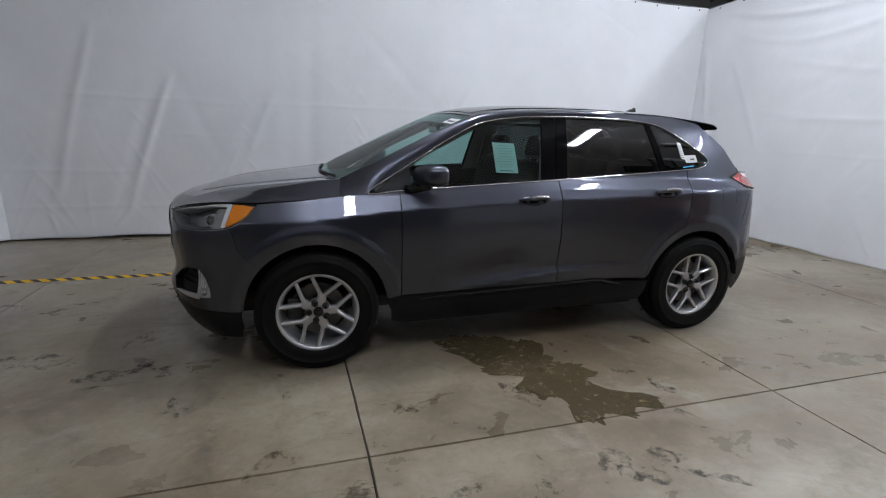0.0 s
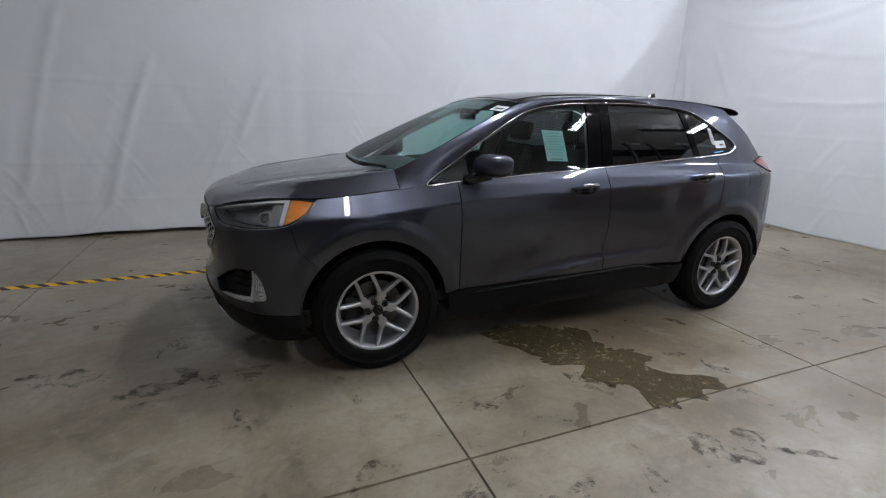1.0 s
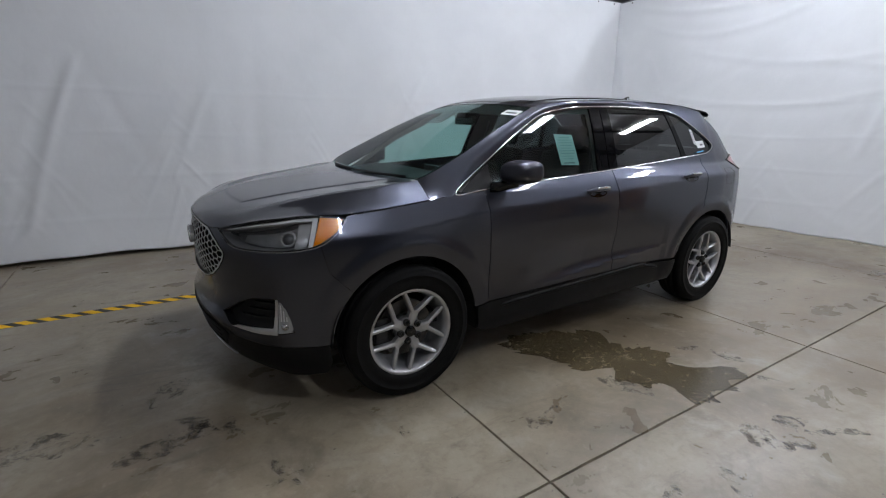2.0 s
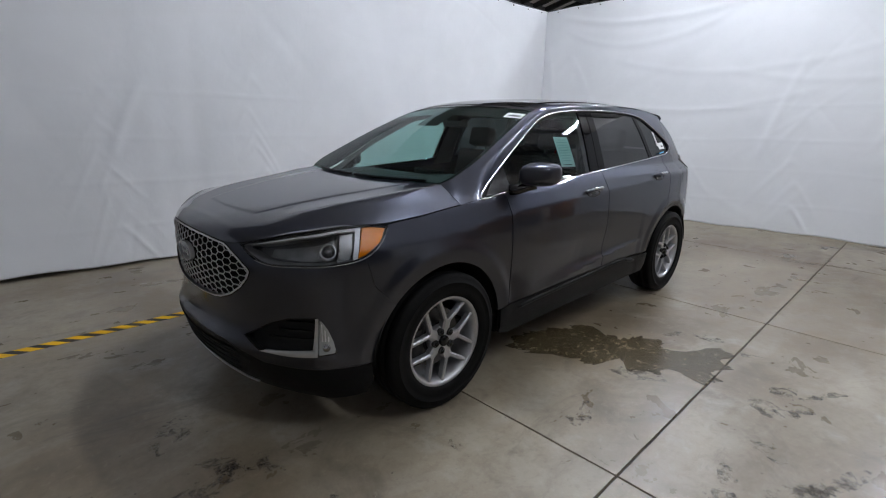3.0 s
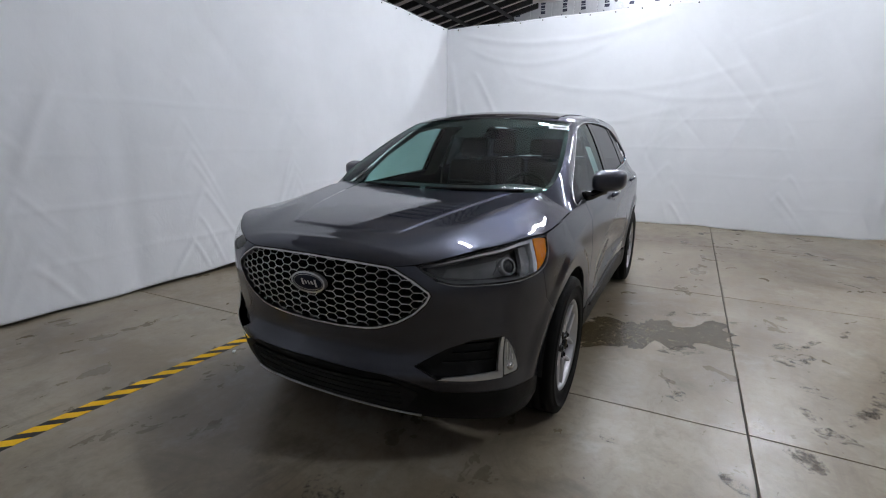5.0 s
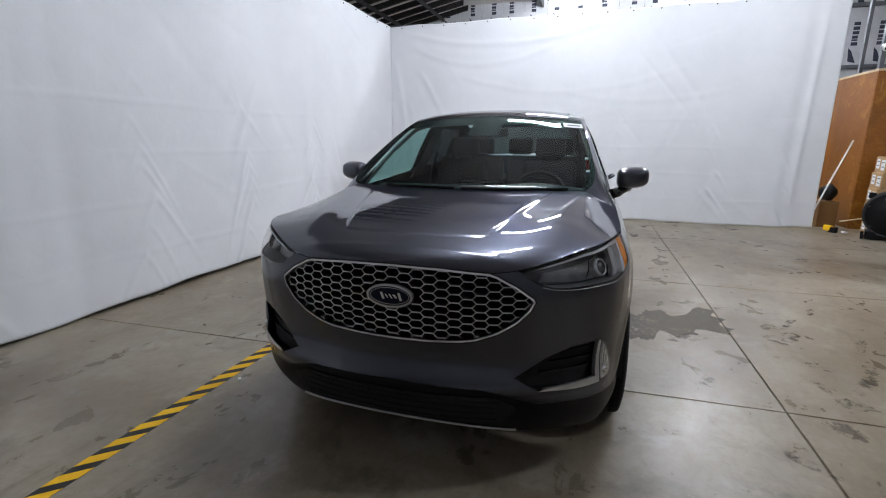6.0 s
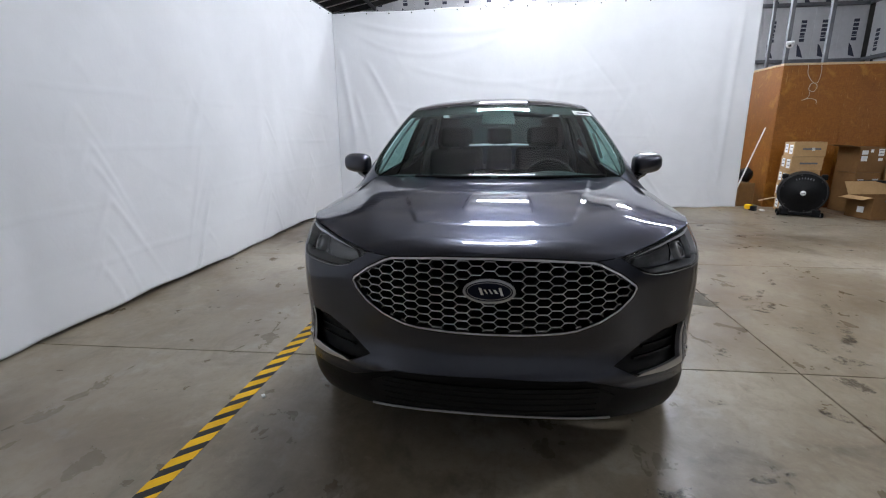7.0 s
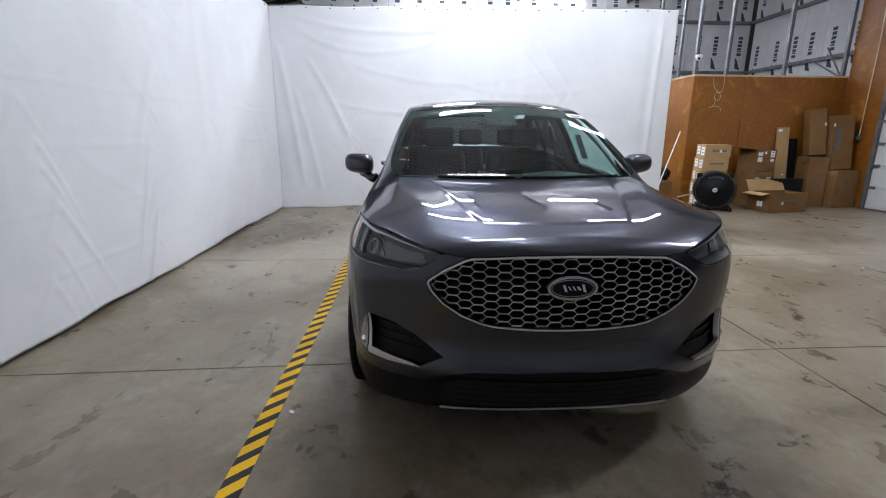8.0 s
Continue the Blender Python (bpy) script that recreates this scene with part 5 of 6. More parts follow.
# roof cross seam and fin
fin = bmesh.new()
for x, h, w in ((2.72, 0.0, 0.02), (2.76, 0.016, 0.022), (2.80, 0.038, 0.016), (2.835, 0.052, 0.008), (2.85, 0.05, 0.005), (2.86, 0.0, 0.012)):
    ring = [fin.verts.new((x, -w, 1.685)), fin.verts.new((x, -w * 0.5, 1.70 + h * 0.9)), fin.verts.new((x, w * 0.5, 1.70 + h * 0.9)), fin.verts.new((x, w, 1.685))]
fin.verts.ensure_lookup_table()
for k in range(5):
    for a, b in ((0, 1), (1, 2), (2, 3)):
        fin.faces.new((fin.verts[4 * k + a], fin.verts[4 * k + b], fin.verts[4 * k + 4 + b], fin.verts[4 * k + 4 + a]))
part("roof_fin", fin, GLOSS_BLACK, car, "small black aerial fin", True)
# tail: spoiler, rear glass, tailgate
rows = []
for x, dz, w in ((2.98, 0.0, 0.60), (3.06, 0.004, 0.60), (3.14, 0.000, 0.60), (3.195, -0.012, 0.592), (3.205, -0.022, 0.59), (3.195, -0.036, 0.585), (3.10, -0.05, 0.57), (3.0, -0.05, 0.56)):
    v = np.linspace(-1, 1, 21)
    rows.append(np.stack([x - 0.0 * v + 0.05 * (1 - v ** 2), w * v, 1.622 + dz - 0.10 * (x - 2.98) + 0.045 * (1 - np.abs(v) ** 2.4)], 1))
face_up(grid_mesh("spoiler", rows, PAINT, car), (0, 0, 1))
rg_rows = []
for u in np.linspace(0, 1, 8):
    v = np.linspace(-1, 1, 15)
    rg_rows.append(np.stack([3.06 + 0.33 * u + 0.07 * (1 - v ** 2), (0.46 + 0.10 * u) * v, 1.585 - 0.315 * u + 0.03 * (1 - v ** 2)], 1))
face_up(grid_mesh("rear_glass", rg_rows, REAR_GLASS, car), (1, 0, 0.5))
tg = []
for u in np.linspace(0, 1, 8):
    v = np.linspace(-1, 1, 21)
    tg.append(np.stack([3.40 + 0.12 * u ** 0.7 + 0.20 * (1 - v ** 2), (0.66 + 0.05 * u) * v, 1.27 - 0.32 * u + 0 * v], 1))
face_up(grid_mesh("tailgate", tg, PAINT, car), (1, 0, 0.2))
for side in (-1, 1):
    rows = []
    for u in np.linspace(0, 1, 8):
        a = np.array([3.06 + 0.33 * u, side * (0.46 + 0.10 * u), 1.585 - 0.315 * u])
        b = body(np.array(S(2.95 + 0.39 * u)), np.array(1.60 - 0.35 * u))
        b = np.array([b[0], side * b[1], b[2]])
        rows.append([a * (1 - t) + b * t + np.array([0, side * 0.006, 0.004]) * math.sin(math.pi * t) for t in np.linspace(0, 1, 6)])
    face_up(grid_mesh("rear_pillar", rows, GLOSS_BLACK, car, "gloss black fin beside the rear glass"), (1, side, 0))

liner = across([q for q in RF if q[0] < 2.5], 17, lambda u: 0.06 * (1 - u), lambda u: 0.0, 2.4, 0.97)
face_up(grid_mesh("headliner", [r - np.array([0, 0, 0.022]) for r in liner], LINER, car, "pale grey headliner"), (0, 0, -1))
rows = []
for x, z in ((0.20, 1.115), (0.34, 1.135), (0.52, 1.150), (0.68, 1.142), (0.76, 1.10), (0.80, 1.0), (0.80, 0.75)):
    y = np.linspace(-0.70, 0.70, 25)
    rows.append(np.stack([x + 0 * y, y, z + 0.03 * np.exp(-((y + 0.38) / 0.2) ** 2) * (x > 0.4) * (x < 0.79)], 1))
face_up(grid_mesh("dashboard", rows, DASH, car, "black dashboard"), (0, 0, 1))
part("screen", box_bm((0.70, -0.16, 1.02), (0.715, 0.16, 1.18), 0.006), GLOSS_BLACK, car, "dark upright touch screen")
wheel_m = Matrix.Translation((0.86, -0.38, 1.06)) @ Matrix.Rotation(radians(-64), 4, "Y")
ring = tube([(0.185 * math.cos(a), 0.185 * math.sin(a), 0) for a in np.linspace(0, 2 * math.pi, 36, endpoint=False)], 0.015, 8, True)
ring.transform(wheel_m)
sw = part("steering_wheel", ring, DASH, car, "black steering wheel", True)
hubb = box_bm((-0.07, -0.08, -0.03), (0.07, 0.08, 0.01), 0.02, 2, wheel_m)
add_box(hubb, (-0.02, -0.175, -0.012), (0.02, 0.175, 0.004), 0.005, wheel_m)
part("spokes", hubb, DASH, sw)
rv = box_bm((0.955, -0.125, 1.475), (0.985, 0.125, 1.54), 0.012)
part("inner_mirror", rv, GLOSS_BLACK, car, "rear-view mirror")
part("camera_pod", box_bm((0.93, -0.06, 1.52), (1.05, 0.06, 1.60), 0.015), BLACK_PLASTIC, car)


def seat(x, y, width, rake=14.0):
    s = new("seat")
    s.parent = car
    s.location = (x, y, 0)
    cush = box_bm((-0.28, -width / 2, 0.50), (0.26, width / 2, 0.70), 0.06, 3)
    part("cushion", cush, INTERIOR, s, "", True)
    m = Matrix.Translation((0.24, 0, 0.66)) @ Matrix.Rotation(radians(rake), 4, "Y")
    back = box_bm((-0.06, -width / 2, 0.0), (0.07, width / 2, 0.64), 0.055, 3)
    for v in back.verts:
        k = max(0.0, v.co.z / 0.64)
        v.co.y *= 1 - 0.14 * k
    back.transform(m)
    part("backrest", back, INTERIOR, s, "charcoal cloth backrest", True)
    hr = box_bm((-0.05, -0.13, 0.67), (0.05, 0.13, 0.84), 0.045, 3)
    hr.transform(m)
    part("headrest", hr, INTERIOR, s, "", True)
    for yy in (-0.06, 0.06):
        part("headrest_post", tube([m @ Vector((0, yy, 0.60)), m @ Vector((0, yy, 0.70))], 0.007, 6), CHROME, s)


for y in (-0.385, 0.385):
    seat(1.28, y, 0.52)
for y in (-0.42, 0.42):
    seat(2.16, y, 0.56)
seat(2.18, 0.0, 0.30)
part("centre_console", box_bm((0.75, -0.11, 0.40), (1.55, 0.11, 0.78), 0.03), DASH, car)
part("cabin_floor", box_bm((0.1, -0.85, 0.36), (3.4, 0.85, 0.43)), INTERIOR, car)
part("cargo_cover", box_bm((2.5, -0.75, 1.02), (3.35, 0.75, 1.05), 0.01), INTERIOR, car)
for side in (-1, 1):
    for nm, poly in (("door_card", [(S(0.53), 1.11), (S(1.63), 1.175), (S(1.63), 0.46), (S(0.53), 0.46)]), ("door_card", [(S(1.65), 1.175), (S(2.72), 1.245), (S(2.6), 0.9), (S(2.35), 0.46), (S(1.65), 0.46)])):
        panel(nm, mirrored(poly, side), DASH, car, 0.08, out=-0.07, gap=0, flange=0)
    panel("rail_lining", mirrored([(S(0.40), 1.125), (S(0.72), 1.346), (S(1.1), 1.54), (S(1.35), 1.58), (S(2.4), 1.588), (S(2.4), 1.66), (S(1.35), 1.65), (S(1.05), 1.58), (S(0.70), 1.378), (S(0.36), 1.15)], side), LINER, car, 0.05, out=-0.045, gap=0, flange=0)
    panel("pillar_lining", mirrored([(S(1.50), 1.14), (S(1.75), 1.155), (S(1.79), 1.59), (S(1.57), 1.58)], side), LINER, car, 0.06, out=-0.05, gap=0, flange=0)
    part("belt", tube([(1.66, side * 0.60, 1.50), (1.62, side * 0.68, 1.2), (1.55, side * 0.74, 0.6)], 0.012, 6), DASH, car)
    panel("cargo_lining", mirrored([(S(2.3), 1.22), (S(2.5), 1.25), (S(2.9), 1.29), (S(3.2), 1.30), (S(3.3), 1.2), (S(3.3), 0.9), (S(2.3), 0.9)], side), DASH, car, 0.08, out=-0.06, gap=0, flange=0)
    # firewall side and inner fender hide the engine bay
    panel("inner_fender", mirrored([(1.28, 1.02), (1.75, 1.06), (S(0.5), 1.09), (S(0.5), 0.46), (S(0.47), 0.44)] + arch(0, 0.445, 8, 138, 16) + [(1.16, 0.78), (1.13, 0.91), (1.22, 0.965)], side), INNER_BLACK, car, 0.06, out=-0.03, gap=0, flange=0)
    panel("sill_lining", mirrored([(S(0.45), 0.45), (S(2.42), 0.47), (S(2.40), 0.28), (S(0.5), 0.25)], side), INNER_BLACK, car, 0.08, out=-0.03, gap=0, flange=0)


# ---- hazard tape on the floor ----
def tape():
    y0, y1, x0, x1, per = 5.082, 5.178, -6.0, 3.6, 0.136
    t = tagged(new("hazard_tape"), "yellow and black striped hazard tape stuck along the concrete floor", "floor tape")
    part("backing", box_bm((x0, y0, 0.0), (x1, y1, 0.0012)), TAPE_BLACK, t)
    me = bpy.data.meshes.new("stripe")
    w = 0.55 * per
    me.from_pydata([(0, y1, 0.0016), (w, y1, 0.0016), (w + 0.09, y0, 0.0016), (0.09, y0, 0.0016), (0, y1, 0.0008), (w, y1, 0.0008), (w + 0.09, y0, 0.0008), (0.09, y0, 0.0008)], [],
                   [(3, 2, 1, 0), (0, 1, 5, 4), (1, 2, 6, 5), (2, 3, 7, 6), (3, 0, 4, 7)])
    me.materials.append(YELLOW)
    for k in range(int((x1 - x0 - 0.2) / per)):
        s = new("stripe", me)
        s.parent = t
        s.location.x = x0 + 0.03 + k * per


tape()


# ---- damp patches, drips and scuffs ----
def damp_mat(name, colour, rough, cover=1.0):
    m, t, s = node_mat(name, rough, 0, colour)
    n = noise_at(t, 5, 7, 0.7, "World", distort=0.8)
    t.links.new(ramp(t, n, [(0.3, tuple(c * 0.75 for c in colour)), (0.7, tuple(c * 1.35 for c in colour))]), s.inputs["Base Color"])
    fine = noise_at(t, 22, 6, 0.75, "World", distort=0.5)
    if cover > 0.9:
        a = ramp(t, mix(t, 0.35, fine, n), [(0.545, (0.84, 0.84, 0.84)), (0.60, (0.1, 0.1, 0.1))])
    else:
        broad = noise_at(t, 9, 4, 0.6, "World", distort=1.0)
        a = ramp(t, mix(t, 0.5, fine, broad), [(0.42, (cover + 0.2, cover + 0.2, cover + 0.2)), (0.52, (0, 0, 0))])
    t.links.new(a, s.inputs["Alpha"])
    bump(t, s, noise_at(t, 35, 6, 0.7, "World"), 0.06, 0.004)
    return m


WET = damp_mat("wet_concrete", (0.085, 0.064, 0.033), 0.16, 0.97)
DAMP = damp_mat("damp_concrete", (0.088, 0.064, 0.036), 0.5, 0.5)
FILM = damp_mat("water_film", (0.16, 0.14, 0.11), 0.05, 0.5)
SCUFF = damp_mat("rubber_scuff", (0.07, 0.058, 0.045), 0.6, 0.45)


def patch(poly, material, seed, rough=0.02, label="", z=0.0011):
    """An irregular thin film on the floor."""
    rng = random.Random(seed)
    p = resample(smooth_poly(poly, 6), 0.014)
    c = p.mean(0)
    out = []
    for q in p:
        k = noise.noise((q[0] * 9, q[1] * 9, seed)) + 0.6 * noise.noise((q[0] * 24, q[1] * 24, seed + 3)) + 0.45 * noise.noise((q[0] * 60, q[1] * 60, seed + 5))
        d = q - c
        out.append(q + d / (np.linalg.norm(d) + 1e-6) * min(rough * 1.6, 0.45 * np.linalg.norm(d)) * k)
    co, tris, loops = fill(np.array(out), 0.09)
    faces = []
    for a, b, d in tris:
        pa, pb, pd = co[a], co[b], co[d]
        faces.append((a, b, d) if (pb[0] - pa[0]) * (pd[1] - pa[1]) - (pb[1] - pa[1]) * (pd[0] - pa[0]) > 0 else (a, d, b))
    ob = link_mesh("damp_patch", [(x, y, z) for x, y in co], faces, material)
    return tagged(ob, label, "stain", "marks on the floor")


def blob(x, y, a, b, turn, material, seed, label, rough=0.03):
    c, s = math.cos(radians(turn)), math.sin(radians(turn))
    return patch([(x + a * math.cos(k) * c - b * math.sin(k) * s, y + a * math.cos(k) * s + b * math.sin(k) * c) for k in np.linspace(0, 2 * math.pi, 9)[:-1]], material, seed, rough, label, 0.0009 + 0.00002 * (seed % 20))


patch([(0.92, 3.02), (1.2, 3.06), (1.64, 2.84), (1.60, 2.66), (1.66, 2.55), (1.78, 2.44), (1.80, 2.34), (1.74, 2.26), (1.78, 2.14), (1.95, 2.07), (1.97, 1.935), (1.55, 1.925), (1.40, 1.95), (1.44, 2.08), (1.34, 2.16), (1.24, 2.28), (1.30, 2.42), (1.14, 2.50), (1.06, 2.69)], WET, 7, 0.055,
      "dark wet patch of spilled water beside the car", 0.0014)
blob(1.22, 2.24, 0.16, 0.07, -60, DAMP, 11, "half-dry damp patch on the concrete")
blob(2.00, 2.33, 0.12, 0.035, -30, DAMP, 12, "half-dry damp patch on the concrete")
blob(2.12, 2.14, 0.05, 0.10, 10, DAMP, 13, "half-dry damp patch on the concrete")
blob(2.02, 1.86, 0.09, 0.03, -60, DAMP, 14, "half-dry damp patch on the concrete")
for k, (x, y, a, b, turn) in enumerate([(1.40, 1.60, 0.10, 0.075, 60), (1.44, 1.48, 0.05, 0.03, 20), (1.53, 1.44, 0.06, 0.03, -40), (1.66, 1.58, 0.11, 0.05, -30), (1.64, 1.48, 0.07, 0.03, -60), (1.75, 1.42, 0.06, 0.025, -40), (1.85, 1.36, 0.13, 0.025, -35),
                                         (0.98, 1.50, 0.08, 0.06, 40), (0.66, 1.58, 0.07, 0.04, 10), (0.76, 1.35, 0.13, 0.05, -40), (0.85, 1.28, 0.06, 0.04, 0), (0.49, 1.54, 0.12, 0.06, 70), (0.20, 1.67, 0.12, 0.07, 20),
                                         (0.60, 2.25, 0.13, 0.035, 25), (0.50, 2.26, 0.05, 0.03, 60), (-0.07, 2.55, 0.06, 0.035, 30), (-0.18, 1.97, 0.10, 0.04, 50), (1.0, 1.20, 0.16, 0.04, -20), (1.45, 1.05, 0.14, 0.03, -25), (2.2, 1.1, 0.16, 0.03, -15)]):
    blob(x, y, a, b, turn, DAMP, 20 + k, "dried wet shoe mark on the concrete", 0.035)
for k, (x, y, a, b, turn) in enumerate([(1.42, 1.52, 0.022, 0.07, 20), (1.50, 1.44, 0.018, 0.045, 35), (1.73, 1.42, 0.014, 0.03, 10), (1.24, 1.22, 0.012, 0.05, -20), (0.62, 1.56, 0.018, 0.02, 0)]):
    blob(x, y, a, b, turn, FILM, 90 + k, "small glistening film of water on the concrete", 0.02)
for k, (x, y, a, b, turn) in enumerate([(-1.60, 3.30, 0.22, 0.10, -15), (-1.05, 3.04, 0.26, 0.07, 10), (-0.62, 2.52, 0.16, 0.015, 5), (-1.08, 3.52, 0.15, 0.08, 40), (-0.67, 2.54, 0.03, 0.10, 20), (-0.91, 3.07, 0.20, 0.06, -50), (5.2, 2.0, 0.35, 0.03, -70), (5.6, 1.4, 0.10, 0.06, 0), (5.4, 1.2, 0.12, 0.03, 80),
                                         (4.4, 0.2, 0.18, 0.02, -80), (3.6, -0.6, 0.2, 0.02, 85), (3.9, -0.4, 0.08, 0.03, 85)]):
    blob(x, y, a, b, turn, SCUFF, 60 + k, "dark rubber scuff on the concrete", 0.04)

# ---- strand-board partition, insulated walls and framing ----
PX, PY, SY, PH = 7.2, -1.30, -4.6, 2.58
BACK_Y = -5.65


def partition():
    p = tagged(new("partition_wall"), "varnished strand-board partition, shoulder of a store room", "wall", kind="structure")
    for k in range(3):
        y1, y0 = PY - 1.11 * k, max(SY, PY - 1.11 * (k + 1))
        part("board", box_bm((PX, y0 + 0.002, 0.0), (PX + 0.02, y1 - 0.002, PH), 0.002), OSB, p)
    for k in range(3):
        part("board", box_bm((PX + 0.022 + 1.06 * k, PY - 0.02, 0.0), (PX + 1.078 + 1.06 * k, PY, PH), 0.002), OSB, p)
    part("plate", box_bm((PX - 0.01, SY, PH + 0.001), (PX + 0.10, PY + 0.01, PH + 0.035), 0.003), PALE_WOOD, p)
    part("plate", box_bm((PX + 0.11, PY - 0.10, PH + 0.001), (X1, PY + 0.01, PH + 0.035), 0.003), PALE_WOOD, p)
    s = tagged(new("side_wall"), "tall strand-board wall in warm orange brown", "wall", kind="structure")
    for k in range(2):
        part("board", box_bm((6.36 + 0.42 * k + 0.002, SY - 0.02, 0.0), (6.36 + 0.42 * (k + 1), SY, TOP), 0.002), OSB, s)


partition()


def insulated_wall(name, along, a0, a1, fixed, facing, z0, label):
    """Foil-faced foam boards with printed marks, behind steel girts."""
    w = tagged(new(name), label, "wall", kind="structure")
    n = int(round(abs(a1 - a0) / 0.62))
    step = (a1 - a0) / n
    rng = random.Random(int(fixed * 10))

    def put(lo, hi, out0, out1, bev=0.0):
        f0, f1 = sorted((fixed + facing * out0, fixed + facing * out1))
        return box_bm((f0, lo[0], lo[1]), (f1, hi[0], hi[1]), bev) if along == "y" else box_bm((lo[0], f0, lo[1]), (hi[0], f1, hi[1]), bev)

    for k in range(n):
        lo, hi = sorted((a0 + step * k, a0 + step * (k + 1)))
        b = part("foam_board", put((lo + 0.004, z0), (hi - 0.004, TOP), 0.0, 0.03, 0.002), FOAM, w)
        c, flip = (lo + hi) / 2, 1 if rng.random() < 0.6 else -1
        for base in (3.73 if along == "y" else 3.4, 5.0):
            z = base
            for h in (0.105, 0.05, 0.095, 0.10, 0.105, 0.10):
                part("print_mark", put((c + 0.06 * flip - 0.065 + 0.012 * (h < 0.1), z), (c + 0.06 * flip + 0.065, z + h * 0.74), 0.031, 0.032), NAVY, b)
                z += h
            tri = bmesh.new()
            f = fixed + facing * 0.0325
            pts = [(c + 0.06 * flip - 0.09, base - 0.40), (c + 0.06 * flip + 0.07, base - 0.36), (c + 0.06 * flip + 0.10, base - 0.05), (c + 0.06 * flip + 0.03, base - 0.12)]
            tri.faces.new([tri.verts.new((f, y, zz) if along == "y" else (y, f, zz)) for y, zz in pts])
            part("print_mark", tri, NAVY, b)
            for dz in (0.2, 0.34, 0.5):
                part("print_mark", put((c - 0.19 * flip - 0.02, base + dz - 0.3), (c - 0.19 * flip + 0.02, base + dz - 0.26), 0.031, 0.032), SATIN, b)
    for z in (3.24, 4.62):
        part("girt", put((min(a0, a1), z - 0.04), (max(a0, a1), z + 0.04), 0.04, 0.16, 0.004), STEEL_GREY, w)


insulated_wall("wall_insulated_far", "y", BACK_Y + 0.04, 9.5, X1 - 0.001, -1, 1.9, "silver foam insulation boards with navy print between steel girts")
insulated_wall("wall_insulated_side", "x", 7.24, X1 - 0.2, BACK_Y, 1, 2.3, "silver foam insulation boards with navy print between steel girts")


def framing():
    f = tagged(new("stud_frame"), "galvanised steel studs standing on top of the strand-board partition", "steel frame", kind="structure")
    for y in (-1.33, -1.99, -3.22, -4.5):
        bm = bmesh.new()
        add_box(bm, (PX + 0.02, y - 0.03, PH + 0.036), (PX + 0.024, y + 0.03, TOP))
        add_box(bm, (PX + 0.02, y - 0.03, PH + 0.036), (PX + 0.09, y - 0.027, TOP))
        add_box(bm, (PX + 0.02, y + 0.027, PH + 0.036), (PX + 0.09, y + 0.03, TOP))
        part("stud", bm, STEEL_GREY, f)
    for x in (7.9, 8.9):
        part("stud", box_bm((x, PY - 0.08, PH + 0.036), (x + 0.06, PY - 0.03, TOP), 0.003), STEEL_GREY, f)
    for a, b in (((7.3, -4.5, 2.62), (7.75, -4.5, 3.25)), ((7.3, -4.46, 2.62), (8.1, -4.46, 3.05))):
        part("brace", tube([a, b], 0.018, 6), STEEL_GREY, f)


framing()


def roof_steel():
    """Dark rafters under the falling roof beyond the backdrop, and a few level purlins across them."""
    low = TOP - PITCH * (Y1 - EAVE_Y)
    for k in range(12):
        x = X1 - 0.08 - 0.55 * k
        bm = bmesh.new()
        ring = [(x + sx, y, z + dz) for y, z in ((EAVE_Y, TOP), (Y1, low)) for sx, dz in ((-0.03, -0.14), (0.03, -0.14), (0.03, -0.004), (-0.03, -0.004))]
        vs = [bm.verts.new(q) for q in ring]
        for q in ((0, 1, 2, 3), (7, 6, 5, 4), (0, 4, 5, 1), (1, 5, 6, 2), (2, 6, 7, 3), (3, 7, 4, 0)):
            bm.faces.new([vs[i] for i in q])
        tagged(part("roof_rafter", bm, DARK_METAL), "dark steel rafter under the falling roof beyond the backdrop", "steel beam", "roof steel", "structure")
    for y in (7.5, 8.6):
        z = TOP - PITCH * (y - EAVE_Y) - 0.15
        tagged(part("roof_purlin", box_bm((5.8, y - 0.03, z - 0.08), (X1 - 0.01, y + 0.03, z), 0.004), DARK_METAL), "dark steel purlin hung across the roof rafters", "steel beam", "roof steel", "structure")
    for k in range(5):
        y = 4.6 - 1.6 * k
        tagged(part("roof_purlin", box_bm((6.9, y - 0.03, TOP - 0.2), (X1 - 0.01, y + 0.03, TOP - 0.01), 0.005), DARK_METAL), "dark steel purlin under the level roof", "steel beam", "roof steel", "structure")


roof_steel()
tagged(part("curtain_rail", tube([(6.62, 6.95, 3.60), (-3.6, 6.95, 3.60)], 0.012, 6), STEEL_GREY), "thin grey rail that carries the backdrop", "rail")
tagged(part("curtain_rail", tube([(6.64, 6.93, 3.61), (6.88, -0.82, 3.62)], 0.012, 6), STEEL_GREY), "thin grey rail that carries the backdrop", "rail")


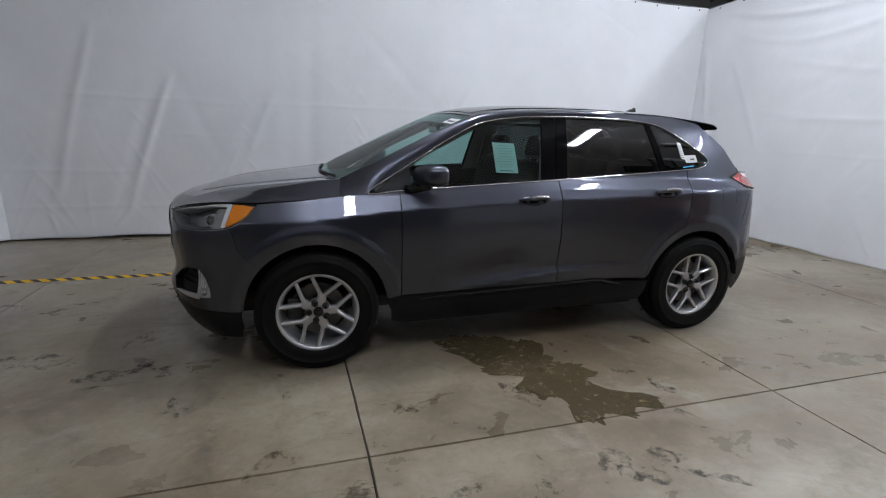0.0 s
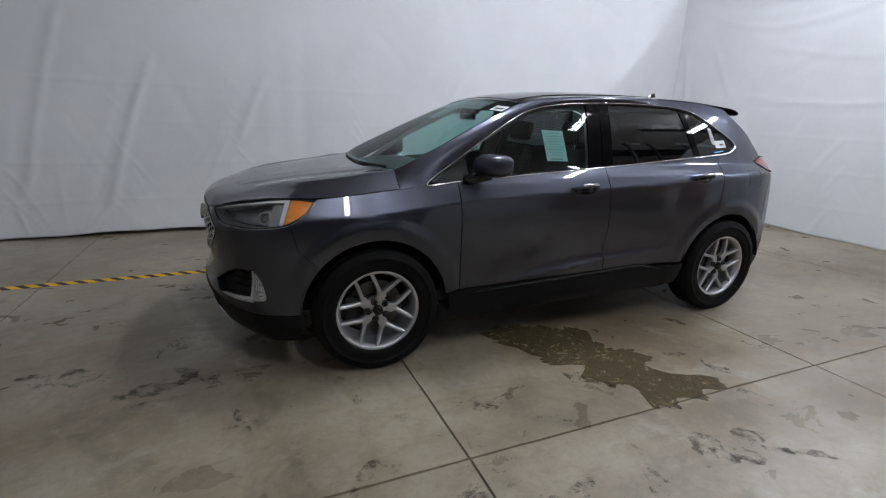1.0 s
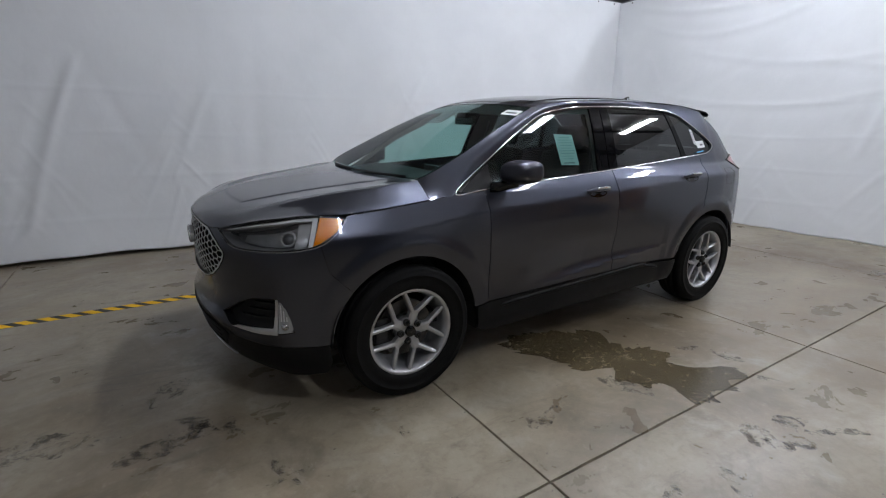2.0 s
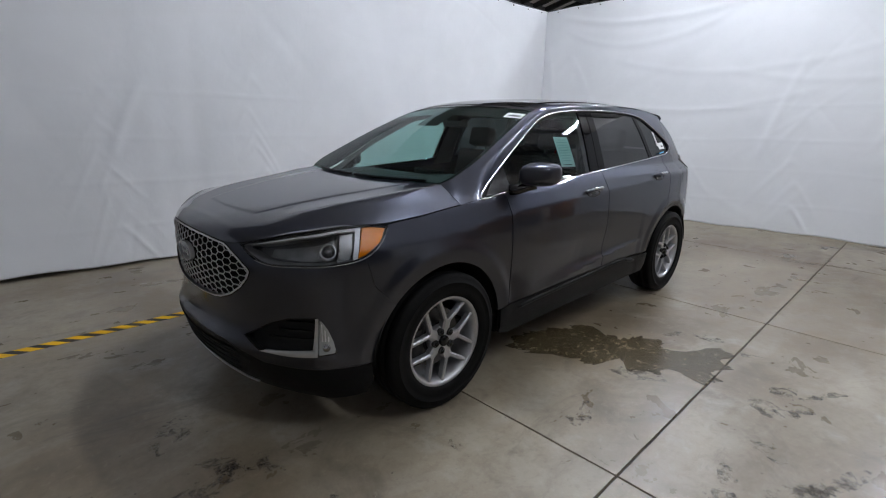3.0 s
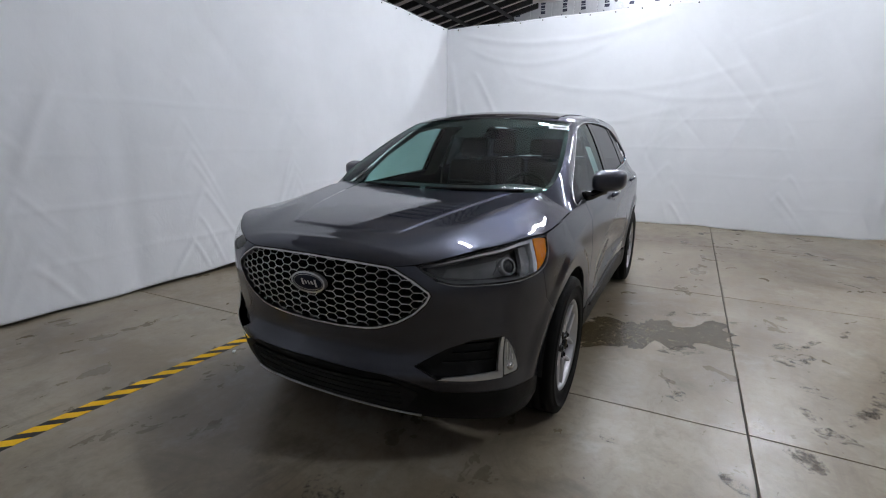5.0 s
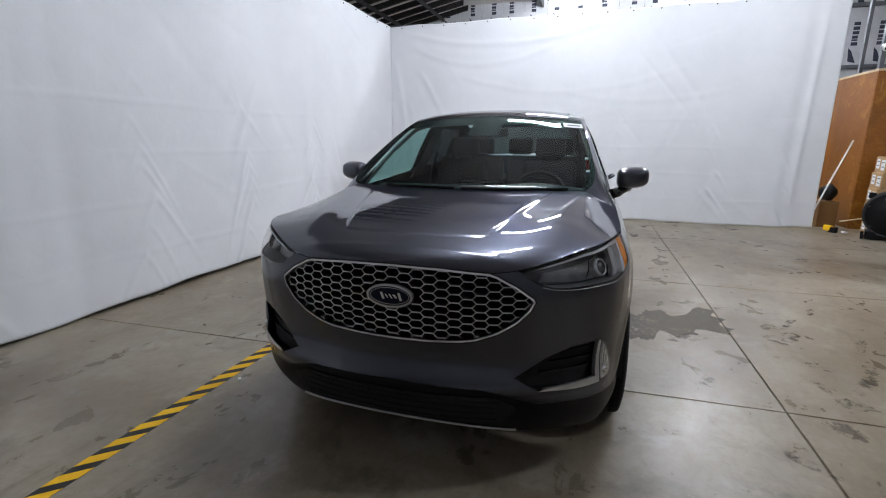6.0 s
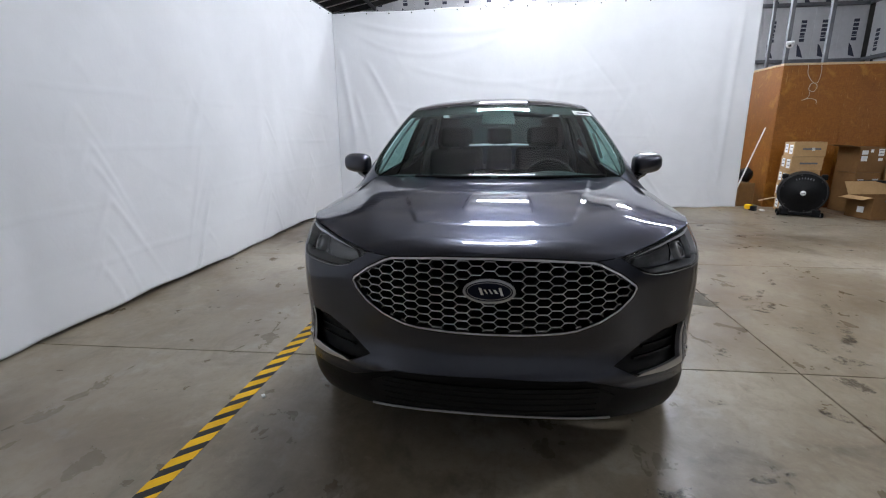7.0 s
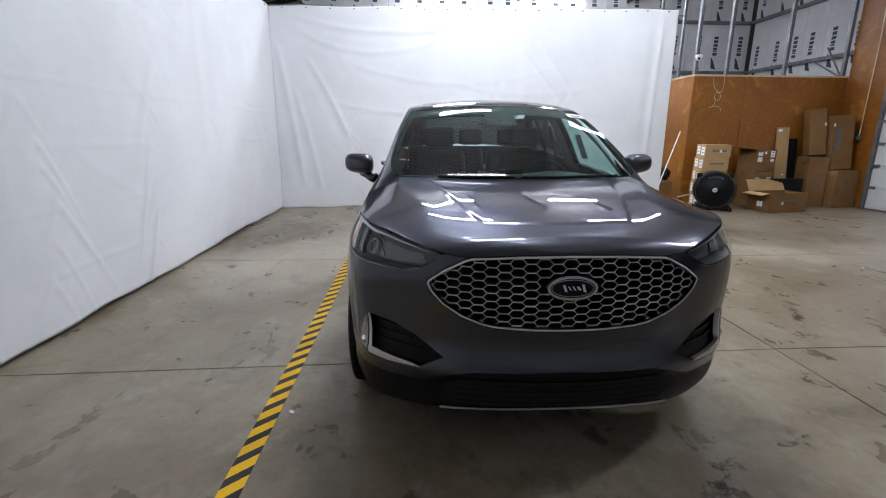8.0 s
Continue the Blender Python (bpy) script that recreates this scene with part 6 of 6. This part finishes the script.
def dome_camera():
    c = tagged(new("dome_camera"), "small white dome camera fixed to a steel stud", "camera")
    c.location = (PX - 0.02, -1.335, 2.93)
    part("base", turned([(0.001, 0.05), (0.062, 0.05), (0.066, 0.03), (0.062, -0.005), (0.05, -0.012)], 24, "Z"), WHITE_PAINT, c, "", True)
    b = bmesh.new()
    bmesh.ops.create_uvsphere(b, u_segments=20, v_segments=12, radius=0.055)
    b.transform(Matrix.Translation((0, 0, -0.01)))
    part("dome", b, WHITE_PAINT, c, "", True)
    l = bmesh.new()
    bmesh.ops.create_uvsphere(l, u_segments=14, v_segments=8, radius=0.026)
    l.transform(Matrix.Translation((-0.036, 0.02, -0.022)))
    part("lens", l, GLOSS_BLACK, c, "", True)
    part("bracket", box_bm((-0.01, -0.02, 0.03), (0.045, 0.02, 0.06), 0.004), STEEL_GREY, c)


dome_camera()
cable_pts = spline([(PX - 0.012, -1.70, 2.58), (PX - 0.014, -1.72, 2.42), (PX - 0.02, -1.80, 2.30), (PX - 0.02, -1.90, 2.22), (PX - 0.02, -1.86, 2.12), (PX - 0.02, -1.77, 2.16), (PX - 0.02, -1.80, 2.26), (PX - 0.02, -1.90, 2.28), (PX - 0.02, -1.93, 2.45), (PX - 0.014, -1.92, 2.58)], 8)
tagged(part("cable", tube(cable_pts, 0.004, 5), WIRE, smooth=True), "pale loose cable looped over the strand board", "cable")
cable_pts = spline([(PX - 0.012, -1.80, 2.14), (PX - 0.02, -1.78, 2.02), (PX - 0.02, -1.68, 1.97), (PX - 0.02, -1.80, 2.0), (PX - 0.02, -1.92, 1.97), (PX - 0.014, -1.94, 1.90)], 8)
tagged(part("cable", tube(cable_pts, 0.0035, 5), WIRE, smooth=True), "pale loose cable end dangling on the strand board", "cable")
pull = tagged(new("pull_cord"), "hanging pull cord with a green end knob on the strand-board wall", "cord")
part("cord", tube([(6.70, SY + 0.02, 4.6), (6.64, SY + 0.03, 3.2), (6.65, SY + 0.04, 1.42)], 0.010, 6), PALE_WOOD, pull)
kb = bmesh.new()
bmesh.ops.create_uvsphere(kb, u_segments=14, v_segments=10, radius=0.045)
kb.transform(Matrix.Translation((6.65, SY + 0.05, 1.38)) @ Matrix.Diagonal((1, 1, 1.3, 1)))
part("knob", kb, varied("green_rubber", (0.05, 0.10, 0.08), (0.08, 0.15, 0.12), 12, 0.5), pull, "dull green knob", True)


# ---- sectional door beside the side wall ----
def section_door():
    d = tagged(new("door_1"), "white sectional door with grey steel track", "door", kind="structure")
    for k in range(8):
        part("panel", box_bm((3.2, SY - 0.05, 0.02 + 0.42 * k), (6.26, SY - 0.01, 0.02 + 0.42 * k + 0.412), 0.008), FOAM, d)
    part("track", box_bm((6.27, SY - 0.04, 0.0), (6.34, SY + 0.03, 3.4), 0.006), STEEL_GREY, d)
    for k in range(7):
        part("hinge", box_bm((6.12, SY - 0.009, 0.40 + 0.42 * k), (6.27, SY + 0.02, 0.46 + 0.42 * k), 0.004), STEEL_GREY, d)
    wall("wall_side", (3.2, SY - 0.3, 3.42), (6.36, SY - 0.06, TOP), HALL, "wall over the sectional door, toned dark to bounce little light")


section_door()


# ---- boxes and loose things by the partition ----
def carton(x, y, z, dx, dy, dz, material, label, turn=0.0, lean=0.0, marks=(), group="cartons by the partition", tilt=0.0, tape=True):
    """A closed carton with a taped lid seam. Marks: (face, across, up, width, height, material), face "long" or "end"."""
    c = tagged(new("cardboard_box"), label, "box", group)
    c.matrix_basis = pose(x, y, z, lean, tilt, turn)
    part("carton_body", box_bm((-dx / 2, -dy / 2, 0), (dx / 2, dy / 2, dz), 0.008), material, c)
    part("lid_flap", box_bm((-dx / 2 + 0.004, -dy / 2 + 0.004, dz + 0.0005), (-0.003, dy / 2 - 0.004, dz + 0.005), 0.001), material, c)
    part("lid_flap", box_bm((0.003, -dy / 2 + 0.004, dz + 0.0005), (dx / 2 - 0.004, dy / 2 - 0.004, dz + 0.005), 0.001), material, c)
    if tape:
        part("packing_tape", box_bm((-0.03, -dy / 2 - 0.001, dz + 0.0055), (0.03, dy / 2 + 0.001, dz + 0.0065)), PALE_WOOD, c)
    for face, u, v, w, h, mat in marks:
        name = "paper_label" if mat is PAPER else "print_bar"
        if face == "long":
            yy = dy / 2 - u * dy
            part(name, box_bm((-dx / 2 - 0.002, yy - w / 2, v * dz - h / 2), (-dx / 2 - 0.0005, yy + w / 2, v * dz + h / 2)), mat, c)
        else:
            xx = dx / 2 - u * dx
            part(name, box_bm((xx - w / 2, dy / 2 + 0.0005, v * dz - h / 2), (xx + w / 2, dy / 2 + 0.002, v * dz + h / 2)), mat, c)
        if mat is PAPER and h > 0.09:  # unread lines on the larger labels
            for k in range(2):
                zz = v * dz + h * (0.2 - 0.42 * k)
                lo, hi = ((-dx / 2 - 0.003, yy - w * 0.36, zz), (-dx / 2 - 0.0022, yy + w * 0.36, zz + h * 0.09)) if face == "long" else ((xx - w * 0.36, dy / 2 + 0.0022, zz), (xx + w * 0.36, dy / 2 + 0.003, zz + h * 0.09))
                part("print_bar", box_bm(lo, hi), PRINT, c)
    return c


rng = random.Random(12)
for k, shove in enumerate((0.13, 0.15, 0.15, 0.13, 0.10)):
    ends = [("end", 0.27, 0.55, 0.10, 0.15, PAPER), ("end", 0.74, 0.48, 0.12, 0.16, PAPER)]
    bars = [("long", 0.55, 0.52, 0.28, 0.030, PRINT)] + ([("long", 0.60, 0.50, 0.05, 0.05, PAPER)] if k == 4 else [])
    carton(6.72 + rng.uniform(-0.02, 0.02), -1.72 + shove, 0.005 + 0.247 * k, 0.36, 0.50, 0.24, CARD_PALE, "pale shipping carton with white end labels, stacked beside the fan", -6 + rng.uniform(-4, 4), marks=ends + bars, group="stack of pale cartons")
carton(6.80, -2.59, 0.005, 0.46, 0.46, 0.70, CARD, "brown carton with white paper labels under another", 8,
       marks=[("long", 0.24, 0.74, 0.10, 0.14, PAPER), ("long", 0.80, 0.76, 0.10, 0.13, PAPER)], tape=False)
top = carton(6.80, -2.60, 0.712, 0.46, 0.47, 0.43, CARD, "brown carton with white paper labels and one raised flap", 9,
             marks=[("long", 0.18, 0.80, 0.11, 0.07, PAPER), ("long", 0.18, 0.56, 0.11, 0.09, PAPER), ("long", 0.44, 0.86, 0.05, 0.05, PAPER), ("long", 0.80, 0.80, 0.10, 0.12, PAPER), ("long", 0.80, 0.52, 0.08, 0.05, PAPER)], tape=False)
part("raised_flap", box_bm((-0.22, 0.0, 0.0), (0.22, 0.22, 0.006), 0.001, 2, pose(0, 0.236, 0.436, 8, 0, 0)), CARD, top)
ob = tagged(new("cardboard_box"), "open brown carton with spread flaps on the floor", "box", "cartons by the partition")
ob.matrix_basis = pose(6.10, -2.62, 0.002, 0, 0, 8) @ Matrix.Diagonal((1.05, 0.88, 1, 1))
for lo, hi in (((-0.24, -0.48, 0), (-0.234, 0.48, 0.36)), ((0.234, -0.48, 0), (0.24, 0.48, 0.36)), ((-0.233, -0.48, 0.002), (0.233, -0.474, 0.36)), ((-0.233, 0.474, 0.002), (0.233, 0.48, 0.36)), ((-0.233, -0.473, 0.002), (0.233, 0.473, 0.008))):
    part("side", box_bm(lo, hi, 0.001), CARD, ob)
part("flap", box_bm((0.0, -0.47, 0.0), (0.24, 0.47, 0.005), 0.001, 2, pose(0.24, 0, 0.36, 0, -62, 0)), CARD_PALE, ob)
part("flap", box_bm((-0.22, 0.0, 0.0), (0.22, 0.20, 0.005), 0.001, 2, pose(0, 0.48, 0.36, -10, 0, 0)), CARD_PALE, ob)
part("print_bar", box_bm((-0.2415, -0.22, 0.20), (-0.2403, 0.22, 0.235)), PRINT, ob)
part("print_bar", box_bm((-0.2415, 0.20, 0.30), (-0.2403, 0.27, 0.32)), PRINT, ob)
part("print_bar", box_bm((-0.2415, 0.12, 0.15), (-0.2403, 0.17, 0.20)), PAPER, ob)
part("print_bar", box_bm((-0.10, 0.4805, 0.10), (0.02, 0.482, 0.20)), PAPER, ob)
case = tagged(new("flat_case"), "long flat black case standing on edge behind the open carton", "case")
part("shell", box_bm((6.475, -3.42, 0.0), (6.525, -2.42, 0.58), 0.015), BLACK_PLASTIC, case)
part("seam", box_bm((6.497, -3.40, 0.581), (6.503, -2.44, 0.585)), DARK_METAL, case)
sheetc = tagged(new("cardboard_sheet"), "tall pale cardboard sheet leaning on the partition", "cardboard")
sheetc.matrix_basis = pose(6.98, -3.35, 0.0, 0, 7, 0)
part("sheet", box_bm((-0.012, -0.14, 0), (0.012, 0.13, 1.60), 0.002), CARD_PALE, sheetc)
part("paper_label", box_bm((-0.014, 0.02, 1.50), (-0.0125, 0.10, 1.56)), PAPER, sheetc)
part("paper_label", box_bm((-0.014, -0.08, 0.60), (-0.0125, -0.03, 0.63)), PAPER, sheetc)
tagged(part("dark_panel", box_bm((-0.02, -0.14, 0), (0.02, 0.09, 1.36), 0.004, 2, pose(7.05, -3.56, 0.0, 0, 5, 0)), BLACK_PLASTIC), "tall black panel leaning on the partition", "panel")
carton(6.80, -3.82, 0.003, 0.42, 0.38, 0.99, CARD, "tall brown carton with an upright line of print", -8, marks=[("long", 0.52, 0.55, 0.03, 0.42, PRINT)])
carton(6.64, -4.27, 0.003, 0.44, 0.56, 0.73, CARD, "brown carton carrying a taller one", 8, marks=[("long", 0.30, 0.55, 0.03, 0.22, PRINT), ("long", 0.36, 0.62, 0.08, 0.02, PRINT)])
carton(6.86, -3.87, 1.022, 0.26, 0.30, 0.92, CARD, "upright brown carton leaning back on a tall carton", -14, -4, tilt=8, marks=[("long", 0.93, 0.66, 0.04, 0.06, PAPER)])
carton(6.70, -4.24, 0.752, 0.28, 0.40, 1.06, CARD, "upright brown carton with a dark mark on its side", -6, -3, tilt=4,
       marks=[("long", 0.26, 0.40 + 0.082 * k, 0.11, 0.068, PRINT) for k in range(5)] + [("long", 0.04, 0.83, 0.03, 0.06, PAPER)])
wire = spline([(6.70, -3.62, 0.999), (6.66, -3.60, 1.001), (6.64, -3.585, 0.94), (6.68, -3.585, 0.90), (6.74, -3.59, 0.86), (6.80, -3.595, 0.87)], 6)
tagged(part("cable", tube(wire, 0.006, 5), BLACK_PLASTIC, smooth=True), "short black cable hanging over the edge of a tall carton", "cable")


def drum_fan():
    """A closed round blower: shallow domed front, side lugs, flat skid and small castors."""
    f = tagged(new("drum_fan"), "large round black floor blower on a flat skid with castors", "fan")
    f.matrix_basis = pose(6.22, -1.40, 0.0, 0, 0, -24)
    R, Z = 0.345, 0.40
    at = Matrix.Translation((0, 0, Z)) @ Matrix.Rotation(radians(-90), 4, "Z")
    drum = turned([(R - 0.02, -0.135), (R, -0.128), (R + 0.010, -0.11), (R + 0.010, 0.12), (R, 0.135), (R - 0.03, 0.14), (0.001, 0.14)], 56)
    drum.transform(at)
    part("drum", drum, BLACK_PLASTIC, f, "", True)
    front = turned([(0.001, -0.160), (0.10, -0.158), (0.105, -0.150), (0.20, -0.147), (0.205, -0.141), (0.29, -0.138), (R - 0.018, -0.128)], 56)
    front.transform(at)
    part("front_cover", front, BLACK_PLASTIC, f, "shallow stepped round front cover", True)
    lip = turned([(R - 0.022, -0.132), (R - 0.014, -0.142), (R - 0.002, -0.140), (R + 0.004, -0.126)], 56)
    lip.transform(at)
    part("rim", lip, DARK_METAL, f, "", True)
    plate = turned([(0.001, -0.172), (0.034, -0.170), (0.042, -0.162), (0.042, -0.155)], 24)
    plate.transform(at)
    part("hub_plate", plate, PAPER, f, "round white centre plate", True)
    part("print_bar", box_bm((-0.1745, -0.026, Z - 0.005), (-0.1725, 0.026, Z + 0.010)), PRINT, f)
    for k in range(7):  # vent slits in an arc over the centre
        a = radians(62 + 9 * k)
        part("vent_slit", tube([(-0.146, 0.235 * math.cos(a), Z + 0.235 * math.sin(a)), (-0.143, 0.268 * math.cos(a), Z + 0.268 * math.sin(a))], 0.006, 5), STEEL_GREY, f)
    for k in range(6):
        a = radians(20 + 60 * k)
        b = turned([(0.001, -0.150), (0.011, -0.148), (0.012, -0.130)], 10)
        b.transform(Matrix.Translation((0, 0.305 * math.cos(a), Z + 0.305 * math.sin(a))) @ Matrix.Rotation(radians(-90), 4, "Z"))
        part("bolt", b, DARK_METAL, f, "", True)
    for side in (-1, 1):
        part("lug", box_bm((-0.05, side * 0.27 - 0.045, Z + 0.22), (0.05, side * 0.27 + 0.045, Z + 0.31), 0.02), BLACK_PLASTIC, f)
        part("skid_foot", box_bm((-0.17, side * 0.22 - 0.06, 0.012), (0.17, side * 0.22 + 0.06, 0.13), 0.02), BLACK_PLASTIC, f)
        for x in (-0.15, 0.15):
            castor = part("castor", turned([(0.001, -0.018), (0.030, -0.018), (0.042, -0.012), (0.042, 0.012), (0.030, 0.018), (0.001, 0.018)], 20), RUBBER, f)
            castor.matrix_basis = pose(x, side * 0.305, 0.042)
            part("castor_cap", turned([(0.001, -0.021), (0.017, -0.021), (0.019, 0.021), (0.001, 0.021)], 14), STEEL_GREY, castor)
    part("skid_plate", box_bm((-0.16, -0.27, 0.030), (0.16, 0.27, 0.075), 0.012), BLACK_PLASTIC, f)


drum_fan()
tagged(part("broom_stick", tube([(7.02, -0.60, 0.01), (7.165, -1.13, 1.49)], 0.014, 8), WHITE_PAINT), "white wooden stick leaning on the strand board", "stick")
tagged(part("broom_stick", tube([(6.52, -1.30, 0.30), (6.62, -0.92, 0.20)], 0.012, 8), PALE_WOOD), "short pale wooden stick lying against the cartons", "stick")
carton(7.46, -0.98, 0.002, 0.42, 0.30, 0.44, CARD, "small brown carton behind the edge of the backdrop", 6)
sack = bmesh.new()
bmesh.ops.create_icosphere(sack, subdivisions=3, radius=0.15)
for v in sack.verts:
    k = 1 + 0.35 * noise.noise(v.co * 7) + 0.15 * noise.noise(v.co * 15)
    v.co = Vector((v.co.x * k, v.co.y * k * 0.8, v.co.z * k * 0.9))
lowest = min(v.co.z for v in sack.verts)
sack.transform(Matrix.Translation((7.44, -1.03, 0.449 - lowest)))
tagged(part("black_bag", sack, BLACK_PLASTIC, smooth=True), "crumpled black bag lying on a small carton", "bag")
tl = tagged(new("hand_tool"), "yellow and black hand tool lying on the concrete", "tool")
tl.matrix_basis = pose(6.72, -0.86, 0.0, 0, 0, 30)
part("grip", box_bm((-0.10, -0.035, 0.0), (0.02, 0.035, 0.09), 0.012), BLACK_PLASTIC, tl)
part("shell", box_bm((-0.02, -0.037, 0.02), (0.10, 0.037, 0.11), 0.014), YELLOW, tl, "yellow shell")
tagged(part("paper_scrap", box_bm((-0.05, -0.03, 0.0), (0.05, 0.03, 0.03), 0.012, 2, pose(6.68, -1.04, 0.0)), PAPER), "crumpled white scrap on the concrete", "scrap")
tagged(part("paper_scrap", box_bm((-0.016, -0.01, 0.0), (0.016, 0.01, 0.008), 0.003, 2, pose(-0.32, 5.02, 0.0, 0, 0, 40)), PAPER), "tiny white scrap on the concrete by the tape", "scrap")
